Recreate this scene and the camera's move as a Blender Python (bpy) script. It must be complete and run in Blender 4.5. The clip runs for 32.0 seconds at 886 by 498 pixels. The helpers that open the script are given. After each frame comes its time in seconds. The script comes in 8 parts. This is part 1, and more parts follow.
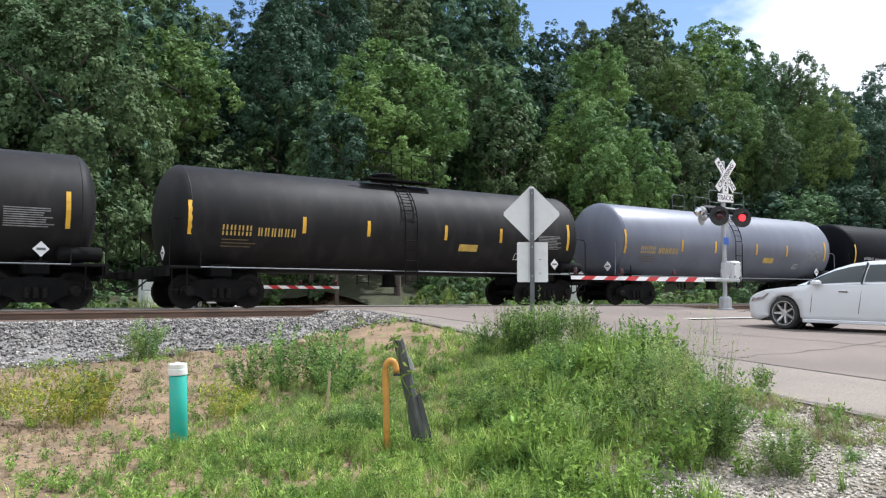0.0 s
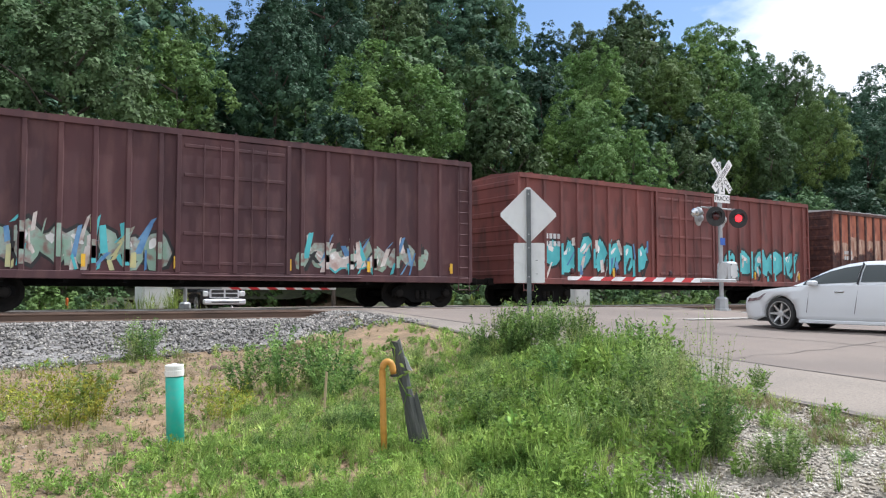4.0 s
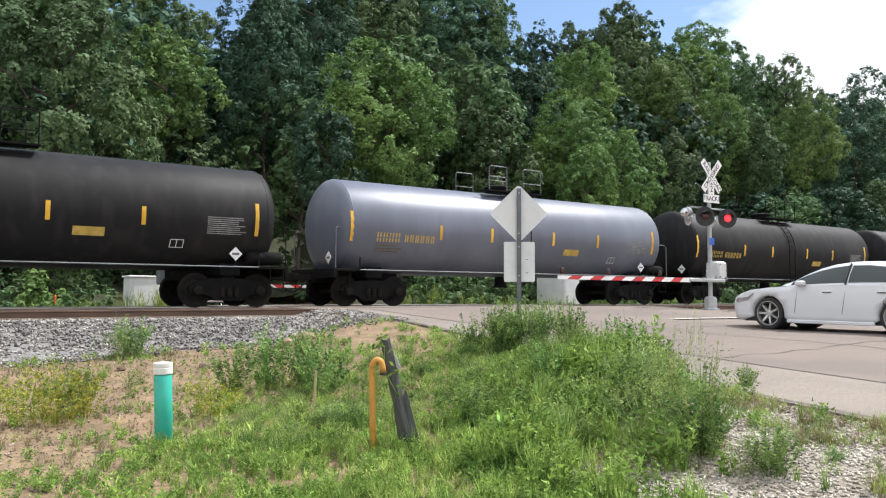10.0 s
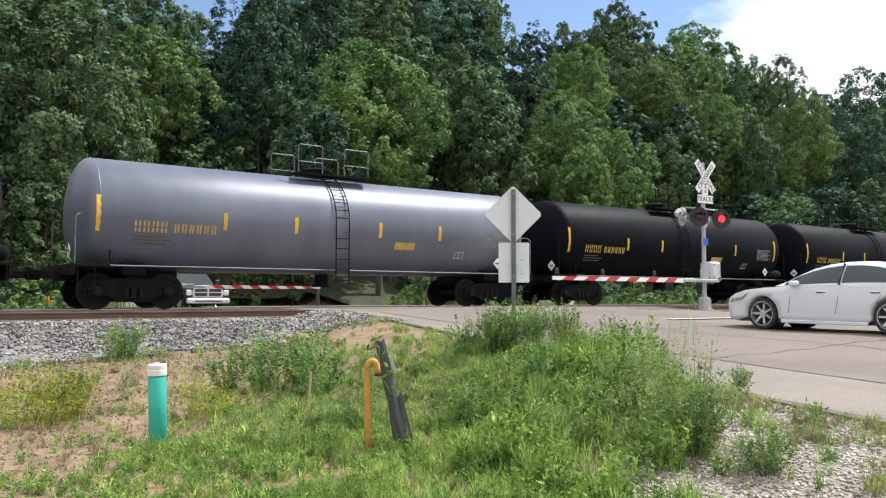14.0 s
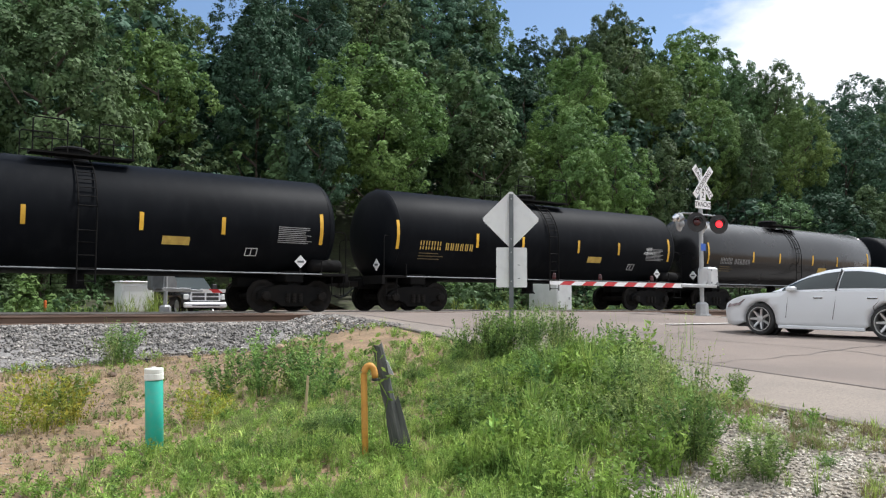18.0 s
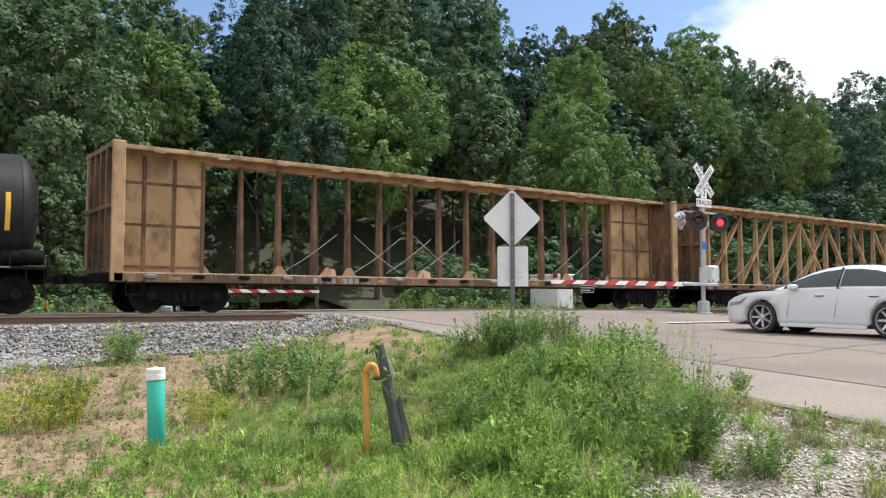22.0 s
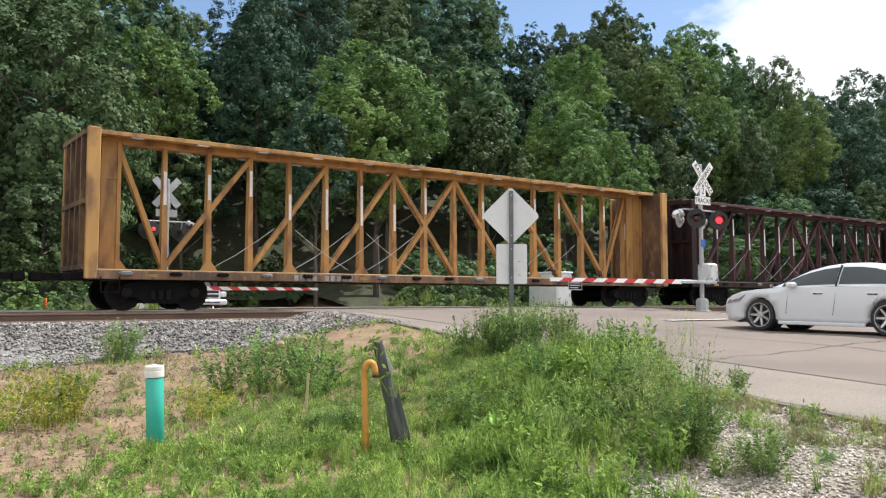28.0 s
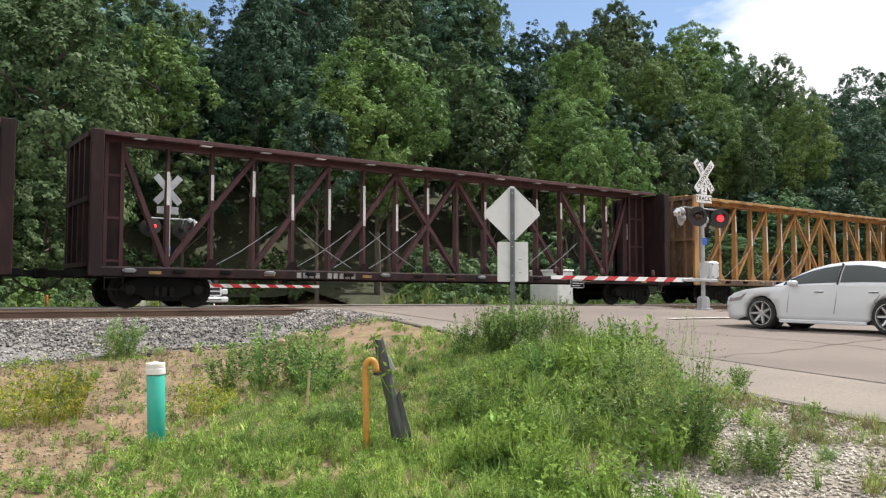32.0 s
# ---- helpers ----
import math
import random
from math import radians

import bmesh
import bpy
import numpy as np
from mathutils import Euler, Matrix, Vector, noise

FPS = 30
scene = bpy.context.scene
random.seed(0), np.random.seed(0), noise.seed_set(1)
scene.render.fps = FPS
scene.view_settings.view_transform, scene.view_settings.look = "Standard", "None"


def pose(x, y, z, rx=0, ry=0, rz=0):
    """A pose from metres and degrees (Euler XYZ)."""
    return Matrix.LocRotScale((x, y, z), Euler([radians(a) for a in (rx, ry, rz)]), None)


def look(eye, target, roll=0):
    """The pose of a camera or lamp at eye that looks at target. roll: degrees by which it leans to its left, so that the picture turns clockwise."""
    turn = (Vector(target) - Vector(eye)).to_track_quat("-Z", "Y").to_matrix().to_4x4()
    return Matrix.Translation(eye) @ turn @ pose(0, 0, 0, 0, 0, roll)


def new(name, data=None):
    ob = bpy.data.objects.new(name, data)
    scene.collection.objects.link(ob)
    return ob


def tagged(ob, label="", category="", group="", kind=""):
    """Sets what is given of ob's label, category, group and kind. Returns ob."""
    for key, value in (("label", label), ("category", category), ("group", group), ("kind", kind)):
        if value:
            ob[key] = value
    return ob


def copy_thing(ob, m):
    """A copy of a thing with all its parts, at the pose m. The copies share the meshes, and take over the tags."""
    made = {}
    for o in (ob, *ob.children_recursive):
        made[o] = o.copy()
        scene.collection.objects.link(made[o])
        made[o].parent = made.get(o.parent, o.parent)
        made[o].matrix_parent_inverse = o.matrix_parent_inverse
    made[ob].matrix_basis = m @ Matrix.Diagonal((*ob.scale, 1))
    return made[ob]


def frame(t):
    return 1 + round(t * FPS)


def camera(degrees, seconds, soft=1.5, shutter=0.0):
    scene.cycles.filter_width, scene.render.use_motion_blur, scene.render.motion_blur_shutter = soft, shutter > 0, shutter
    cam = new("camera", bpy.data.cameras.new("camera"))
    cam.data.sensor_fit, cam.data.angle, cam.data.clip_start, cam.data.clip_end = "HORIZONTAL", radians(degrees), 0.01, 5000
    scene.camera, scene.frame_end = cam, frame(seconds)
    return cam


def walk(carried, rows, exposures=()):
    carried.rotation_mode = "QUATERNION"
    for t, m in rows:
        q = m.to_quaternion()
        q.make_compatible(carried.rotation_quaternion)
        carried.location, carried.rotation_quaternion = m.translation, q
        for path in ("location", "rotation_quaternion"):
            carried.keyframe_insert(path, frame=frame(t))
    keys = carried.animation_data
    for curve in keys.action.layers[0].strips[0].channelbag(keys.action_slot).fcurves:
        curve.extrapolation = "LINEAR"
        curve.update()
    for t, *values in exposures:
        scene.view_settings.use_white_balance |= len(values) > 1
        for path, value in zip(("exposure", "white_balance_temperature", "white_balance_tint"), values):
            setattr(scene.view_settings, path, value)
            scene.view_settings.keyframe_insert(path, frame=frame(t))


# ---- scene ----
# Plan (metres): z = 0 at the rail heads. Tracks run along x at y = 18.7 and y = 23.0, the road along y at x = 9.6 to 20.3.
EYE = (0.0, 0.0, 0.32)
YAW, PITCH, ROLL = 34.7, 3.32, 0.0
NEAR_TRACK, TRAIN_TRACK = 18.7, 23.0
SPEED = 18.157


def aim(yaw, pitch, roll):
    turn = Matrix.Rotation(radians(-YAW - yaw), 4, "Z") @ Matrix.Rotation(radians(90 + PITCH + pitch), 4, "X")
    return Matrix.Translation(EYE) @ turn @ Matrix.Rotation(radians(ROLL - roll), 4, "Z")


cam = camera(57, 32.0, soft=1.2)
# the clip brightens, darkens and cools as clouds pass: seconds, stops, kelvin, tint
EXPOSURES = [(0, 0.2, 5930, 10), (0.8, 0.05, 5930, 10), (1.5, 0.1, 5930, 10), (2.2, 0.2, 5930, 10), (3.5, 0.2, 5930, 10), (5.5, -0.1, 5820, 10), (7.5, 0.0, 5820, 10), (8.5, 0.2, 6050, 10), (10, 0.27, 6250, 10),
             (14, 0.22, 6250, 10), (17, 0.13, 6200, 10), (19, -0.05, 6100, 10), (20.3, -0.1, 6050, 10), (21, 0.1, 6150, 10), (22, 0.2, 6250, 10), (25, 0.2, 6250, 10), (28, 0.2, 6350, 10), (29, 0.14, 6400, 10), (30, 0.13, 6450, 10), (32, 0.14, 6500, 10)]
# seconds, then degrees of turn to the right, up and over
TURNS = [
    (0, 0.00, 0.00, 0.00), (0.5, 0.23, 0.11, 0.02), (1, 0.30, 0.15, 0.17), (1.5, 0.30, 0.15, 0.26), (2, 0.26, 0.07, 0.23), (2.5, 0.23, 0.02, 0.16),
    (3, 0.18, 0.06, 0.07), (3.5, 0.20, 0.07, 0.09), (5.5, 0.34, -0.04, -0.08), (6, 0.42, -0.08, -0.06), (6.5, 0.56, -0.10, -0.08),
    (7, 0.60, -0.09, -0.01), (7.5, 0.66, 0.04, -0.04), (8, 0.66, -0.01, -0.07), (8.5, 0.69, -0.01, 0.06), (9, 0.77, 0.05, 0.05),
    (9.5, 0.83, 0.05, 0.05), (10, 0.91, -0.04, -0.16), (10.5, 1.00, -0.10, -0.16), (11, 1.03, -0.03, -0.10), (11.5, 1.15, -0.02, -0.09),
    (12, 1.23, 0.07, -0.13), (12.5, 1.26, 0.10, -0.09), (13, 1.22, 0.08, -0.03), (13.5, 1.21, 0.06, -0.01), (14, 1.29, 0.02, -0.04),
    (14.5, 1.26, -0.07, -0.01), (16.5, 1.56, 0.32, 0.04), (17, 1.50, 0.43, 0.08), (17.5, 1.47, 0.42, -0.04), (18, 1.45, 0.35, -0.18),
    (18.5, 1.43, 0.31, -0.16), (19, 1.44, 0.25, -0.16), (19.5, 1.50, 0.29, -0.15), (20, 1.51, 0.39, -0.18), (20.5, 1.46, 0.50, -0.10),
    (21, 1.37, 0.51, -0.05), (21.5, 1.31, 0.36, 0.01), (22, 1.37, 0.29, -0.01), (22.5, 1.42, 0.32, -0.04), (23, 1.37, 0.49, -0.11),
    (23.5, 1.33, 0.52, -0.10), (24, 1.30, 0.47, -0.11), (24.5, 1.32, 0.36, -0.18), (25, 1.28, 0.20, -0.18), (25.5, 1.34, 0.07, -0.19),
    (27.5, 1.50, 0.10, -0.08), (28, 1.45, 0.12, -0.03), (28.5, 1.48, 0.11, -0.01), (29, 1.51, 0.18, -0.16), (29.5, 1.50, 0.16, -0.16),
    (30, 1.37, 0.09, -0.12), (30.5, 1.38, 0.02, -0.21), (31, 1.44, -0.03, -0.23), (31.5, 1.46, -0.08, -0.20), (32, 1.37, -0.04, -0.13),
]
walk(cam, [(t, aim(yaw, pitch, roll)) for t, yaw, pitch, roll in TURNS], exposures=EXPOSURES)

# ---- world, sun ----
SUN_ELEV, SUN_AZ = 57.0, 10.0          # azimuth from +x towards -y
world = bpy.data.worlds.new("sky")
scene.world = world
world.use_nodes = True
wn, wl = world.node_tree.nodes, world.node_tree.links
wn.clear()
w_out, w_bg, w_sky = wn.new("ShaderNodeOutputWorld"), wn.new("ShaderNodeBackground"), wn.new("ShaderNodeTexSky")
w_sky.sky_type, w_sky.sun_disc = "NISHITA", False
w_sky.sun_elevation, w_sky.sun_rotation = radians(SUN_ELEV), radians(90 + SUN_AZ)
w_sky.air_density, w_sky.dust_density, w_sky.ozone_density = 1.0, 0.7, 2.0
w_bg.inputs[1].default_value = 0.145
w_tc, w_map = wn.new("ShaderNodeTexCoord"), wn.new("ShaderNodeMapping")
w_map.inputs["Location"].default_value = (0.35, 0.1, 0.0)
w_map.inputs["Scale"].default_value = (1.0, 1.0, 2.2)
w_no, w_ramp, w_mix = wn.new("ShaderNodeTexNoise"), wn.new("ShaderNodeValToRGB"), wn.new("ShaderNodeMix")
w_no.inputs["Scale"].default_value, w_no.inputs["Detail"].default_value, w_no.inputs["Roughness"].default_value = 1.9, 9.0, 0.52
w_ramp.color_ramp.elements[0].position, w_ramp.color_ramp.elements[1].position = 0.50, 0.57
w_dot, w_add = wn.new("ShaderNodeVectorMath"), wn.new("ShaderNodeMath")
w_dot.operation, w_dot.inputs[1].default_value = "DOT_PRODUCT", (0.50, -0.56, 0.0)   # banks of cloud on either side of a blue gap
w_add.operation = "ADD"
w_dot2, w_max = wn.new("ShaderNodeVectorMath"), wn.new("ShaderNodeMath")
w_dot2.operation, w_dot2.inputs[1].default_value, w_max.operation = "DOT_PRODUCT", (-0.35, 0.12, 0.0), "MAXIMUM"
w_mix.data_type = "RGBA"
w_mix.inputs["B"].default_value = (7.6, 7.7, 7.9, 1)
wl.new(w_tc.outputs["Generated"], w_map.inputs["Vector"])
wl.new(w_map.outputs[0], w_no.inputs["Vector"])
wl.new(w_tc.outputs["Generated"], w_dot.inputs[0])
wl.new(w_no.outputs["Fac"], w_add.inputs[0])
wl.new(w_tc.outputs["Generated"], w_dot2.inputs[0])
wl.new(w_dot.outputs["Value"], w_max.inputs[0])
wl.new(w_dot2.outputs["Value"], w_max.inputs[1])
wl.new(w_max.outputs[0], w_add.inputs[1])
wl.new(w_add.outputs[0], w_ramp.inputs[0])
wl.new(w_ramp.outputs[0], w_mix.inputs["Factor"])
wl.new(w_sky.outputs[0], w_mix.inputs["A"])
wl.new(w_mix.outputs["Result"], w_bg.inputs[0])
wl.new(w_bg.outputs[0], w_out.inputs[0])

sun_data = bpy.data.lights.new("sun", "SUN")
sun_data.energy, sun_data.angle, sun_data.color = 5.0, radians(0.6), (1.0, 0.965, 0.915)
sun = new("sun", sun_data)
ce, se = math.cos(radians(SUN_ELEV)), math.sin(radians(SUN_ELEV))
sun_from = Vector((ce * math.cos(radians(SUN_AZ)), -ce * math.sin(radians(SUN_AZ)), se))
sun.matrix_world = look(sun_from * 200, (0, 0, 0))


# ---- materials ----
def surf(name, c1, c2, scale=3.0, rough=0.7, metal=0.0, bump=0.15, c3=None, scale3=30.0, amount3=0.35,
         spec=0.5, vary=0.0, island=False, stretch=(1, 1, 1), coat=0.0, rough2=None, bump_scale=None):
    """A surface of two colours mixed by broad noise, a third by fine noise, with fine relief."""
    m = bpy.data.materials.new(name)
    m.use_nodes = True
    n, l = m.node_tree.nodes, m.node_tree.links
    b = n["Principled BSDF"]
    b.inputs["Roughness"].default_value, b.inputs["Metallic"].default_value = rough, metal
    b.inputs["Specular IOR Level"].default_value = spec
    b.inputs["Coat Weight"].default_value = coat
    tc, mp = n.new("ShaderNodeTexCoord"), n.new("ShaderNodeMapping")
    mp.inputs["Scale"].default_value = stretch
    l.new(tc.outputs["Object"], mp.inputs["Vector"])
    no = n.new("ShaderNodeTexNoise")
    no.inputs["Scale"].default_value, no.inputs["Detail"].default_value = scale, 6.0
    l.new(mp.outputs[0], no.inputs["Vector"])
    ramp = n.new("ShaderNodeValToRGB")
    ramp.color_ramp.elements[0].position, ramp.color_ramp.elements[1].position = 0.38, 0.62
    ramp.color_ramp.elements[0].color, ramp.color_ramp.elements[1].color = (*c1, 1), (*c2, 1)
    l.new(no.outputs["Fac"], ramp.inputs[0])
    col = ramp.outputs[0]
    fine = n.new("ShaderNodeTexNoise")
    fine.inputs["Scale"].default_value, fine.inputs["Detail"].default_value = scale3, 5.0
    l.new(mp.outputs[0], fine.inputs["Vector"])
    if c3:
        fr = n.new("ShaderNodeValToRGB")
        fr.color_ramp.elements[0].position, fr.color_ramp.elements[1].position = 0.48, 0.68
        fr.color_ramp.elements[0].color, fr.color_ramp.elements[1].color = (0, 0, 0, 1), (amount3,) * 3 + (1,)
        l.new(fine.outputs["Fac"], fr.inputs[0])
        mx = n.new("ShaderNodeMix")
        mx.data_type = "RGBA"
        mx.inputs["B"].default_value = (*c3, 1)
        l.new(fr.outputs[0], mx.inputs["Factor"])
        l.new(col, mx.inputs["A"])
        col = mx.outputs["Result"]
    if vary:
        hs, mr = n.new("ShaderNodeHueSaturation"), n.new("ShaderNodeMapRange")
        src = n.new("ShaderNodeNewGeometry").outputs["Random Per Island"] if island else n.new("ShaderNodeObjectInfo").outputs["Random"]
        mr.inputs["To Min"].default_value, mr.inputs["To Max"].default_value = 1 - vary, 1 + vary
        l.new(src, mr.inputs["Value"])
        l.new(mr.outputs[0], hs.inputs["Value"])
        l.new(col, hs.inputs["Color"])
        col = hs.outputs[0]
    l.new(col, b.inputs["Base Color"])
    if rough2 is not None:
        rr = n.new("ShaderNodeMapRange")
        rr.inputs["To Min"].default_value, rr.inputs["To Max"].default_value = rough, rough2
        l.new(no.outputs["Fac"], rr.inputs["Value"])
        l.new(rr.outputs[0], b.inputs["Roughness"])
    if bump:
        bp = n.new("ShaderNodeBump")
        bp.inputs["Strength"].default_value, bp.inputs["Distance"].default_value = bump, 0.02
        src = fine
        if bump_scale:
            src = n.new("ShaderNodeTexNoise")
            src.inputs["Scale"].default_value, src.inputs["Detail"].default_value = bump_scale, 4.0
            l.new(mp.outputs[0], src.inputs["Vector"])
        l.new(src.outputs["Fac"], bp.inputs["Height"])
        l.new(bp.outputs[0], b.inputs["Normal"])
    return m


def leafy(name, c1, c2, vary=0.3, trans=0.25, scale=0.35, rough=0.65, hue=0.012, spread=0.25):
    """Leaves: two greens by noise over the plant, varied leaf by leaf and plant by plant, partly translucent."""
    m = bpy.data.materials.new(name)
    m.use_nodes = True
    n, l = m.node_tree.nodes, m.node_tree.links
    b, out = n["Principled BSDF"], n["Material Output"]
    b.inputs["Roughness"].default_value = rough
    b.inputs["Specular IOR Level"].default_value = 0.2
    tc, no = n.new("ShaderNodeTexCoord"), n.new("ShaderNodeTexNoise")
    no.inputs["Scale"].default_value, no.inputs["Detail"].default_value = scale, 3.0
    l.new(tc.outputs["Object"], no.inputs["Vector"])
    mx = n.new("ShaderNodeMix")
    mx.data_type = "RGBA"
    mx.inputs["A"].default_value, mx.inputs["B"].default_value = (*c1, 1), (*c2, 1)
    mr0 = n.new("ShaderNodeMapRange")
    mr0.inputs["From Min"].default_value, mr0.inputs["From Max"].default_value = 0.35, 0.65
    l.new(no.outputs["Fac"], mr0.inputs["Value"])
    l.new(mr0.outputs[0], mx.inputs["Factor"])
    hs, mr, geo, info = n.new("ShaderNodeHueSaturation"), n.new("ShaderNodeMapRange"), n.new("ShaderNodeNewGeometry"), n.new("ShaderNodeObjectInfo")
    mr.inputs["To Min"].default_value, mr.inputs["To Max"].default_value = 1 - vary, 1 + vary
    l.new(geo.outputs["Random Per Island"], mr.inputs["Value"])
    mr2, mul = n.new("ShaderNodeMapRange"), n.new("ShaderNodeMath")
    mr2.inputs["To Min"].default_value, mr2.inputs["To Max"].default_value = 1 - spread, 1 + spread
    l.new(info.outputs["Random"], mr2.inputs["Value"])
    mul.operation = "MULTIPLY"
    l.new(mr.outputs[0], mul.inputs[0])
    l.new(mr2.outputs[0], mul.inputs[1])
    l.new(mul.outputs[0], hs.inputs["Value"])
    mr3 = n.new("ShaderNodeMapRange")
    mr3.inputs["To Min"].default_value, mr3.inputs["To Max"].default_value = 0.5 - hue, 0.5 + hue
    l.new(info.outputs["Random"], mr3.inputs["Value"])
    l.new(mr3.outputs[0], hs.inputs["Hue"])
    l.new(mx.outputs["Result"], hs.inputs["Color"])
    l.new(hs.outputs[0], b.inputs["Base Color"])
    tr, ms = n.new("ShaderNodeBsdfTranslucent"), n.new("ShaderNodeMixShader")
    l.new(hs.outputs[0], tr.inputs["Color"])
    ms.inputs[0].default_value = trans
    l.new(b.outputs[0], ms.inputs[1])
    l.new(tr.outputs[0], ms.inputs[2])
    l.new(ms.outputs[0], out.inputs["Surface"])
    return m


def glow(name, colour, strength):
    m = bpy.data.materials.new(name)
    m.use_nodes = True
    b = m.node_tree.nodes["Principled BSDF"]
    b.inputs["Base Color"].default_value = (*colour, 1)
    b.inputs["Emission Color"].default_value = (*colour, 1)
    b.inputs["Emission Strength"].default_value = strength
    return m


def glass(name, colour=(0.02, 0.025, 0.03), rough=0.05):
    m = surf(name, colour, colour, rough=rough, bump=0)
    return m


M = {}
M["dirt"] = surf("sandy_dirt", (0.29, 0.195, 0.115), (0.185, 0.125, 0.072), 2.2, 0.95, bump=1.0, c3=(0.105, 0.085, 0.045), scale3=14, amount3=0.8, bump_scale=26)
# litter tone set dark so gaps between the crowns look shaded
M["litter"] = surf("shade_dark_litter", (0.03, 0.028, 0.016), (0.045, 0.05, 0.022), 0.8, 0.95, bump=0.6, c3=(0.07, 0.09, 0.03), scale3=5, amount3=0.6)
M["ballast_bed"] = surf("ballast_bed", (0.20, 0.19, 0.18), (0.14, 0.13, 0.125), 3, 0.95, bump=1.0, c3=(0.3, 0.29, 0.27), scale3=18, amount3=0.7)
M["stone"] = surf("crushed_stone", (0.27, 0.25, 0.225), (0.115, 0.108, 0.10), 4.0, 0.85, bump=0.3, vary=0.9, island=True)
M["gravel_bed"] = surf("gravel_bed", (0.30, 0.265, 0.22), (0.21, 0.175, 0.13), 1.8, 0.95, bump=1.0, c3=(0.42, 0.39, 0.35), scale3=35, amount3=0.7)
M["gravel"] = surf("pale_gravel", (0.47, 0.43, 0.37), (0.29, 0.25, 0.2), 3.0, 0.9, bump=0.3, vary=0.65, island=True)
M["asphalt"] = surf("worn_pinkish_asphalt", (0.2, 0.16, 0.132), (0.16, 0.129, 0.108), 0.45, 0.9, bump=0.4, c3=(0.12, 0.102, 0.092), scale3=45, amount3=0.5)
M["concrete"] = surf("pale_concrete", (0.245, 0.205, 0.168), (0.195, 0.165, 0.138), 0.7, 0.9, bump=0.5, c3=(0.14, 0.118, 0.1), scale3=32, amount3=0.65)
M["crack"] = surf("tar_sealed_crack", (0.085, 0.072, 0.063), (0.125, 0.103, 0.088), 6, 0.85)
M["road_paint"] = surf("worn_road_paint", (0.62, 0.6, 0.56), (0.5, 0.47, 0.43), 5, 0.8, c3=(0.3, 0.26, 0.23), scale3=22, amount3=0.7)
M["rail"] = surf("rusty_rail_steel", (0.085, 0.055, 0.04), (0.13, 0.08, 0.055), 5, 0.8, bump=0.2, stretch=(0.2, 1, 1))
M["rail_head"] = surf("polished_rail_head", (0.42, 0.4, 0.37), (0.34, 0.31, 0.28), 8, 0.35, 0.9, bump=0.05, stretch=(0.1, 1, 1))
M["tie"] = surf("weathered_tie_wood", (0.12, 0.095, 0.075), (0.18, 0.15, 0.12), 4, 0.95, bump=0.6, stretch=(1, 0.15, 1))
M["bark"] = surf("bark", (0.12, 0.095, 0.075), (0.07, 0.055, 0.045), 2.0, 0.95, bump=0.8, stretch=(1, 1, 0.2))
# greens differ by tree; c also paints in sunlit crowns, the added blue haze
M["leaf_a"] = leafy("leaves_mid", (0.076, 0.135, 0.06), (0.13, 0.205, 0.082), trans=0.26, vary=0.3, spread=0.3)
M["leaf_b"] = leafy("leaves_dark_hazy", (0.046, 0.094, 0.06), (0.072, 0.14, 0.08), trans=0.22, vary=0.3, spread=0.3)
M["leaf_c"] = leafy("leaves_light_sunlit", (0.10, 0.175, 0.055), (0.185, 0.27, 0.08), trans=0.3, vary=0.3, spread=0.2)
M["weed"] = leafy("weed_green", (0.09, 0.18, 0.036), (0.31, 0.45, 0.10), scale=3.0, trans=0.33, vary=0.5)
M["weed_dark"] = leafy("weed_dark_green", (0.06, 0.12, 0.036), (0.24, 0.35, 0.095), scale=4, trans=0.3, vary=0.5)
M["weed_grey"] = leafy("weed_grey_green", (0.11, 0.18, 0.06), (0.37, 0.44, 0.15), scale=4, trans=0.33, vary=0.5)
M["weed_yellow"] = leafy("weed_yellow_green", (0.20, 0.29, 0.05), (0.46, 0.43, 0.06), scale=5, trans=0.35, vary=0.4)
M["grass"] = leafy("grass_green", (0.12, 0.21, 0.045), (0.40, 0.49, 0.13), scale=2.5, trans=0.35, vary=0.5)
M["straw"] = leafy("dry_straw", (0.34, 0.285, 0.165), (0.26, 0.215, 0.12), scale=0.7, trans=0.3)
M["black_tank"] = surf("black_tank_paint", (0.0026, 0.0034, 0.0048), (0.0042, 0.0052, 0.007), 0.8, 0.48, spec=0.06, bump=0.05, c3=(0.008, 0.009, 0.0108), scale3=4, amount3=0.5, rough2=0.62, stretch=(1, 1, 0.35))
M["gloss_tank"] = surf("glossy_black_tank_paint", (0.007, 0.007, 0.008), (0.011, 0.011, 0.012), 0.8, 0.16, bump=0.03, rough2=0.35)
M["brown_tank"] = surf("dusty_brown_black_tank_paint", (0.0145, 0.0135, 0.0135), (0.0105, 0.0102, 0.0108), 0.7, 0.5, spec=0.2, bump=0.05, c3=(0.03, 0.027, 0.026), scale3=3, amount3=0.5, rough2=0.7, stretch=(1, 1, 0.3))
M["grey_tank"] = surf("faded_grey_tank_paint", (0.042, 0.044, 0.058), (0.03, 0.032, 0.045), 0.7, 0.36, 0.2, bump=0.04, c3=(0.1, 0.1, 0.11), scale3=3, amount3=0.4, rough2=0.5, stretch=(1, 1, 0.3))
M["white_tank"] = surf("pale_grey_tank_paint", (0.148, 0.16, 0.2), (0.115, 0.126, 0.162), 0.7, 0.42, 0.15, spec=0.5, bump=0.04, c3=(0.10, 0.10, 0.115), scale3=2.5, amount3=0.3, rough2=0.46, stretch=(1, 1, 0.3))
M["black_steel"] = surf("grimy_black_steel", (0.0055, 0.0055, 0.0058), (0.009, 0.0085, 0.008), 3, 0.85, bump=0.2, spec=0.12)
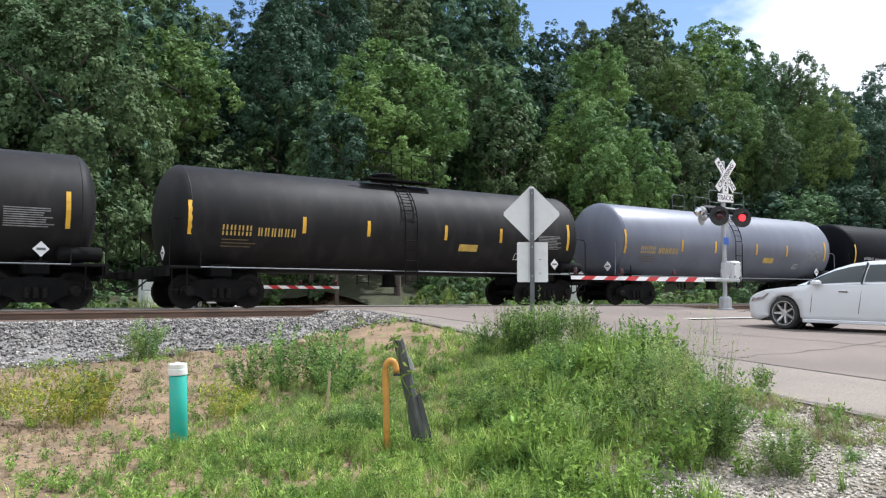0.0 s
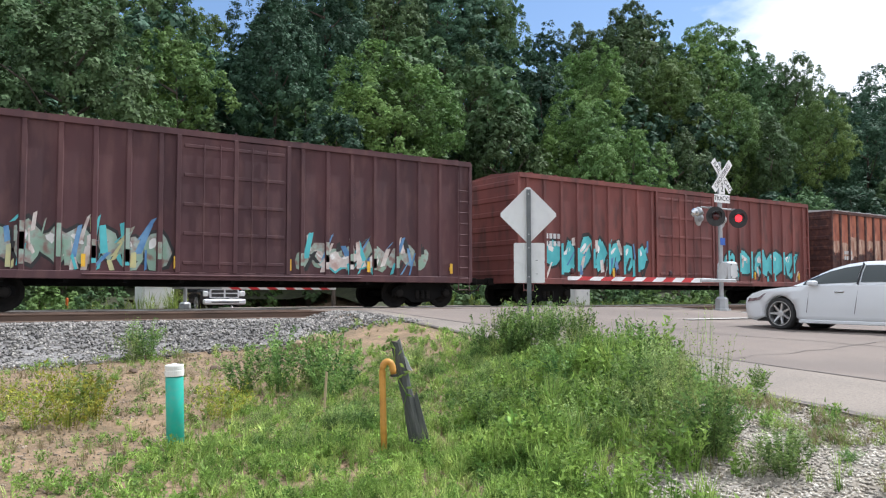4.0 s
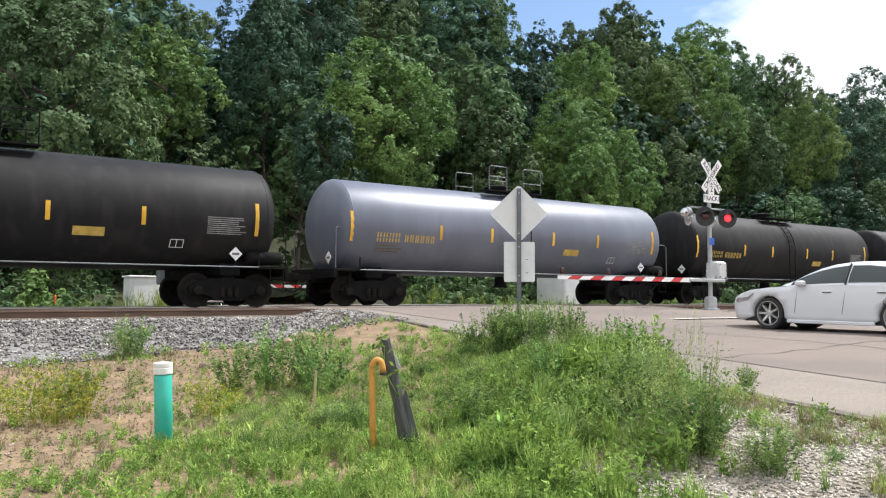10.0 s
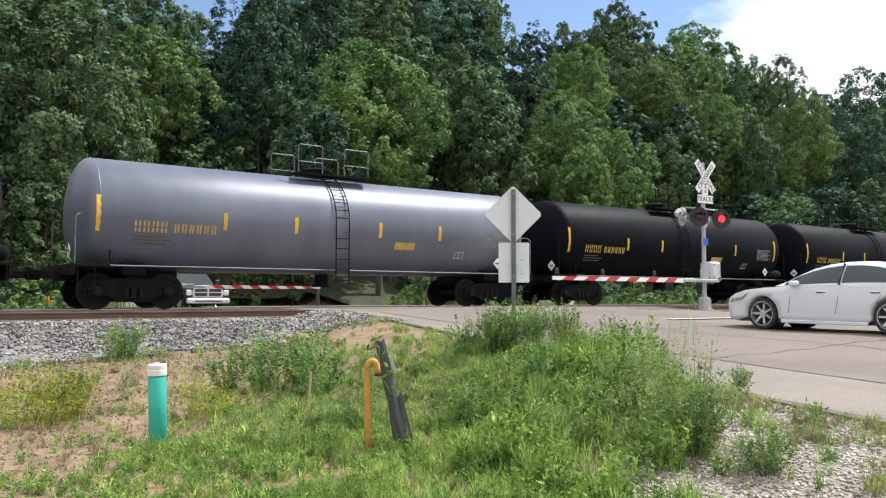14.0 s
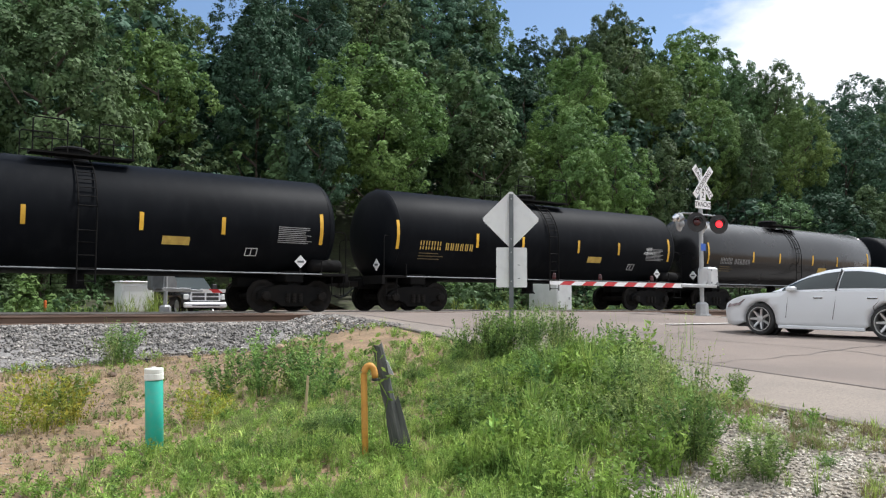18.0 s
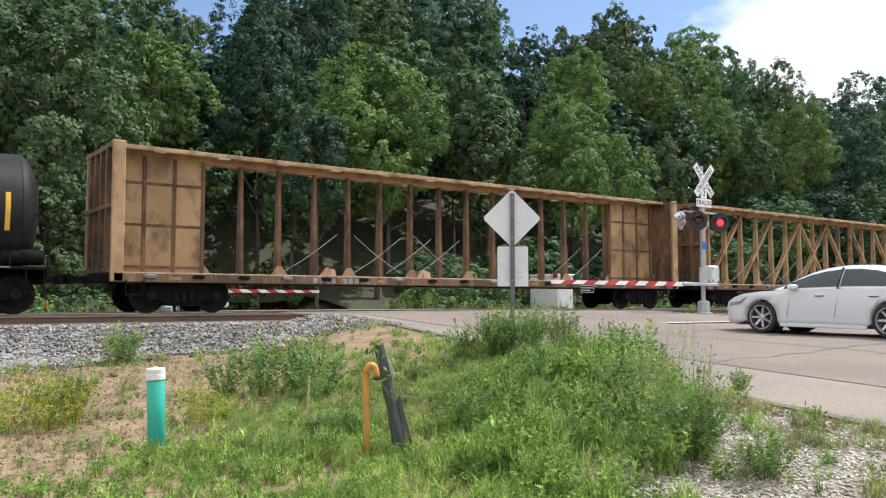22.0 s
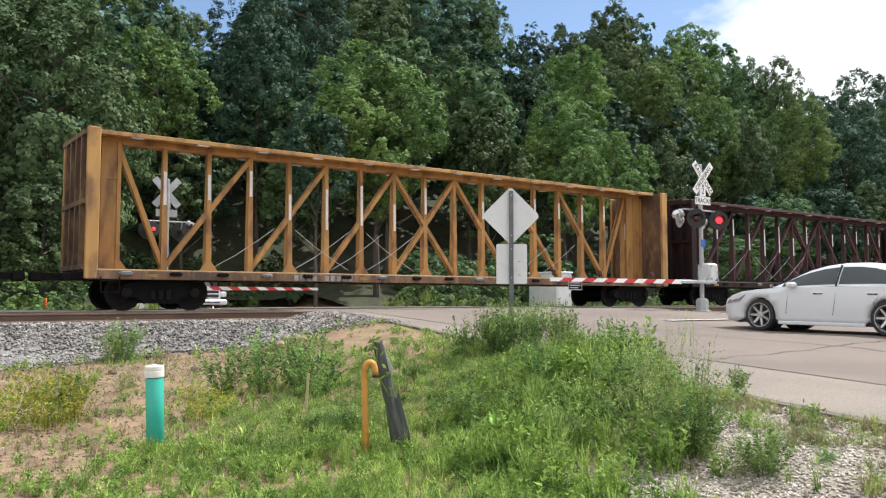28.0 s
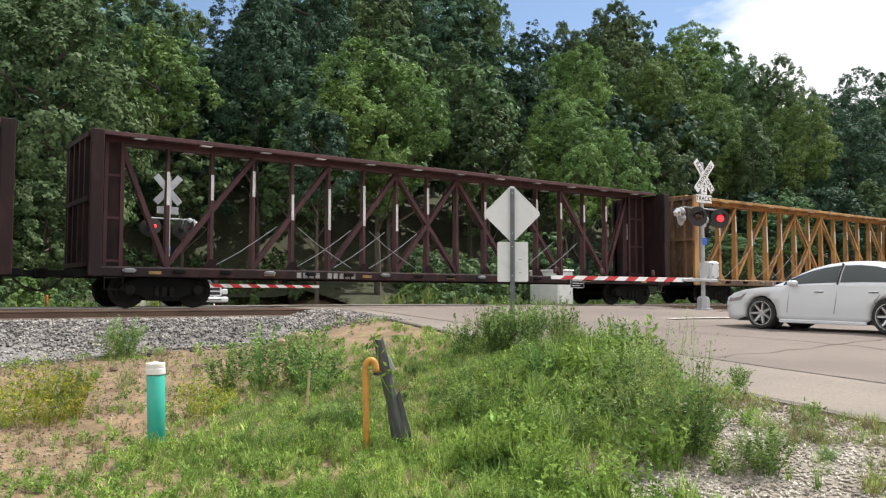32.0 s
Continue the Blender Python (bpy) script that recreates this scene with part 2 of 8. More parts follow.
M["wheel_steel"] = surf("dark_wheel_steel", (0.008, 0.0075, 0.007), (0.014, 0.012, 0.0105), 6, 0.8, bump=0.15, spec=0.15)
M["bare_band"] = surf("pale_blue_bare_band", (0.45, 0.55, 0.68), (0.6, 0.66, 0.72), 1.2, 0.4, 0.3, bump=0.03, stretch=(4, 1, 0.4))
M["stripe"] = surf("yellow_reflective_tape", (0.72, 0.42, 0.03), (0.62, 0.34, 0.02), 5, 0.5, bump=0, vary=0.15)
M["letter_yellow"] = surf("yellow_stencil_paint", (0.55, 0.38, 0.08), (0.42, 0.28, 0.06), 6, 0.7, bump=0)
M["letter_dim"] = surf("faded_dark_stencil", (0.14, 0.1, 0.04), (0.08, 0.06, 0.03), 6, 0.7, bump=0)
M["letter_white"] = surf("white_stencil_paint", (0.6, 0.6, 0.6), (0.45, 0.45, 0.45), 6, 0.7, bump=0)
M["placard"] = surf("white_placard", (0.78, 0.78, 0.78), (0.7, 0.7, 0.7), 3, 0.5, bump=0)
M["maroon"] = surf("weathered_maroon_paint", (0.082, 0.03, 0.033), (0.055, 0.022, 0.026), 0.8, 0.75, bump=0.1, c3=(0.12, 0.055, 0.05), scale3=3.5, amount3=0.5, stretch=(1, 1, 0.3))
M["redbrown"] = surf("red_brown_boxcar_paint", (0.195, 0.057, 0.046), (0.13, 0.04, 0.036), 0.7, 0.75, bump=0.1, c3=(0.07, 0.028, 0.026), scale3=2.5, amount3=0.75, stretch=(1, 1, 0.3))
M["rust"] = surf("rusty_orange_boxcar_paint", (0.46, 0.165, 0.095), (0.31, 0.095, 0.055), 1.6, 0.8, bump=0.15, c3=(0.14, 0.05, 0.036), scale3=2.0, amount3=0.85, stretch=(1.5, 1, 0.6), bump_scale=14)
M["rust_dark"] = surf("dark_rust", (0.065, 0.024, 0.02), (0.04, 0.016, 0.015), 1.2, 0.8, bump=0.2, c3=(0.16, 0.065, 0.04), scale3=5, amount3=0.5)
M["roof_white"] = surf("galvanized_roof", (0.55, 0.55, 0.54), (0.42, 0.41, 0.4), 1.5, 0.5, 0.3, bump=0.05)
M["tan_beam"] = surf("weathered_tan_beam_paint", (0.43, 0.29, 0.15), (0.33, 0.205, 0.105), 0.9, 0.7, bump=0.1, c3=(0.1, 0.055, 0.032), scale3=2.2, amount3=0.75, stretch=(1, 1, 0.7))
# grime on posts and sills; on the bulkheads the brown also paints in their shade
M["tan_grime_shade"] = surf("grimy_shaded_brown_beam_paint", (0.15, 0.085, 0.045), (0.07, 0.04, 0.026), 1.6, 0.75, bump=0.1, c3=(0.26, 0.16, 0.085), scale3=6, amount3=0.6, stretch=(1, 1, 0.4))
M["yellow_beam"] = surf("ochre_yellow_beam_paint", (0.46, 0.255, 0.08), (0.34, 0.18, 0.06), 1.1, 0.65, bump=0.08, c3=(0.14, 0.07, 0.035), scale3=3, amount3=0.8, stretch=(1, 1, 0.35))
# maroon darkened for the shaded car ends; the sunlit chord gets the brighter maroon
M["maroon_beam"] = surf("shade_dark_maroon_beam_paint", (0.022, 0.0085, 0.009), (0.013, 0.0065, 0.007), 0.9, 0.7, bump=0.08, c3=(0.05, 0.02, 0.019), scale3=4, amount3=0.5, spec=0.25, stretch=(1, 1, 0.35))
M["wear_strip"] = surf("white_wear_strip", (0.75, 0.74, 0.72), (0.62, 0.6, 0.57), 4, 0.5, bump=0.02)
M["graf_teal"] = surf("teal_spray_paint", (0.07, 0.38, 0.42), (0.11, 0.48, 0.50), 2, 0.6, bump=0)
M["graf_pale"] = surf("pale_spray_paint", (0.46, 0.42, 0.40), (0.32, 0.27, 0.27), 2.5, 0.65, bump=0, c3=(0.25, 0.12, 0.1), scale3=4, amount3=0.8)
M["graf_green"] = surf("green_spray_paint", (0.22, 0.33, 0.25), (0.35, 0.40, 0.36), 2.5, 0.65, bump=0, c3=(0.2, 0.07, 0.06), scale3=5, amount3=0.8)
M["graf_scrawl"] = surf("faded_dark_scrawl", (0.12, 0.12, 0.10), (0.34, 0.33, 0.30), 3.5, 0.65, bump=0, c3=(0.2, 0.08, 0.05), scale3=5, amount3=0.9)
M["sign_back"] = surf("bare_aluminium_sign_back", (0.70, 0.70, 0.70), (0.62, 0.62, 0.63), 1.5, 0.5, 0.15, bump=0.02, c3=(0.5, 0.5, 0.5), scale3=9, amount3=0.3)
M["galv"] = surf("galvanized_steel", (0.42, 0.43, 0.44), (0.33, 0.34, 0.35), 3, 0.5, 0.5, bump=0.05)
M["post_grey"] = surf("dull_grey_post", (0.16, 0.17, 0.18), (0.11, 0.12, 0.125), 3, 0.6, 0.4, bump=0.1)
M["white_sign"] = surf("white_reflective_sheet", (0.8, 0.8, 0.8), (0.72, 0.72, 0.72), 2, 0.45, bump=0)
M["black_paint"] = surf("black_sign_paint", (0.012, 0.012, 0.012), (0.02, 0.02, 0.02), 5, 0.6, bump=0.05)
M["red_stripe"] = surf("red_reflective_sheet", (0.55, 0.03, 0.035), (0.45, 0.025, 0.03), 3, 0.45, bump=0)
M["blue_sign"] = surf("blue_sign_sheet", (0.02, 0.11, 0.5), (0.02, 0.09, 0.42), 3, 0.45, bump=0)
M["silver_box"] = surf("silver_painted_case", (0.6, 0.61, 0.62), (0.5, 0.51, 0.52), 2, 0.45, 0.2, bump=0.04)
M["red_lit"] = glow("lit_red_lens", (1.0, 0.03, 0.04), 1.6)
M["red_dim"] = surf("unlit_red_lens", (0.05, 0.005, 0.006), (0.035, 0.004, 0.005), 6, 0.2, bump=0)
M["bell"] = surf("polished_bell_metal", (0.7, 0.7, 0.7), (0.6, 0.6, 0.6), 2, 0.2, 0.9, bump=0)
M["car_white"] = surf("pearl_white_car_paint", (0.66, 0.675, 0.69), (0.63, 0.645, 0.66), 1, 0.3, bump=0, coat=0.6)
M["car_glass"] = glass("tinted_car_glass", (0.035, 0.045, 0.045))
M["tyre"] = surf("tyre_rubber", (0.02, 0.02, 0.02), (0.03, 0.03, 0.03), 8, 0.85)
M["alloy"] = surf("silver_alloy", (0.62, 0.62, 0.62), (0.55, 0.55, 0.55), 4, 0.3, 0.8, bump=0)
M["chrome"] = surf("chrome", (0.75, 0.75, 0.76), (0.7, 0.7, 0.71), 4, 0.12, 1.0, bump=0)
M["black_trim"] = surf("black_plastic_trim", (0.015, 0.015, 0.016), (0.025, 0.025, 0.026), 4, 0.5)
M["truck_chrome"] = surf("bright_truck_chrome", (0.82, 0.83, 0.86), (0.7, 0.71, 0.74), 3, 0.32, 0.55, bump=0)
M["head_glass"] = surf("pale_headlight_glass", (0.72, 0.73, 0.72), (0.6, 0.61, 0.61), 5, 0.2, bump=0)
M["truck_paint"] = surf("dark_truck_paint", (0.018, 0.018, 0.022), (0.026, 0.026, 0.03), 2, 0.25, bump=0, coat=0.5)
M["pvc_green"] = surf("teal_green_pvc", (0.03, 0.42, 0.33), (0.025, 0.36, 0.28), 3, 0.45, bump=0.03, c3=(0.2, 0.3, 0.22), scale3=14, amount3=0.25)
M["pvc_white"] = surf("white_pvc_cap", (0.74, 0.74, 0.70), (0.66, 0.65, 0.6), 6, 0.5, bump=0.03)
M["gas_yellow"] = surf("faded_yellow_gas_pipe", (0.60, 0.30, 0.055), (0.50, 0.235, 0.04), 5, 0.55, bump=0.08, c3=(0.3, 0.14, 0.04), scale3=18, amount3=0.5)
M["old_wood"] = surf("weathered_grey_post_wood", (0.088, 0.092, 0.086), (0.048, 0.05, 0.046), 5, 0.95, bump=0.8, c3=(0.16, 0.16, 0.145), scale3=22, amount3=0.6, stretch=(1, 1, 0.12))
M["stake_wood"] = surf("pale_stake_wood", (0.45, 0.36, 0.22), (0.36, 0.28, 0.16), 6, 0.9, stretch=(1, 1, 0.1))
M["white_shed"] = surf("white_cabinet_metal", (0.80, 0.81, 0.82), (0.72, 0.73, 0.74), 2, 0.5, 0.1, bump=0.03)
M["orange_post"] = surf("orange_marker_plastic", (0.75, 0.17, 0.03), (0.65, 0.14, 0.03), 4, 0.5, bump=0)


# ---- mesh helpers ----
def part(name, bm, material, parent=None, label="", smooth=False):
    me = bpy.data.meshes.new(name)
    if smooth:
        for f in bm.faces:
            f.smooth = True
    bm.to_mesh(me)
    bm.free()
    me.materials.append(material)
    ob = new(name, me)
    if parent is not None:
        ob.parent = parent
    if label:
        ob["label"] = label
    return ob


def share(name, me, parent, m):
    ob = new(name, me)
    ob.parent = parent
    ob.matrix_basis = m
    return ob


def thing(name, label, category, group="", kind="", at=None):
    ob = new(name)
    ob.empty_display_size = 0.2
    tagged(ob, label, category, group, kind)
    if at is not None:
        ob.matrix_basis = at
    return ob


def hexa(bm, pts):
    v = [bm.verts.new(p) for p in pts]
    for f in ((0, 3, 2, 1), (4, 5, 6, 7), (0, 1, 5, 4), (1, 2, 6, 5), (2, 3, 7, 6), (3, 0, 4, 7)):
        bm.faces.new([v[i] for i in f])


def box(bm, x0, x1, y0, y1, z0, z1, m=None, c=0.0):
    """A box, its vertical and top edges cut by c where it is given."""
    m = m or Matrix()
    if not c:
        hexa(bm, [m @ Vector(p) for p in ((x0, y0, z0), (x1, y0, z0), (x1, y1, z0), (x0, y1, z0), (x0, y0, z1), (x1, y0, z1), (x1, y1, z1), (x0, y1, z1))])
        return
    rings = []
    for z, i in ((z0, c), (z0 + c, 0), (z1 - c, 0), (z1, c)):
        a0, a1, b0, b1 = x0 + i, x1 - i, y0 + i, y1 - i
        rings.append([bm.verts.new(m @ Vector(p)) for p in ((a0 + c, b0, z), (a1 - c, b0, z), (a1, b0 + c, z), (a1, b1 - c, z), (a1 - c, b1, z), (a0 + c, b1, z), (a0, b1 - c, z), (a0, b0 + c, z))])
    for r, q in zip(rings, rings[1:]):
        for k in range(8):
            bm.faces.new((r[k], r[(k + 1) % 8], q[(k + 1) % 8], q[k]))
    bm.faces.new(rings[0][::-1])
    bm.faces.new(rings[-1])


def beam(bm, p, q, w, h=None):
    """A square bar from p to q, w wide and h high."""
    p, q = Vector(p), Vector(q)
    h = h or w
    d = (q - p).normalized()
    side = d.cross(Vector((0, 0, 1)))
    side = side.normalized() if side.length > 1e-4 else Vector((1, 0, 0))
    up = side.cross(d).normalized()
    a, b = side * w / 2, up * h / 2
    hexa(bm, [p - a - b, p + a - b, p + a + b, p - a + b, q - a - b, q + a - b, q + a + b, q - a + b])


def lathe(bm, prof, n=16, m=None, cap=True):
    """Rings (r, z) round the z axis."""
    m = m or Matrix()
    rings = [[bm.verts.new(m @ Vector((r * math.cos(2 * math.pi * k / n), r * math.sin(2 * math.pi * k / n), z))) for k in range(n)] for r, z in prof]
    for a, b in zip(rings, rings[1:]):
        for k in range(n):
            bm.faces.new((a[k], a[(k + 1) % n], b[(k + 1) % n], b[k]))
    if cap:
        bm.faces.new(rings[0][::-1])
        bm.faces.new(rings[-1])


def tube(bm, pts, r, n=8):
    """A round pipe along points."""
    pts = [Vector(p) for p in pts]
    rings = []
    ref = Vector((0, 0, 1))
    for i, p in enumerate(pts):
        d = (pts[min(i + 1, len(pts) - 1)] - pts[max(i - 1, 0)]).normalized()
        s = d.cross(ref)
        s = s.normalized() if s.length > 0.05 else d.cross(Vector((0, 1, 0))).normalized()
        u = s.cross(d)
        rr = r[i] if isinstance(r, (list, tuple)) else r
        rings.append([bm.verts.new(p + (s * math.cos(2 * math.pi * k / n) + u * math.sin(2 * math.pi * k / n)) * rr) for k in range(n)])
    for a, b in zip(rings, rings[1:]):
        for k in range(n):
            bm.faces.new((a[k], a[(k + 1) % n], b[(k + 1) % n], b[k]))
    bm.faces.new(rings[0][::-1])
    bm.faces.new(rings[-1])


def plate(bm, outline, y0, y1, m=None):
    """An outline in x, z drawn out from y0 to y1."""
    m = m or Matrix()
    a = [bm.verts.new(m @ Vector((x, y0, z))) for x, z in outline]
    b = [bm.verts.new(m @ Vector((x, y1, z))) for x, z in outline]
    bm.faces.new(a)
    bm.faces.new(b[::-1])
    for i in range(len(a)):
        j = (i + 1) % len(a)
        bm.faces.new((a[j], a[i], b[i], b[j]))


def big_mesh(name, verts, faces, material, smooth=False):
    """One mesh from arrays of points and of equal-sided faces."""
    me = bpy.data.meshes.new(name)
    verts, faces = np.asarray(verts, np.float32), np.asarray(faces, np.int32)
    k = faces.shape[1]
    me.vertices.add(len(verts))
    me.vertices.foreach_set("co", verts.ravel())
    me.loops.add(faces.size)
    me.loops.foreach_set("vertex_index", faces.ravel())
    me.polygons.add(len(faces))
    me.polygons.foreach_set("loop_start", np.arange(0, faces.size, k, dtype=np.int32))
    me.polygons.foreach_set("loop_total", np.full(len(faces), k, np.int32))
    me.update(calc_edges=True)
    me.materials.append(material)
    if smooth:
        me.polygons.foreach_set("use_smooth", np.ones(len(faces), bool))
    return me


def letters(text, height, material, parent, m, name="lettering"):
    """Lettering from the built-in font, as a thin mesh in the x, z plane of m, centred, facing -y."""
    cu = bpy.data.curves.new("text", "FONT")
    cu.body, cu.size, cu.align_x, cu.align_y, cu.extrude = text, height * 1.38, "CENTER", "CENTER", 0.002
    tmp = new("text", cu)
    me = bpy.data.meshes.new_from_object(tmp)
    bpy.data.objects.remove(tmp)
    me.name = name
    me.transform(Matrix.Rotation(radians(90), 4, "X"))
    me.materials.clear()
    me.materials.append(material)
    ob = new(name, me)
    ob.parent = parent
    ob.matrix_basis = m
    return ob


# ---- ground ----
def smooth(a, b, v):
    t = min(1.0, max(0.0, (v - a) / (b - a)))
    return t * t * (3 - 2 * t)


def road_z(y):
    if y > 26.5:
        return -0.035 * min(y - 26.5, 30)
    if y < 16.5:
        return -0.058 * (16.5 - y) if y > 4 else -0.725 - 0.03 * (4 - max(y, -10))
    return 0.0


def road_left(y):
    return 7.25 + 0.155 * (min(max(y, 3), 18) - 4)


ROAD_RIGHT = 20.4


def wild_z(x, y):
    """The land without the road."""
    if y < 14.3:
        z = -1.14 + 0.10 * smooth(3, 8, y) + 0.28 * smooth(8.5, 14.3, y)
    elif y < 27.6:
        z = -0.78
    else:
        z = -0.78 + 0.40 * max(0, y - 36) * smooth(34, 56, y) * (1 - 0.55 * smooth(60, 180, y))
    z += 0.22 * smooth(2.0, 7.0, x) * (1 - smooth(14, 17, y)) * smooth(2, 7, y)
    return z + 0.05 * noise.noise((x * 0.6, y * 0.6, 0)) + 0.025 * noise.noise((x * 2.1, y * 2.1, 3))


def ground_z(x, y):
    z = wild_z(x, y)
    k = smooth(road_left(y) - 3.0, road_left(y) - 0.1, x) * (1 - smooth(ROAD_RIGHT + 0.2, ROAD_RIGHT + 4, x))
    if y > 44:
        k *= 1 - smooth(44, 50, y)
    return z * (1 - k) + (road_z(y) - 0.035) * k


def track_z(y):
    """The top of the ballast."""
    return -0.20 - 0.62 * (1 - smooth(14.2, 16.9, y)) - 0.62 * smooth(24.9, 27.6, y)


def build_ground():
    def steps(cuts):
        out = []
        for a, b, s in cuts:
            n = max(1, round((b - a) / s))
            out += [a + (b - a) * i / n for i in range(n)]
        return out + [cuts[-1][1]]
    xs = steps([(-1500, -400, 220), (-400, -100, 50), (-100, -20, 8), (-20, -4, 1.6), (-4, 14, 0.3), (14, 26, 0.8), (26, 100, 6), (100, 500, 50), (500, 1500, 200)])
    ys = steps([(-1500, -300, 240), (-300, -40, 50), (-40, -4, 4), (-4, 2, 0.8), (2, 16, 0.3), (16, 30, 0.8), (30, 100, 5), (100, 300, 40), (300, 1500, 240)])
    verts = []
    for y in ys:
        for x in xs:
            z = ground_z(x, y)
            if 14.0 < y < 28.0 and not road_left(y) - 0.3 < x < ROAD_RIGHT + 0.3:
                z = min(z, track_z(y) - 0.06)
            verts.append((x, y, z))
    w = len(xs)
    faces = [(j * w + i, j * w + i + 1, (j + 1) * w + i + 1, (j + 1) * w + i) for j in range(len(ys) - 1) for i in range(w - 1)]
    ob = new("ground", big_mesh("ground", verts, faces, M["dirt"], True))
    tagged(ob, "sandy tan ground with patches of dry dirt beside the tracks", "ground", kind="structure")


def bank(y, u):
    """The road's right lane lies a little higher before the crossing."""
    return 0.13 * (1 - smooth(7.0, 10.2, y)) * smooth(0.1, 0.52, u)


def build_road():
    bm = bmesh.new()
    ys = [-60, -10, 2, 4, 5.5, 7, 7.8, 8.5, 9.2, 10, 11, 12, 14, 15.5, 16.5, 17.82]
    def strip(bm, ys, left, right, top, thick=0.12, cols=6):
        rows = []
        for y in ys:
            a, b = left(y), right(y)
            rows.append([bm.verts.new((a + (b - a) * i / cols, y, top(y, i / cols))) for i in range(cols + 1)])
        for r, q in zip(rows, rows[1:]):
            for i in range(cols):
                bm.faces.new((r[i], r[i + 1], q[i + 1], q[i]))
        for side in (0, cols):
            low = [bm.verts.new(r[side].co - Vector((0, 0, thick))) for r in rows]
            for k in range(len(rows) - 1):
                f = (rows[k][side], rows[k + 1][side], low[k + 1], low[k])
                bm.faces.new(f if side == 0 else f[::-1])
    strip(bm, ys, lambda y: max(9.75, road_left(y) + 0.02), lambda y: ROAD_RIGHT, lambda y, u: road_z(y) + 0.02 * math.sin(u * math.pi) + bank(y, u))
    road = part("road", bm, M["asphalt"])
    tagged(road, "worn pinkish-grey asphalt road leading up to the crossing", "road", kind="structure")
    bm = bmesh.new()
    strip(bm, ys, road_left, lambda y: max(9.75, road_left(y) + 0.02) - 0.015, lambda y, u: road_z(y) - 0.02 * (1 - u), cols=2)
    tagged(part("pavement", bm, M["concrete"]), "pale concrete shoulder along the road edge", "pavement", kind="structure")
    bm = bmesh.new()
    strip(bm, [28.1, 29, 31, 34, 40, 45], lambda y: 9.4, lambda y: ROAD_RIGHT, lambda y, u: road_z(y))
    tagged(part("road_far", bm, M["asphalt"]), "grey asphalt road beyond the tracks", "road", kind="structure")
    # crossing panels between and beside the rails
    panels = thing("crossing_surface", "pale concrete panels flush with the rails at the crossing", "crossing", kind="structure")
    for y0, y1 in ((17.0, 17.86), (18.04, 19.36), (19.52, 22.16), (22.34, 23.66), (23.84, 26.0), (26.02, 28.08)):
        x = 9.35 + (0.6 if y0 > 19.4 else 0)
        if y0 == 17.0:
            continue
        while x < ROAD_RIGHT - 0.1:
            x1 = min(x + 2.4, ROAD_RIGHT)
            bm = bmesh.new()
            box(bm, x, x1 - 0.02, y0, y1, -0.18, (-0.012 if y0 < 26 else -0.03) + random.uniform(-0.004, 0.004), c=0.012)
            part("panel", bm, M["concrete"], panels)
            x = x1
    # seams and repairs: narrow sealed lines lying on the surface
    def seam(name, pts, w, mat, label):
        bm = bmesh.new()
        prev = None
        for i, (x, y) in enumerate(pts):
            q = Vector(pts[min(i + 1, len(pts) - 1)]) - Vector(pts[max(i - 1, 0)])
            nrm = Vector((-q.y, q.x)).normalized() * w / 2
            z = road_z(y) + 0.02 * math.sin(max(0, min(1, (x - 9.75) / 10.6)) * math.pi) + bank(y, (x - 9.75) / 10.65) + 0.006
            pair = [bm.verts.new((x + nrm.x, y + nrm.y, z)), bm.verts.new((x - nrm.x, y - nrm.y, z))]
            if prev:
                bm.faces.new((prev[0], prev[1], pair[1], pair[0]))
            prev = pair
        tagged(part(name, bm, mat), label, "road marking", kind="structure")
    rnd = random.Random(4)
    def wobble(a, b, n, amp):
        return [(a[0] + (b[0] - a[0]) * i / n + rnd.uniform(-amp, amp), a[1] + (b[1] - a[1]) * i / n + rnd.uniform(-amp, amp)) for i in range(n + 1)]
    seam("tar_seam", wobble((9.76, 3), (9.76, 17.6), 30, 0.02), 0.07, M["crack"], "dark tar seam between asphalt and concrete shoulder")
    seam("tar_seam", wobble((13.2, 2), (13.0, 16.0), 30, 0.09), 0.03, M["crack"], "dark sealed crack along the road")
    seam("tar_seam", wobble((10.0, 10.6), (19.5, 10.9), 26, 0.1), 0.032, M["crack"], "dark sealed crack across the road")
    seam("tar_seam", wobble((9.9, 7.2), (14.8, 7.0), 16, 0.09), 0.03, M["crack"], "dark sealed crack across the road")
    seam("stop_line", [(15.6, 12.6), (17.0, 12.6), (19.9, 12.6)], 0.68, M["road_paint"], "worn white stop line before the crossing")
    seam("edge_tar", wobble((road_left(3) + 0.05, 3), (road_left(17) + 0.05, 17), 34, 0.03), 0.10, M["crack"], "dark crumbling edge of the concrete shoulder")


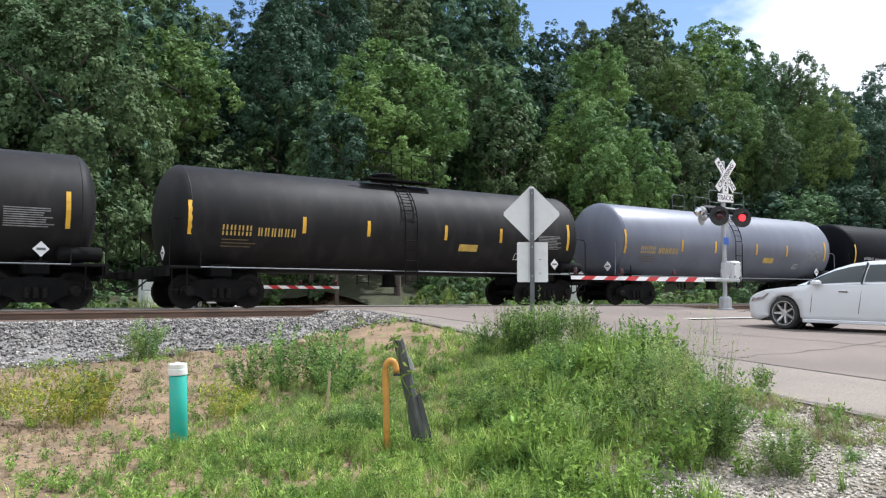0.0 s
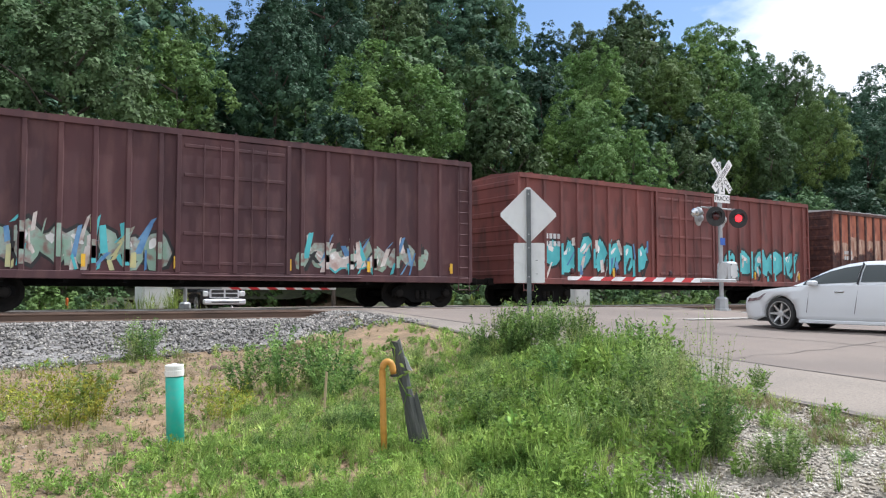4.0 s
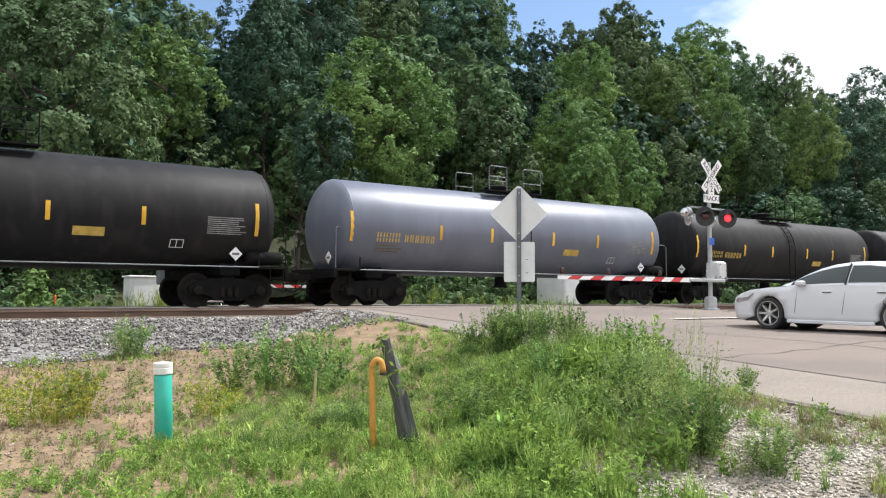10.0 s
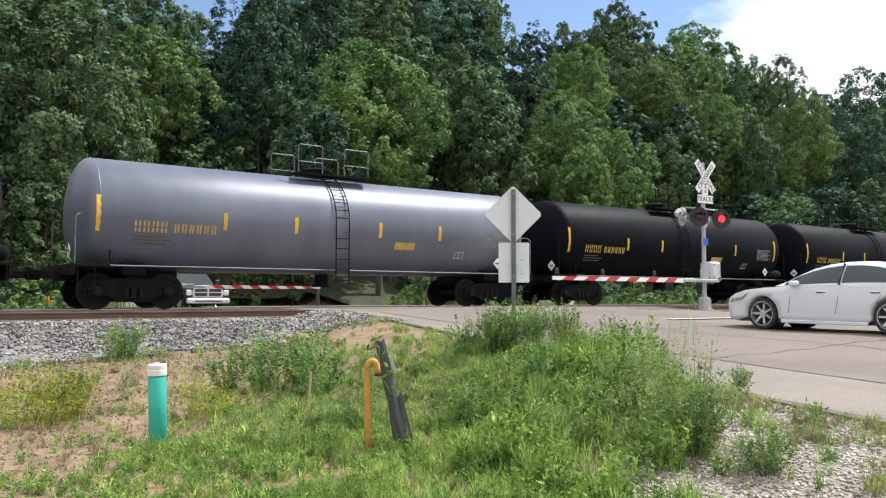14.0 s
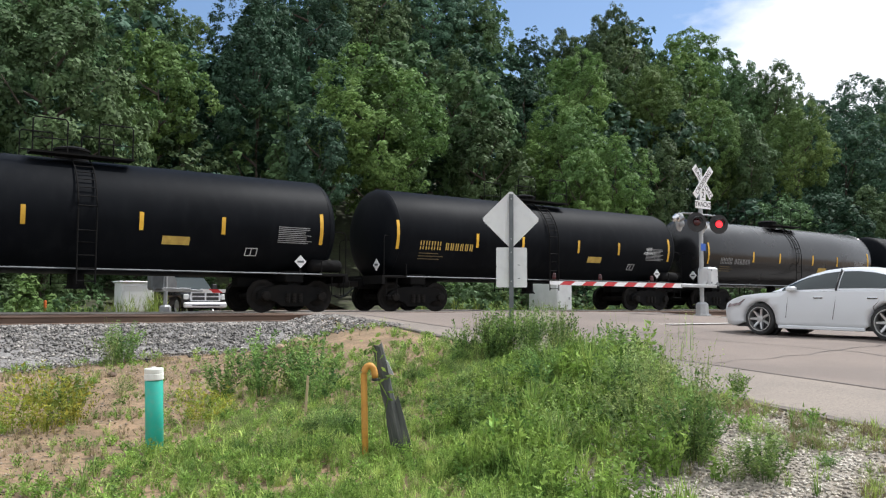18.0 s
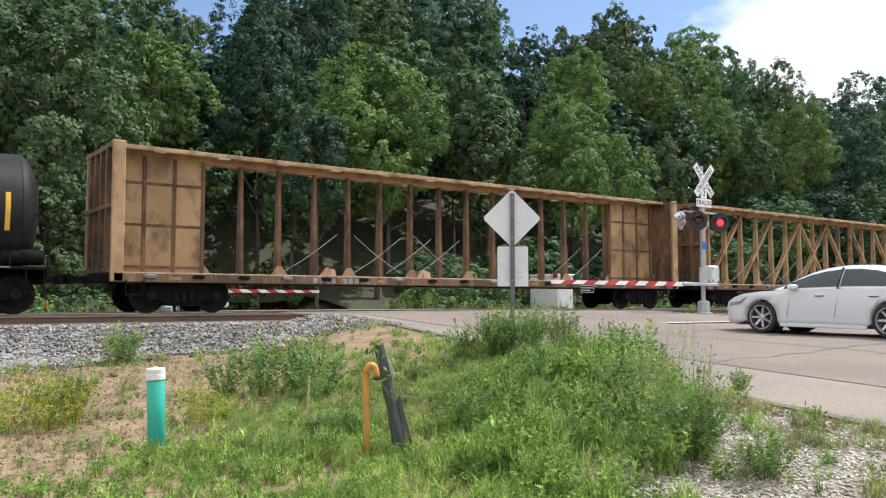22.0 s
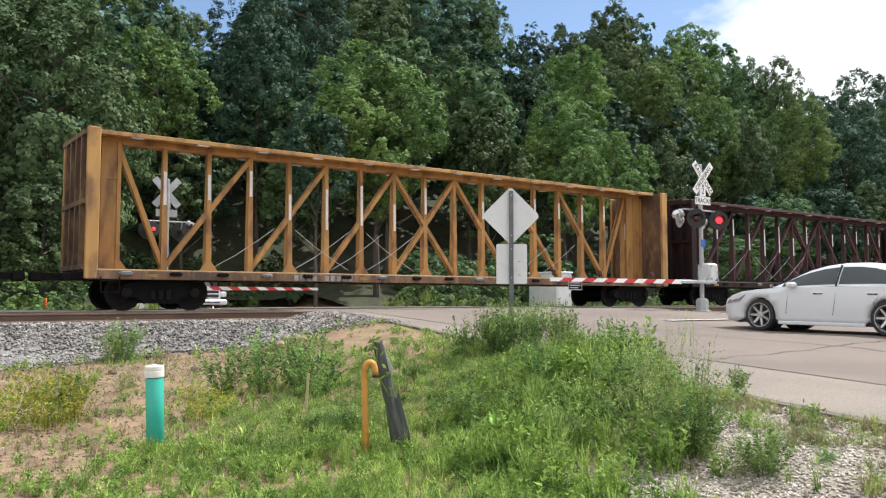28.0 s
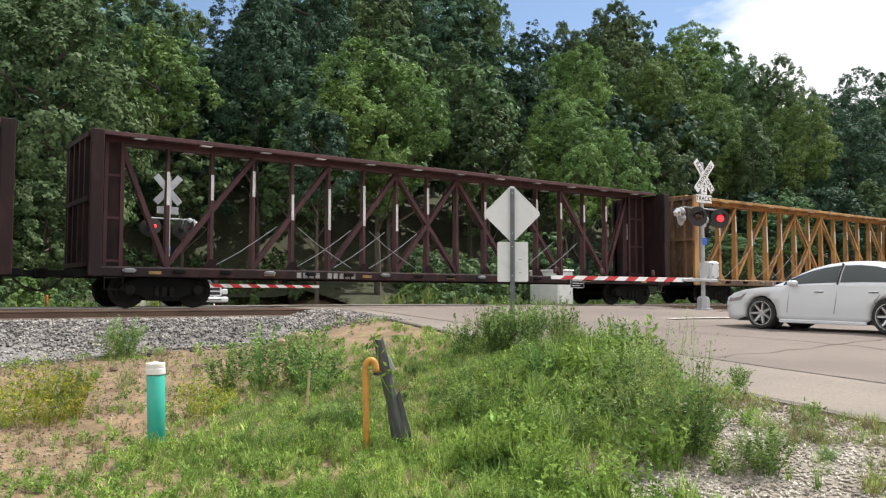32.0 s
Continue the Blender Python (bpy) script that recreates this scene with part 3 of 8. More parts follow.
def build_tracks():
    # the ballast bed of both tracks, with gaps at the road
    for x0, x1, name in ((-420, 9.33, "ballast"), (ROAD_RIGHT + 0.02, 420, "ballast")):
        ys = [14.0, 14.6, 15.2, 15.8, 16.4, 17.0, 17.6, 18.7, 20.5, 23.0, 24.6, 25.2, 25.9, 26.6, 27.3, 27.9]
        near = [x0 + (x1 - x0) * i / 60 for i in range(61)] if x0 > 0 else [-420, -200, -100, -50, -25] + [-15 + i * 0.6 for i in range(41)] + [9.33]
        verts = [(x, y, track_z(y) + 0.03 * noise.noise((x, y, 5)) - 0.12 * smooth(8.4, 9.33, x) * (x0 < 0) * (y < 17.6)) for y in ys for x in near]
        w = len(near)
        faces = [(j * w + i, j * w + i + 1, (j + 1) * w + i + 1, (j + 1) * w + i) for j in range(len(ys) - 1) for i in range(w - 1)]
        tagged(new(name, big_mesh(name, verts, faces, M["ballast_bed"], True)), "grey crushed-stone ballast bed under the rails", "ballast", kind="structure")
    head = [(-0.035, -0.03), (0.035, -0.03), (0.035, -0.006), (0.026, 0.0), (-0.026, 0.0), (-0.035, -0.006)]
    web = [(-0.07, -0.175), (0.07, -0.175), (0.07, -0.16), (0.012, -0.14), (0.01, -0.045), (0.034, -0.0301), (-0.034, -0.0301), (-0.01, -0.045), (-0.012, -0.14), (-0.07, -0.16)]
    quarter = Matrix.Rotation(radians(-90), 4, "Z")
    tie_bm = bmesh.new()
    box(tie_bm, -0.115, 0.115, -1.3, 1.3, -0.2, 0.0, c=0.012)
    tie_me = bpy.data.meshes.new("tie")
    tie_bm.to_mesh(tie_me)
    tie_bm.free()
    tie_me.materials.append(M["tie"])
    for yc, label in ((NEAR_TRACK, "empty railway track with rusty rails on ties"), (TRAIN_TRACK, "railway track that carries the freight train")):
        track = thing("track", label, "railway track", kind="structure", at=pose(0, yc, 0))
        for s in (-0.7525, 0.7525):
            rail = bmesh.new()
            plate(rail, web, -420, 420, Matrix.Translation((0, s, 0)) @ quarter)
            r = part("rail", rail, M["rail"], track)
            top = bmesh.new()
            plate(top, head, -420, 420, Matrix.Translation((0, s, 0)) @ quarter)
            part("rail_head", top, M["rail_head"] if yc > 20 else M["rail"], r)
        x = -24.0
        while x < 44:
            if not 9.2 < x < ROAD_RIGHT + 0.1:
                share("tie", tie_me, track, pose(x, random.uniform(-0.04, 0.04), -0.176, 0, 0, random.uniform(-1, 1)))
            x += 0.52


def stones(name, spots, size, mat, label, category, seed):
    """Many small broken stones as one mesh."""
    rnd = np.random.RandomState(seed)
    ico = np.array([(1, 0, 0.1), (-1, 0.1, 0), (0, 1, 0), (0.1, -1, 0), (0, 0, 1), (0, 0, -1)])
    fc = np.array([(0, 2, 4), (2, 1, 4), (1, 3, 4), (3, 0, 4), (2, 0, 5), (1, 2, 5), (3, 1, 5), (0, 3, 5)])
    n = len(spots)
    v = np.repeat(ico[None], n, 0) * (1 + rnd.uniform(-0.4, 0.4, (n, 6, 1)))
    v *= (np.array(size)[None, None] if np.ndim(size) else size) * rnd.uniform(0.5, 1.25, (n, 1, 1)) * np.stack([rnd.uniform(0.7, 1.3, n), rnd.uniform(0.7, 1.3, n), rnd.uniform(0.5, 0.9, n)], 1)[:, None]
    a = rnd.uniform(0, 6.28, n)
    c, s = np.cos(a)[:, None], np.sin(a)[:, None]
    v = np.stack([v[:, :, 0] * c - v[:, :, 1] * s, v[:, :, 0] * s + v[:, :, 1] * c, v[:, :, 2]], 2) + np.array(spots)[:, None]
    f = fc[None] + (np.arange(n) * 6)[:, None, None]
    ob = new(name, big_mesh(name, v.reshape(-1, 3), f.reshape(-1, 3), mat))
    return tagged(ob, label, category, kind="stuff")


# ---- trees ----
def crown_mesh(name, seed, lobes, clumps, leaves, leaf, mat, base=-1.0, radius=1.0, height=1.4):
    """A crown round the origin, of the given half width, and half height in half widths: round lobes over an egg, small clumps over each lobe, leaves round each clump."""
    rnd = np.random.RandomState(seed)
    C, D, R = [], [], []
    for k in range(lobes):
        u = 1 - (1 - base) * (k + 0.5) / lobes
        a = k * 2.39996 + rnd.uniform(-0.5, 0.5)
        ring = math.sqrt(max(0.0, 1 - u * u)) * (1.0 if u < 0.2 else 1.0 - 0.18 * u)
        d = np.array((ring * math.cos(a), ring * math.sin(a), u))
        lr = rnd.uniform(0.20, 0.36) * (40 / lobes) ** 0.3
        c = d * (rnd.uniform(0.25, 0.55) if k % 4 == 1 else rnd.uniform(0.62, 0.92))
        for j in range(clumps):
            e = rnd.normal(size=3) + d * 0.8 + np.array((0, 0, 0.35))
            e /= np.linalg.norm(e)
            C.append((c + e * lr * rnd.uniform(0.6, 1.0)) * np.array((1, 1, height)))
            D.append(e * 0.7 + d * 0.3)
            R.append(rnd.uniform(0.06, 0.12) * (40 / lobes) ** 0.3)
    n = len(C) * leaves
    cen, out, rad = np.repeat(np.array(C), leaves, 0), np.repeat(np.array(D), leaves, 0), np.repeat(np.array(R), leaves)[:, None]
    e = rnd.normal(size=(n, 3)) + out * 0.9 + np.array((0, 0, 0.4))
    e /= np.linalg.norm(e, axis=1)[:, None]
    p = cen + e * rad * rnd.uniform(0.55, 1.12, (n, 1))
    nrm = e * 0.8 + out * 0.5 + np.array((0, 0, 0.3)) + rnd.normal(size=(n, 3)) * 0.38
    nrm /= np.linalg.norm(nrm, axis=1)[:, None]
    t = np.cross(nrm, rnd.normal(size=(n, 3)))
    t /= np.linalg.norm(t, axis=1)[:, None]
    b = np.cross(nrm, t)
    s = leaf * rnd.uniform(0.6, 1.3, n)[:, None]
    v = np.stack([p - t * s * 0.75 - b * s * 0.45, p + t * s * 0.75 - b * s * 0.45 - nrm * s * 0.1, p + b * s * 0.95 - nrm * s * 0.15], 1).reshape(-1, 3)
    return big_mesh(name, v * radius, np.arange(n * 3).reshape(n, 3), mat)


def trunk_mesh(name, seed, height, radius, thick):
    rnd = random.Random(seed)
    bm = bmesh.new()
    top = height * 0.85
    pts = [(0.25 * math.sin(k * 0.9 + seed) * k / 6, 0.25 * math.cos(k * 1.1 + seed) * k / 6, -0.4 + top * k / 6) for k in range(7)]
    tube(bm, pts, [thick * (1.15 - 0.15 * k) for k in range(7)], 8)
    for k in range(9):
        h = height * (0.28 + 0.06 * k)
        i = min(5, int((h + 0.4) / top * 6))
        a = k * 2.4 + rnd.uniform(-0.4, 0.4)
        q = Vector(pts[i]).lerp(Vector(pts[i + 1]), (h + 0.4) / top * 6 - i)
        reach = radius * rnd.uniform(0.5, 0.8)
        end = q + Vector((math.cos(a) * reach, math.sin(a) * reach, reach * rnd.uniform(0.4, 0.9)))
        mid = q.lerp(end, 0.5) + Vector((0, 0, -0.15))
        tube(bm, [q, mid, end], [thick * 0.42, thick * 0.27, thick * 0.08], 5)
    me = bpy.data.meshes.new(name)
    bm.to_mesh(me)
    bm.free()
    me.materials.append(M["bark"])
    return me


# the skyline: degrees from the track's normal, degrees above the horizon
SKYLINE = [(-40, 22), (5, 22), (14, 22), (17.8, 20.5), (19.2, 18.8), (20.6, 17.6), (21.4, 21), (26, 22.5), (34, 24), (37, 24), (38.8, 22), (40, 19.2), (41.5, 18.6), (43, 18.8), (45.3, 19.0), (46.0, 21.4), (47.8, 22.0), (49, 20.0),
           (50.6, 18.5), (53.6, 18.9), (54.7, 17.3), (55.8, 15.6), (59, 14.4), (60.6, 12.7), (63.5, 13.0), (70, 12.5), (85, 10)]


def skyline(az):
    for (a, u), (b, v) in zip(SKYLINE, SKYLINE[1:]):
        if a <= az <= b:
            return u + (v - u) * (az - a) / (b - a)
    return 14


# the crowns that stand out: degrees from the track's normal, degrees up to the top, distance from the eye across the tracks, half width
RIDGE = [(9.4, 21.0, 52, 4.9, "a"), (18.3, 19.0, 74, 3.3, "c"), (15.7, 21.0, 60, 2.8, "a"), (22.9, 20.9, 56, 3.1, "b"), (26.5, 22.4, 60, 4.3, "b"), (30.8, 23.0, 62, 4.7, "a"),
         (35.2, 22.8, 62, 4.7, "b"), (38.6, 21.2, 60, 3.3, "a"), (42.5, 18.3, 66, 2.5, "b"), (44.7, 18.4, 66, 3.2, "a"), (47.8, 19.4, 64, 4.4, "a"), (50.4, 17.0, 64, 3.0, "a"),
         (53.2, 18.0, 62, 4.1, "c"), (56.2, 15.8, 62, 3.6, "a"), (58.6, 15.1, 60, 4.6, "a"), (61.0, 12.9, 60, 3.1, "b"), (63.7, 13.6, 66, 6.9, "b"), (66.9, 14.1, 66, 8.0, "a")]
# on the right, lighter kinds are chosen to stand in for sunlight and haze
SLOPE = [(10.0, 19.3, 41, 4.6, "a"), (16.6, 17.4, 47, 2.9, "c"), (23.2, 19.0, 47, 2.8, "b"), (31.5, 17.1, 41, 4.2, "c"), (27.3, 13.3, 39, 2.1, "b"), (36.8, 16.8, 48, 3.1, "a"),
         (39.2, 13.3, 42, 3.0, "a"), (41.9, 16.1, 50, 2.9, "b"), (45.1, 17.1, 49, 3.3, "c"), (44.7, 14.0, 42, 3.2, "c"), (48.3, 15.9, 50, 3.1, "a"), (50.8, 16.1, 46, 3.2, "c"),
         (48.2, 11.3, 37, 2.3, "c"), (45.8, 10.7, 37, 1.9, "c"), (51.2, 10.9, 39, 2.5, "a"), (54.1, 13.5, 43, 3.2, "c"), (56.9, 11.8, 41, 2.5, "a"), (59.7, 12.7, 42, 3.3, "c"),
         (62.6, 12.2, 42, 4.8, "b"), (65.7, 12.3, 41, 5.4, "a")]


def build_trees():
    words = {"a": "mid-green broadleaf tree on the wooded slope", "b": "dark green broadleaf tree on the wooded slope", "c": "light yellow-green broadleaf tree on the wooded slope"}
    wide, slim, plain = {}, {}, {}
    for i, k in enumerate("abc"):
        wide[k] = [crown_mesh("crown", 10 + i + 3 * j, 44, 17, 42, 0.029, M["leaf_" + k]) for j in range(2)]
        slim[k] = [crown_mesh("crown", 30 + i + 3 * j, 28, 16, 32, 0.044, M["leaf_" + k]) for j in range(2)]
        plain[k] = [crown_mesh("crown", 50 + i + 3 * j, 22, 12, 17, 0.07, M["leaf_" + k]) for j in range(2)]
    trunks = [trunk_mesh("trunk", i, 14, 4.2, 0.22) for i in range(3)]
    rnd = random.Random(11)

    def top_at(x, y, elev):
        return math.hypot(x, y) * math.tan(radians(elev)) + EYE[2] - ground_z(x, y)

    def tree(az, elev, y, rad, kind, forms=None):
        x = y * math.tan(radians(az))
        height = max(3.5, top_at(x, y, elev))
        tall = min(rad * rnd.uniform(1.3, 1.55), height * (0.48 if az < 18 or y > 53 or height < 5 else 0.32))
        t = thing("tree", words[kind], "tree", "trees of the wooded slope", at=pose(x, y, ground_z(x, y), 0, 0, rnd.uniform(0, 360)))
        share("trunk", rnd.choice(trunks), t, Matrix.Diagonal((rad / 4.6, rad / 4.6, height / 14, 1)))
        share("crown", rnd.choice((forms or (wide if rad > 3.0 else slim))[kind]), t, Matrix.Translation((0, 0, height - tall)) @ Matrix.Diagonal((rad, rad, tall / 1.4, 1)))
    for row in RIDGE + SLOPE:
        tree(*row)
    # the wood between them: a low front edge, then rows up the slope that stay under the skyline
    for y, step, lo, hi, r0, r1, kinds in ((35.5, 4.6, 6.5, 9.0, 2.2, 3.2, "bbab"), (41.0, 6.0, 0.36, 0.5, 2.6, 3.6, "b"), (45.0, 5.6, 0.58, 0.72, 2.6, 3.8, "ab"), (50.0, 6.4, 0.48, 0.62, 3.0, 4.0, "b"), (54.0, 6.2, 0.74, 0.88, 3.0, 4.2, "bab"), (60.0, 6.4, 0.62, 0.78, 3.6, 4.6, "b"), (70.0, 7.0, 0.86, 0.96, 4.2, 5.4, "ab"), (78.0, 7.5, 0.80, 0.91, 4.8, 5.8, "ab")):
        az = -4.0
        while az < 72:
            e = rnd.uniform(lo, hi) * (1 if lo > 1 else skyline(az))
            x = y * math.tan(radians(az))
            if y == 41.0 and 18 < az < 55 or y < 44 and 6.5 < x < 23.5:
                az += 3.0
                continue
            if lo > 1 and 18 < az < 55:
                e *= 0.5
            if 16.5 < az < 21.6:
                e = min(e, 16.2)
            tree(az, e, y + rnd.uniform(-1.5, 1.5), rnd.uniform(r0, r1), rnd.choice("ac" if lo > 1 and az < 17 else "aab" if lo > 1 else kinds), slim if lo > 1 else plain)
            az += math.degrees(step / y) * math.cos(radians(az)) ** 1.5 * rnd.uniform(0.85, 1.2)


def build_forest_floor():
    """Leaf litter under the trees, on the slope; its dark colour stands in for the wood's shade."""
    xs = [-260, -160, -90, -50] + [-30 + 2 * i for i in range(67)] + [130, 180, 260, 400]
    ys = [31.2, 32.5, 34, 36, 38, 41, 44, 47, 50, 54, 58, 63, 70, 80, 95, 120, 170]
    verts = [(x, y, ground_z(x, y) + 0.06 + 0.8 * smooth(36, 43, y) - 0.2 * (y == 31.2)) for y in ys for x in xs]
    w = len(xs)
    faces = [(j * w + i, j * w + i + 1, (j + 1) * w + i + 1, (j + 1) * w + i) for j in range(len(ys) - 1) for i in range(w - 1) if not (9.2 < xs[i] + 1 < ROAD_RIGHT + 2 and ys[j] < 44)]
    tagged(new("forest_floor", big_mesh("forest_floor", verts, faces, M["litter"], True)), "leaf litter painted dark for the shade of the wooded slope", "forest floor", kind="structure")


def build_undergrowth():
    """Low brush along the foot of the wood."""
    me = crown_mesh("brush", 77, 14, 8, 20, 0.07, M["leaf_a"], -0.2, 1.6, 1.25)
    me2 = crown_mesh("brush", 78, 12, 8, 20, 0.08, M["leaf_c"], -0.2, 1.3, 1.1)
    rnd = random.Random(5)
    x = -14.0
    while x < 75:
        for y in (30.0, 32.2):
            if 7.0 < x < 21.2 or 27.5 < x < 31.5:
                continue
            px, py = x + rnd.uniform(-0.8, 0.8), y + rnd.uniform(-0.9, 0.9)
            ob = new("shrub", rnd.choice((me, me2)))
            s = rnd.uniform(0.6, 1.3)
            ob.matrix_basis = pose(px, py, ground_z(px, py), 0, 0, rnd.uniform(0, 360)) @ Matrix.Diagonal((s, s, s * rnd.uniform(0.7, 1.1), 1))
            tagged(ob, "green leafy shrub at the foot of the wood", "shrub", "shrubs beyond the tracks")
        x += 1.9
    for k in range(16):
        px, py, s = 8.0 + k * 0.95, 45.5 + rnd.uniform(-0.8, 2.0), rnd.uniform(0.9, 1.5)
        ob = new("shrub", rnd.choice((me, me2)))
        ob.matrix_basis = pose(px, py, ground_z(px, py), 0, 0, rnd.uniform(0, 360)) @ Matrix.Diagonal((s, s, s, 1))
        tagged(ob, "green leafy shrub at the foot of the wood", "shrub", "shrubs beyond the tracks")


build_ground()
build_road()
build_tracks()
build_forest_floor()
build_trees()
build_undergrowth()


# ---- the freight train ----
M["graf_olive"] = surf("dull_olive_spray_paint", (0.075, 0.085, 0.05), (0.05, 0.05, 0.035), 4, 0.7, bump=0)
M["stripe_orange"] = surf("orange_reflective_tape", (0.75, 0.26, 0.02), (0.62, 0.2, 0.02), 5, 0.5, bump=0, vary=0.15)
M["letter_grey"] = surf("dull_grey_stencil_paint", (0.28, 0.28, 0.28), (0.17, 0.17, 0.17), 6, 0.7, bump=0)
M["stripe_old"] = surf("dirty_yellow_reflective_tape", (0.32, 0.2, 0.05), (0.2, 0.12, 0.04), 5, 0.6, bump=0, vary=0.3)
M["door_dark"] = surf("dark_brown_door_paint", (0.032, 0.014, 0.013), (0.055, 0.02, 0.017), 1.4, 0.75, bump=0.1, c3=(0.11, 0.04, 0.028), scale3=4, amount3=0.6, stretch=(1, 1, 0.4))
M["pale_primer"] = surf("pale_scoured_primer", (0.52, 0.36, 0.27), (0.3, 0.14, 0.09), 2.2, 0.8, bump=0.1, c3=(0.15, 0.06, 0.04), scale3=5, amount3=0.8, stretch=(2, 1, 0.5))
M["graf_yellow"] = surf("pale_yellow_spray_paint", (0.55, 0.5, 0.22), (0.42, 0.42, 0.25), 2.5, 0.65, bump=0)
M["graf_blue"] = surf("blue_spray_paint", (0.06, 0.16, 0.34), (0.14, 0.28, 0.45), 2.5, 0.65, bump=0)
M["graf_white"] = surf("white_spray_paint", (0.66, 0.62, 0.58), (0.5, 0.44, 0.4), 2.5, 0.65, bump=0, c3=(0.3, 0.13, 0.1), scale3=4, amount3=0.6)
M["graf_rose"] = surf("rose_spray_paint", (0.42, 0.10, 0.16), (0.55, 0.3, 0.33), 2.5, 0.65, bump=0, c3=(0.2, 0.07, 0.06), scale3=5, amount3=0.6)
# Cars are built round the origin: x along the car, -y the side towards the road, z = 0 on the rail head.
WHEEL_R = 0.457


def wheel_meshes():
    flat = Matrix.Rotation(radians(90), 4, "X")
    bm = bmesh.new()
    tube(bm, [(0, -1.02, 0), (0, 1.02, 0)], 0.085, 10)
    for s in (-1, 1):
        m = Matrix.Translation((0, s * 0.78, 0)) @ flat
        prof = [(0.1, 0.08), (0.16, 0.08), (0.19, 0.03), (0.36, 0.02), (0.39, 0.06), (WHEEL_R, 0.066), (WHEEL_R + 0.004, -0.03), (WHEEL_R + 0.028, -0.045), (WHEEL_R + 0.02, -0.07), (0.38, -0.06), (0.3, -0.03), (0.16, -0.06), (0.1, -0.07)]
        lathe(bm, [(r, z * s) for r, z in prof], 15, m)
        for k in range(3):
            a = 2 * math.pi * k / 3
            box(bm, 0.05 * math.cos(a) - 0.012, 0.05 * math.cos(a) + 0.012, s * 1.02 - 0.02, s * 1.02 + 0.02, 0.05 * math.sin(a) - 0.012, 0.05 * math.sin(a) + 0.012)
    me = bpy.data.meshes.new("wheelset")
    bm.to_mesh(me)
    bm.free()
    me.materials.append(M["wheel_steel"])
    return me


def truck_parts(parent, x):
    """One four-wheel truck: two cast side frames with springs and journal boxes, and a bolster; its wheelsets are keyed apart."""
    for s in (-1, 1):
        bm = bmesh.new()
        top = [(-1.12, 0.55), (-0.95, 0.66), (-0.5, 0.78), (0.5, 0.78), (0.95, 0.66), (1.12, 0.55), (1.12, 0.36), (0.8, 0.36), (0.52, 0.56), (0.32, 0.64), (0.32, 0.3), (0.55, 0.3),
               (0.4, 0.17), (-0.4, 0.17), (-0.55, 0.3), (-0.32, 0.3), (-0.32, 0.64), (-0.52, 0.56), (-0.8, 0.36), (-1.12, 0.36)]
        hull = [(-1.12, 0.36), (-0.8, 0.36), (-0.55, 0.30), (-0.4, 0.17), (0.4, 0.17), (0.55, 0.30), (0.8, 0.36), (1.12, 0.36), (1.12, 0.55), (0.95, 0.66), (0.5, 0.78), (-0.5, 0.78), (-0.95, 0.66), (-1.12, 0.55)]
        plate(bm, hull[::-1] if s > 0 else hull[::-1], s * 1.0 - 0.07, s * 1.0 + 0.07, Matrix.Translation((x, 0, 0)))
        f = part("side_frame", bm, M["black_steel"], parent)
        bm = bmesh.new()
        for k in (-0.2, 0.0, 0.2):
            lathe(bm, [(0.07, 0.27), (0.08, 0.30), (0.07, 0.34), (0.08, 0.38), (0.07, 0.42), (0.08, 0.46), (0.07, 0.5), (0.07, 0.54)], 8, Matrix.Translation((x + k, s * 1.09, 0)))
        part("spring", bm, M["wheel_steel"], f, "coil spring nest")
        for w in (-0.889, 0.889):
            bm = bmesh.new()
            lathe(bm, [(0.14, -0.1), (0.15, 0.0), (0.13, 0.1), (0.07, 0.12)], 12, Matrix.Translation((x + w, s * 1.08, WHEEL_R)) @ Matrix.Rotation(radians(90 if s < 0 else -90), 4, "X"))
            part("journal_box", bm, M["wheel_steel"], f)
    bm = bmesh.new()
    box(bm, x - 0.2, x + 0.2, -1.02, 1.02, 0.5, 0.86, c=0.03)
    part("bolster", bm, M["black_steel"], parent)
    bm = bmesh.new()
    for s in (-1, 1):
        for w in (-0.889, 0.889):
            box(bm, x + w * 0.45 - 0.03, x + w * 0.45 + 0.03, s * 0.78 - 0.06, s * 0.78 + 0.06, 0.3, 0.62)
    part("brake_beam", bm, M["black_steel"], parent)


def coupler(parent, x, s, draft=0.0):
    bm = bmesh.new()
    if draft:
        box(bm, *sorted((x, x + s * draft)), -0.12, 0.12, 0.74, 1.0, c=0.02)
        x += s * draft
    box(bm, min(x, x + s * 0.62), max(x, x + s * 0.62), -0.07, 0.07, 0.78, 0.96, c=0.015)
    box(bm, min(x + s * 0.5, x + s * 0.82), max(x + s * 0.5, x + s * 0.82), -0.16, 0.14, 0.74, 1.0, c=0.04)
    part("coupler", bm, M["wheel_steel"], parent)
    bm = bmesh.new()
    tube(bm, [(x, 0.25, 0.8), (x + s * 0.3, 0.27, 0.55), (x + s * 0.6, 0.2, 0.42), (x + s * 0.85, 0.05, 0.5)], 0.025, 6)
    part("air_hose", bm, M["black_trim"], parent)


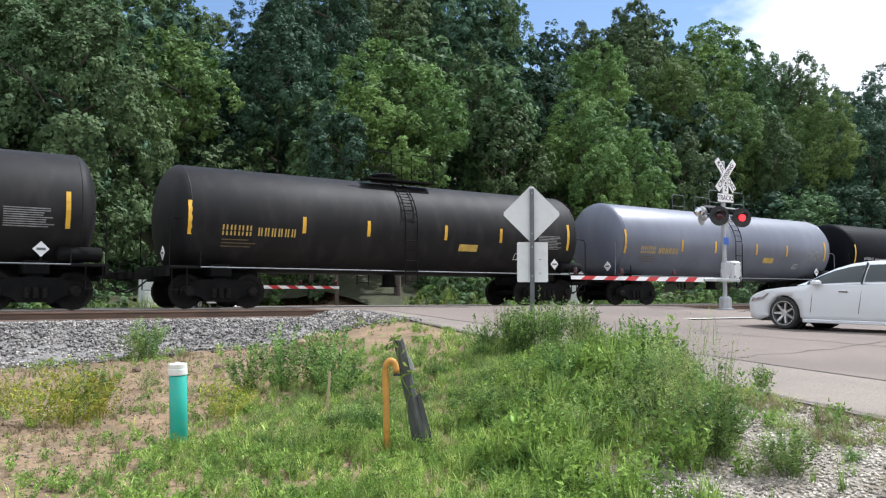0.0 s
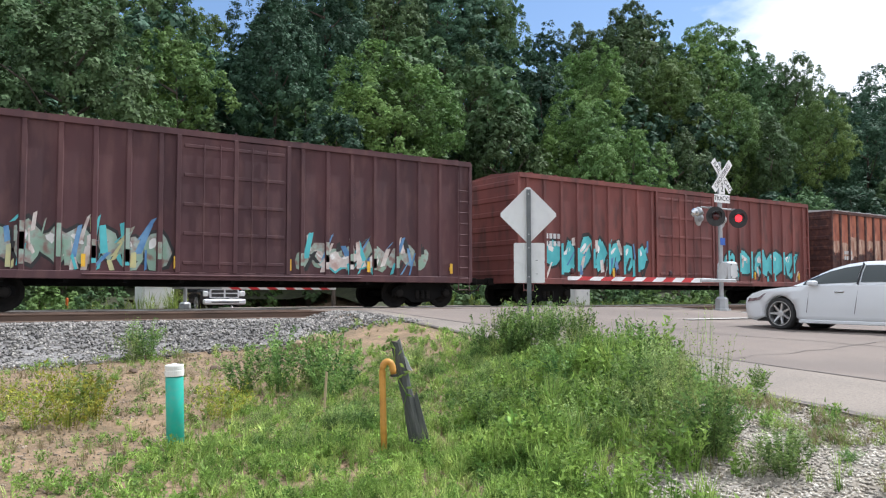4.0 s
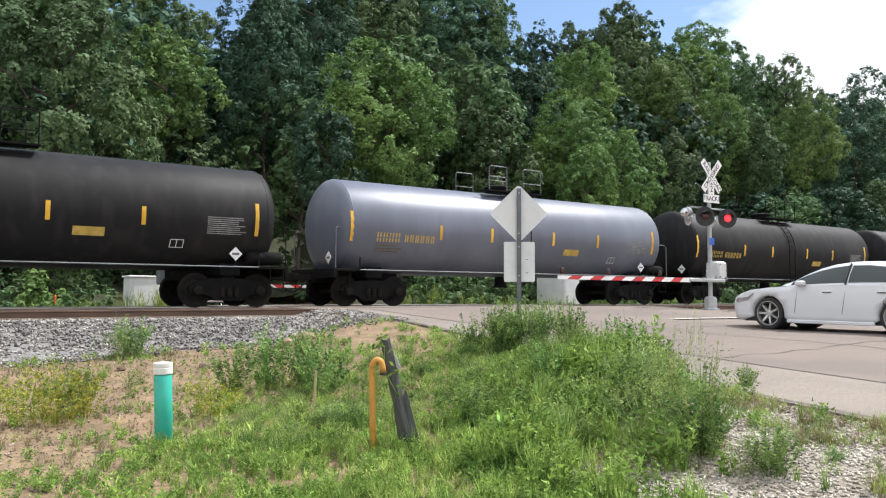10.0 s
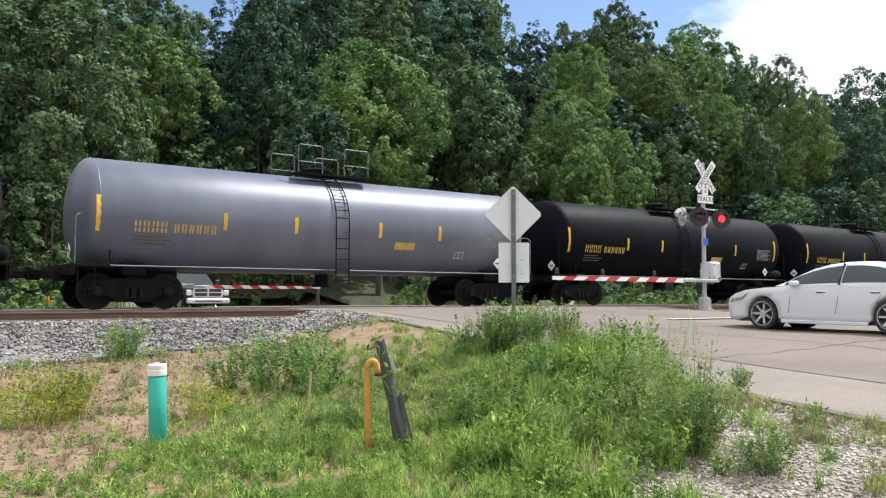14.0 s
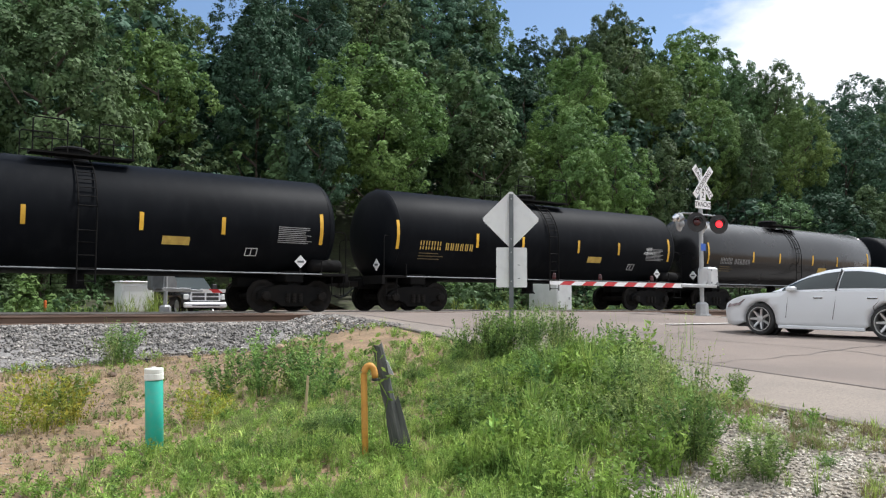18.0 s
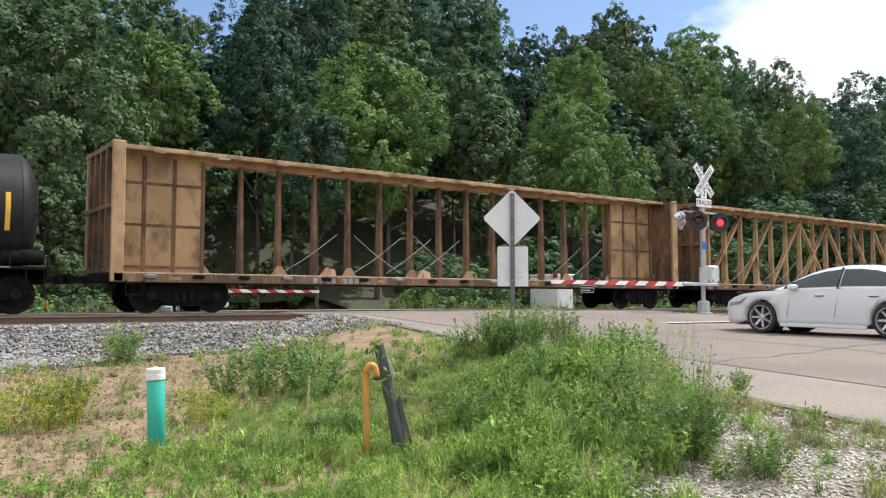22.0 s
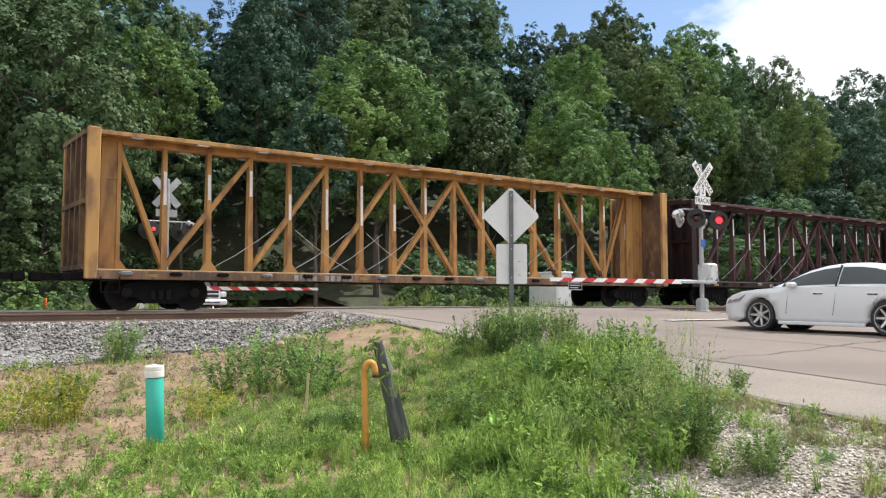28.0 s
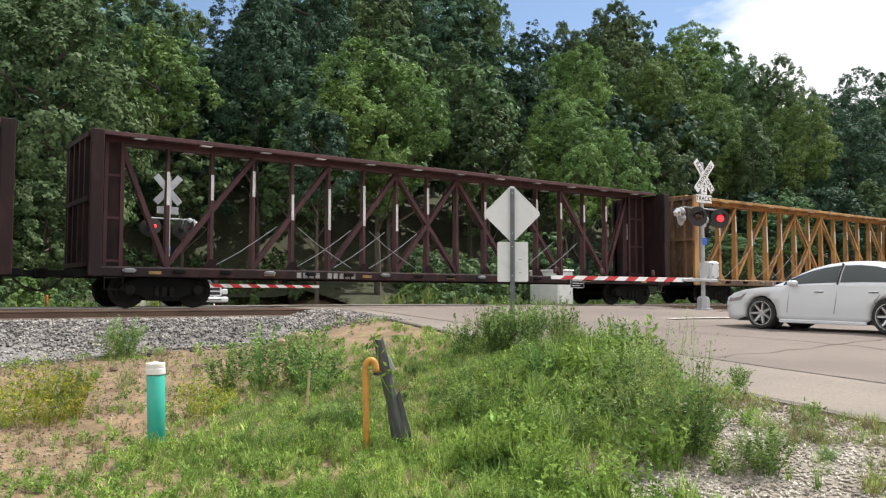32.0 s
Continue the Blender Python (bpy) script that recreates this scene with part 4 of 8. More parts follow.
def tank_car(length, bars, stripe_xs, seed):
    rnd = random.Random(seed)
    car = thing("tank_car", "railway tank car", "tank car", "freight train")
    half = length / 2
    R, zc = 1.5, 2.50
    cyl = half - 1.25
    # shell with dished heads, slightly deeper at the middle
    bm = bmesh.new()
    prof = [(0.02, -cyl - 0.52)] + [(R * math.sin(a), -cyl - 0.52 * math.cos(a)) for a in [math.pi / 2 * k / 8 for k in range(2, 8)]] + [(R, -cyl), (R, -cyl * 0.5), (R, 0), (R, cyl * 0.5), (R, cyl)]
    prof += [(r, -z) for r, z in prof[6:0:-1]] + [(0.02, cyl + 0.52)]
    lathe(bm, prof, 48, Matrix.Translation((0, 0, zc)) @ Matrix.Rotation(radians(90), 4, "Y"))
    part("tank_shell", bm, M["black_tank"], car, smooth=True)
    # weld seams as low raised bands
    for x in (-cyl, cyl):
        bm = bmesh.new()
        lathe(bm, [(R - 0.01, -0.03), (R + 0.006, -0.012), (R + 0.006, 0.012), (R - 0.01, 0.03)], 40, Matrix.Translation((x, 0, zc)) @ Matrix.Rotation(radians(90), 4, "Y"), cap=False)
        part("weld_seam", bm, M["black_tank"], car, smooth=True)
    # stub sills, end platforms, bolsters
    for s in (-1, 1):
        bm = bmesh.new()
        box(bm, *sorted((s * (half - 3.6), s * (half - 0.55))), -0.22, 0.22, 0.72, 1.06, c=0.02)
        part("stub_sill", bm, M["black_steel"], car)
        bm = bmesh.new()
        box(bm, *sorted((s * (half - 1.55), s * (half - 0.62))), -1.45, 1.45, 1.06, 1.13, c=0.01)
        box(bm, *sorted((s * (half - 0.7), s * (half - 0.6))), -1.45, 1.45, 0.86, 1.13)
        part("end_platform", bm, M["black_steel"], car)
        bm = bmesh.new()
        box(bm, s * (half - 2.2) - 0.3, s * (half - 2.2) + 0.3, -1.1, 1.1, 0.86, 1.2, c=0.03)
        part("saddle", bm, M["black_steel"], car)
        # corner handrail, end ladder stiles
        for q in (-1, 1):
            bm = bmesh.new()
            tube(bm, [(s * (half - 0.68), q * 1.42, 1.1), (s * (half - 0.68), q * 1.42, 2.28), (s * (half - 0.72), q * 1.38, 2.36), (s * (half - 0.82), q * 1.30, 2.39), (s * (half - 1.15), q * 1.2, 2.39)], 0.017, 6)
            part("grab_rail", bm, M["black_steel"], car)
            bm = bmesh.new()
            tube(bm, [(s * (half - 1.5), q * 1.44, 1.08), (s * (half - 1.5), q * 1.44, 1.5)], 0.022, 6)
            part("stanchion", bm, M["black_steel"], car)
            bm = bmesh.new()
            tube(bm, [(s * (half - 0.75), q * 1.44, 1.06), (s * (half - 0.75), q * 1.44, 0.5), (s * (half - 1.15), q * 1.44, 0.5), (s * (half - 1.15), q * 1.44, 1.06)], 0.018, 6)
            part("sill_step", bm, M["black_steel"], car)
        coupler(car, s * (half - 0.62), s)
        truck_parts(car, s * (half - 2.2))
    # the long side pipe rail at sill height
    for q in (-1, 1):
        bm = bmesh.new()
        tube(bm, [(-half + 1.5, q * 1.47, 1.10), (half - 1.5, q * 1.47, 1.10)], 0.022, 6)
        part("side_rail", bm, M["post_grey"], car, "long thin steel side rail")
    # air reservoir under the right end, as a drum
    bm = bmesh.new()
    lathe(bm, [(0.05, -0.55), (0.17, -0.5), (0.19, -0.42), (0.19, 0.42), (0.17, 0.5), (0.05, 0.55)], 14, Matrix.Translation((half - 1.25, -1.15, 1.36)) @ Matrix.Rotation(radians(90), 4, "Y"))
    part("air_reservoir", bm, M["black_steel"], car, smooth=True)
    # bottom outlet
    bm = bmesh.new()
    lathe(bm, [(0.3, 0.62), (0.22, 0.7), (0.2, 1.05)], 12)
    part("bottom_outlet", bm, M["black_steel"], car)
    # manway, valves, walkway and its rails
    bm = bmesh.new()
    lathe(bm, [(0.42, 3.92), (0.42, 4.22), (0.46, 4.22), (0.46, 4.27), (0.3, 4.33), (0.05, 4.35)], 18, Matrix.Translation((-0.2, 0, 0)))
    part("manway", bm, M["black_steel"], car)
    bm = bmesh.new()
    for q in (-1, 1):
        box(bm, -1.35, 1.15, *sorted((q * 0.5, q * 1.0)), 3.98, 4.03)
    part("walkway", bm, M["black_steel"], car)
    for q in (-1, 1):
        for x0, x1 in ((-1.3, -0.5), (0.25, 1.1)):
            bm = bmesh.new()
            tube(bm, [(x0, q * 0.98, 4.0), (x0, q * 0.98, 4.80), (x0 + 0.05, q * 0.98, 4.86), (x1 - 0.05, q * 0.98, 4.86), (x1, q * 0.98, 4.80), (x1, q * 0.98, 4.0)], 0.02, 6)
            tube(bm, [(x0, q * 0.98, 4.35), (x1, q * 0.98, 4.35)], 0.016, 6)
            part("guard_rail", bm, M["black_steel"], car)
        # ladder that follows the shell, then hangs straight
        lad = bmesh.new()
        for dx in (-0.32, 0.12):
            arc = [(dx, q * (R + 0.06) * math.sin(a), zc + (R + 0.06) * math.cos(a)) for a in [radians(25 + 9 * k) for k in range(8)]]
            tube(lad, arc + [(dx, q * 1.55, 2.0), (dx, q * 1.55, 0.72)], 0.02, 6)
        for k in range(9):
            a = radians(30 + 9 * k)
            p = ((R + 0.06) * math.sin(a), zc + (R + 0.06) * math.cos(a)) if a < radians(88) else (1.55, 2.35 - 0.3 * (k - 6))
            tube(lad, [(-0.32, q * p[0], p[1]), (0.12, q * p[0], p[1])], 0.014, 5)
        for k in range(4):
            tube(lad, [(-0.32, q * 1.55, 1.75 - 0.32 * k), (0.12, q * 1.55, 1.75 - 0.32 * k)], 0.014, 5)
        part("ladder", lad, M["black_steel"], car)

    def patch(name, x0, x1, z0, z1, mat, out=0.006, q=-1, n=4):
        """A thin sheet on the curved shell."""
        bm = bmesh.new()
        rows = []
        for k in range(n + 1):
            z = z0 + (z1 - z0) * k / n
            y = q * (math.sqrt(max(0.01, R * R - (z - zc) ** 2)) + out)
            rows.append((bm.verts.new((x0, y, z)), bm.verts.new((x1, y, z))))
        for a, b in zip(rows, rows[1:]):
            bm.faces.new((a[0], a[1], b[1], b[0]) if q < 0 else (a[1], a[0], b[0], b[1]))
        return part(name, bm, mat, car)
    for i, x in enumerate(stripe_xs):
        tall = i in (0, len(stripe_xs) - 1)
        patch("reflective_stripe", x * half - 0.055, x * half + 0.055, *((1.97, 2.88) if tall else (2.13, 2.6)), M["stripe"])
    # reporting marks as plain bars, one part a line; the data block of small print as one part
    def lines(name, strips, mat, label):
        bm = bmesh.new()
        for x0, x1, z0, z1 in strips:
            y0, y1 = [-(math.sqrt(R * R - (z - zc) ** 2) + 0.006) for z in (z0, z1)]
            bm.faces.new([bm.verts.new(p) for p in ((x0, y0, z0), (x1, y0, z0), (x1, y1, z1), (x0, y1, z1))])
        part(name, bm, mat, car, label)
    x = -half * 0.745
    for k in range(bars):
        w = 0.15 if k < 4 else 0.125
        x += 0.12 if k == 4 else 0
        z0, z1 = (1.99, 2.27) if k < 4 else (2.0, 2.23)
        lines("marking_bar", [(x, x + 0.045, z0, z1), (x + w - 0.045, x + w, z0, z1)], M["letter_yellow"], "")
        x += w + 0.075
    for k in range(3):
        lines("small_mark", [(-half * 0.745, -half * 0.745 + rnd.uniform(0.6, 1.3), 1.86 - 0.09 * k, 1.89 - 0.09 * k)], M["letter_dim"], "")
    for k in range(9):
        z = 2.44 - 0.054 * k
        lines("stencil_line", [(half * 0.635, half * (0.635 + rnd.uniform(0.105, 0.135)), z - 0.026, z)], M["letter_grey"], "")
    patch("notice_panel", half * 0.225, half * 0.317, 1.80, 2.02, M["letter_yellow"], n=2)
    lines("stencil_frame", [(half * a0, half * a1, b0, b1) for a0, a1, b0, b1 in ((0.52, 0.565, 1.78, 1.80), (0.52, 0.565, 1.58, 1.60), (0.52, 0.523, 1.58, 1.80), (0.562, 0.565, 1.58, 1.80), (0.54, 0.543, 1.58, 1.80))], M["letter_white"], "white stencilled frame")
    # diamond placards: on the side near each end and on the end itself
    for xx, yy, rot in ((half - 2.15, -1.37, 0), (-half + 0.6, -1.1, -90)):
        bm = bmesh.new()
        plate(bm, [(0, -0.19), (0.19, 0), (0, 0.19), (-0.19, 0)][::-1], -0.006, 0.006)
        ob = part("placard", bm, M["placard"], car, "white diamond placard")
        ob.matrix_basis = pose(xx, yy, 1.46, 0, 0, rot)
        bm = bmesh.new()
        box(bm, -0.1, 0.1, -0.012, -0.007, -0.03, 0.03)
        t = part("placard_bar", bm, M["post_grey"], ob)
    bm = bmesh.new()
    box(bm, half - 2.18, half - 2.12, -1.36, -1.33, 1.08, 1.4)
    part("placard_holder", bm, M["black_steel"], car)
    return car


def box_car(length, height, body, trim, rib_n, seed, doors=2.6, roof_pale=None, graffiti=(), rib=None, door_paint=None, end_board=False, strokes=(), peeled=False, door_x=0.0):
    rnd = random.Random(seed)
    door_paint = door_paint or trim
    car = thing("box_car", "railway box car", "box car", "freight train")
    half = length / 2 - 1.05
    z0, z1, w = 0.78, height, 1.50
    dl, dr = door_x - doors / 2, door_x + doors / 2
    if peeled:
        rib_xs = [e + (d - e) * k / 7 for e, d in ((-half, dl - 0.06), (half, dr + 0.06)) for k in range(1, 7)]
    else:
        rib_xs = [x for x in (-half + (k + 0.5) * 2 * half / rib_n for k in range(rib_n)) if abs(x) >= doors / 2 + 0.15]
    bm = bmesh.new()
    box(bm, -half, half, -w + 0.06, w - 0.06, z0 + 0.1, z1 - 0.06, c=0.02)
    part("body", bm, body, car)
    for x in (-half, half):
        bm = bmesh.new()
        box(bm, x - 0.06, x + 0.06, -w - 0.005, w + 0.005, z0 + 0.02, z1, c=0.015)
        part("corner_post", bm, trim, car)
    for q in (-1, 1):
        bm = bmesh.new()
        box(bm, -half, half, *sorted((q * (w - 0.07), q * (w + 0.012))), z0, z0 + 0.2, c=0.012)
        part("side_sill", bm, trim, car)
        bm = bmesh.new()
        box(bm, -half, half, *sorted((q * (w - 0.06), q * (w + 0.02))), z1 - 0.14, z1 + 0.02, c=0.012)
        part("top_plate", bm, trim, car)
        for x in rib_xs:
            bm = bmesh.new()
            hexa(bm, [(x + a, q * b, z) for z in (z0 + 0.2, z1 - 0.14) for a, b in ((-0.085, w - 0.06), (0.085, w - 0.06), (0.05, w), (-0.05, w))])
            part("side_rib", bm, rib or body, car)
        # sliding plug door with its frame, rods and ribs
        bm = bmesh.new()
        box(bm, dl, dr, *sorted((q * (w - 0.06), q * (w - 0.005))), z0 + 0.2, z1 - 0.16, c=0.01)
        d = part("door", bm, door_paint, car, "wide sliding door")
        rows = 6 if peeled else 5
        for k in range(rows):
            bm = bmesh.new()
            zz = z0 + 0.45 + (z1 - z0 - 0.85) * k / (rows - 1)
            box(bm, dl + 0.08, dr - 0.08, *sorted((q * (w - 0.01), q * (w + (0.05 if peeled else 0.02)))), zz - 0.045, zz + 0.045, c=0.008)
            part("door_rib", bm, trim, d, "horizontal door rib")
        for x in (door_x - doors / 4, door_x + doors / 4) if peeled else ():
            bm = bmesh.new()
            box(bm, x - doors / 4 + 0.14, x + doors / 4 - 0.14, *sorted((q * (w - 0.006), q * (w + 0.004))), z1 - 0.98, z1 - 0.5)
            part("door_panel", bm, M["redbrown"], d, "rust-red upper door panel")
            for zz, u in ((z0 + 1.95, 0.75), (z0 + 1.3, 0.4)):
                bm = bmesh.new()
                tube(bm, [(x - u, q * (w + 0.06), zz), (x + u, q * (w + 0.06), zz)], 0.016, 6)
                part("grab_bar", bm, M["galv"], d, "pale steel grab bar")
        for x in (dl - 0.06, door_x, dr + 0.06):
            bm = bmesh.new()
            box(bm, x - 0.06, x + 0.06, *sorted((q * (w - 0.05), q * (w + 0.03))), z0 + 0.18, z1 - 0.12, c=0.01)
            part("door_post", bm, trim if peeled else body, car)
        for x in () if peeled else (-0.45, 0.45, -0.9, 0.9):
            bm = bmesh.new()
            tube(bm, [(x, q * (w + 0.045), z0 + 0.3), (x, q * (w + 0.045), z1 - 0.3)], 0.018, 6)
            part("lock_rod", bm, trim, d)
        bm = bmesh.new()
        tube(bm, [(-doors * 1.3, q * (w + 0.04), z0 + 0.12), (doors * 1.3, q * (w + 0.04), z0 + 0.12)], 0.03, 6)
        part("door_track", bm, trim, car)
    # roof: low ridge with cross seams
    bm = bmesh.new()
    plate(bm, [(-w - 0.02, z1 - 0.02), (-w - 0.02, z1 + 0.03), (0, z1 + 0.13), (w + 0.02, z1 + 0.03), (w + 0.02, z1 - 0.02)][::-1], -half, half, Matrix.Rotation(radians(90), 4, "Z"))
    roof = part("roof", bm, M["roof_white"] if roof_pale else trim, car)
    bm = bmesh.new()
    for k in range(15):
        x = -half + (k + 0.5) * 2 * half / 15
        for q in (-1, 1):
            beam(bm, (x, q * w, z1 + 0.05), (x, q * 0.03, z1 + 0.145), 0.05, 0.04)
    part("roof_seam", bm, M["roof_white"] if roof_pale else trim, roof)
    if roof_pale:
        for a, b in roof_pale:
            bm = bmesh.new()
            box(bm, a * half, b * half, -w - 0.035, -w - 0.021, z1 - 0.07, z1 + 0.05)
            part("roof_edge", bm, M["roof_white"], roof, "bare bright roof edge")
    if end_board:
        bm = bmesh.new()
        box(bm, -half - 0.135, -half - 0.1, -w + 0.02, w - 0.02, z1 - 0.42, z1 + 0.02, c=0.01)
        board = part("end_board", bm, M["placard"], car, "white board across the top of the end")
        for k in range(8):
            bm = bmesh.new()
            box(bm, -half - 0.14, -half - 0.136, w - 0.5 - 0.27 * k, w - 0.32 - 0.27 * k, z1 - 0.3, z1 - 0.1)
            part("marking_bar", bm, M["post_grey"], board)
    # ends, ladders, underframe
    for s in (-1, 1):
        for k in range(7):
            zz = z0 + 0.4 + (z1 - z0 - 0.7) * k / 6
            bm = bmesh.new()
            box(bm, *sorted((s * half, s * (half + 0.09))), -w + 0.12, w - 0.12, zz - 0.1, zz + 0.1, c=0.03)
            part("end_rib", bm, rib or body, car)
        for q in (-1, 1):
            bm = bmesh.new()
            xa, xb = sorted((s * (half - 0.12), s * (half - 0.55)))
            for x in (xa, xb):
                tube(bm, [(x, q * (w + 0.06), z0 - 0.25), (x, q * (w + 0.06), z0 + (1.5 if s * q > 0 else z1 - z0 - 0.3))], 0.015, 5)
            for k in range(5 if s * q > 0 else 10):
                tube(bm, [(xa, q * (w + 0.06), z0 - 0.22 + 0.36 * k), (xb, q * (w + 0.06), z0 - 0.22 + 0.36 * k)], 0.013, 5)
            part("side_ladder", bm, trim, car)
        coupler(car, s * half, s, 0.3)
        truck_parts(car, s * (half - 1.65))
    bm = bmesh.new()
    box(bm, -half + 0.1, half - 0.1, -0.35, 0.35, 0.62, z0 + 0.12, c=0.02)
    part("centre_sill", bm, M["black_steel"], car)
    for k in range(9):
        bm = bmesh.new()
        x = -half * 0.7 + 1.4 * half * k / 8
        box(bm, x - 0.06, x + 0.06, -1.4, 1.4, 0.7, z0 + 0.1)
        part("cross_bearer", bm, M["black_steel"], car)

    def spray(name, x0, x1, za, zb, mat, n, lab, outline=None):
        """Sprayed lettering shapes: slanted angular blots, each with a dark outline below and a pale glint where given."""
        for k in range(n):
            u = (k + 0.5) / n
            cx, cz = x0 + (x1 - x0) * u, (za + zb) / 2 + rnd.uniform(-0.08, 0.08)
            hw, hh = (x1 - x0) / n * rnd.uniform(0.45, 0.7), (zb - za) / 2 * rnd.uniform(0.75, 1.0)
            lean = rnd.uniform(-0.25, 0.35)
            pts = []
            for j in range(9):
                a = 2 * math.pi * j / 9 + rnd.uniform(-0.2, 0.2)
                r = rnd.uniform(0.6, 1.15)
                pts.append((math.cos(a) * r, math.sin(a) * r))
            layers = [(1.0, 0.0, mat, lab)]
            if outline:
                layers = [(1.22, 0.0, outline, "dark spray-painted outline"), (1.0, 0.0012, mat, lab), (0.28, 0.0024, M["wear_strip"], "pale spray-painted glint")]
            for grow, out, m, lb in layers:
                bm = bmesh.new()
                dx, dz = (-hw * 0.25, hh * 0.35) if grow < 0.5 else (0, 0)
                bm.faces.new([bm.verts.new((cx + dx + hw * grow * px + lean * hh * pz, -w + 0.056 - 0.0004 * k - out, max(z0 + 0.22, cz + dz + hh * grow * pz))) for px, pz in pts])
                part(name, bm, m, car, lb)
        for x in rib_xs:
            if x0 < x < x1:
                bm = bmesh.new()
                box(bm, x - 0.052, x + 0.052, -w - 0.006, -w + 0.002, max(z0 + 0.24, za + rnd.uniform(0, 0.3)), zb - rnd.uniform(0, 0.4))
                part(name, bm, mat, car)
    # paint peeled off the panels between the ribs: dark below, pale scoured patches above it
    edges = sorted(rib_xs + [-half, half, dl - 0.06, dr + 0.06])
    for k, (xa, xb) in enumerate(zip(edges, edges[1:]) if peeled else ()):
        if xb - xa > 2:
            continue
        xa, xb = xa + 0.09, xb - 0.09
        for lo, hi, mat, layer in ((z0 + 0.21, z0 + rnd.uniform(1.65, 2.0), "rust_dark", 0), (z0 + rnd.uniform(1.35, 2.0), z0 + rnd.uniform(2.15, 2.5), "pale_primer", 1)):
            if layer and rnd.random() < 0.15:
                continue
            n = 44
            xs = [xa + (xb - xa) * j / n for j in range(n + 1)]
            y = -w + 0.0588 - 0.0006 * layer
            bm = bmesh.new()
            down = [bm.verts.new((x, y, lo + (0.16 * noise.noise((x * 4, k, 2)) + 0.16 * noise.noise((x * 23, k, 3)) if layer else 0))) for x in xs]
            up = [bm.verts.new((x, y, hi + (0.1 if layer else 0.2) * noise.noise((x * 2.5, k, 5 + layer)) + (0.07 if layer else 0.3) * noise.noise((x * 21, k, 7 + layer)))) for x in xs]
            for j in range(n):
                bm.faces.new((down[j], down[j + 1], up[j + 1], up[j]))
            part("peeled_patch", bm, M[mat], car, "bare dark rust patch" if not layer else "pale scoured paint patch")
    for g in graffiti:
        spray(*g)
    for x0, x1, za, zb, mats, n in strokes:
        for k in range(n):
            cx, cz = rnd.uniform(x0, x1), za + (zb - za) * rnd.random() ** 1.3
            hh, hw, lean = rnd.uniform(0.12, 0.42), rnd.uniform(0.02, 0.05 if peeled else 0.10), rnd.uniform(-0.12, 0.2)
            lo, hi = max(z0 + 0.22, cz - hh), min(cz + hh, zb + 0.1)
            bm = bmesh.new()
            y = -w + 0.052 - 0.0004 * k
            bm.faces.new([bm.verts.new(p) for p in ((cx - hw - lean, y, lo), (cx + hw - lean, y, lo + rnd.uniform(0, 0.06)), (cx + hw * 0.7 + lean, y, hi), (cx - hw + lean, y, hi - rnd.uniform(0, 0.1)))])
            part("graffiti", bm, M[mats[k % len(mats)]], car)
    if peeled:
        letters("YUKON", 0.2, M["letter_white"], car, Matrix.Translation((door_x + 0.62, -w - 0.008, z0 + 0.58)))
    # marking bars and reflective plates
    for k in range(4):
        for xx, zz in ((-half * 0.86, z0 + 1.62), (-half * 0.86, z0 + 1.35)):
            bm = bmesh.new()
            box(bm, xx + 0.19 * k, xx + 0.19 * k + 0.13, -w + 0.04, -w + 0.05, zz, zz + 0.18)
            part("marking_bar", bm, M["letter_white"], car)
    for k in (-0.97, -0.58, -0.3, 0.24, 0.52, 0.86) if peeled else (-0.9, -0.48, -0.2, 0.2, 0.52, 0.9):
        bm = bmesh.new()
        box(bm, k * half - 0.05, k * half + 0.05, -w - 0.02, -w - 0.013, z0 + 0.3, z0 + 0.62)
        box(bm, k * half - 0.03, k * half + 0.03, -w - 0.013, -w + 0.06, z0 + 0.4, z0 + 0.5)
        part("reflective_plate", bm, M["stripe"], car)
    return car


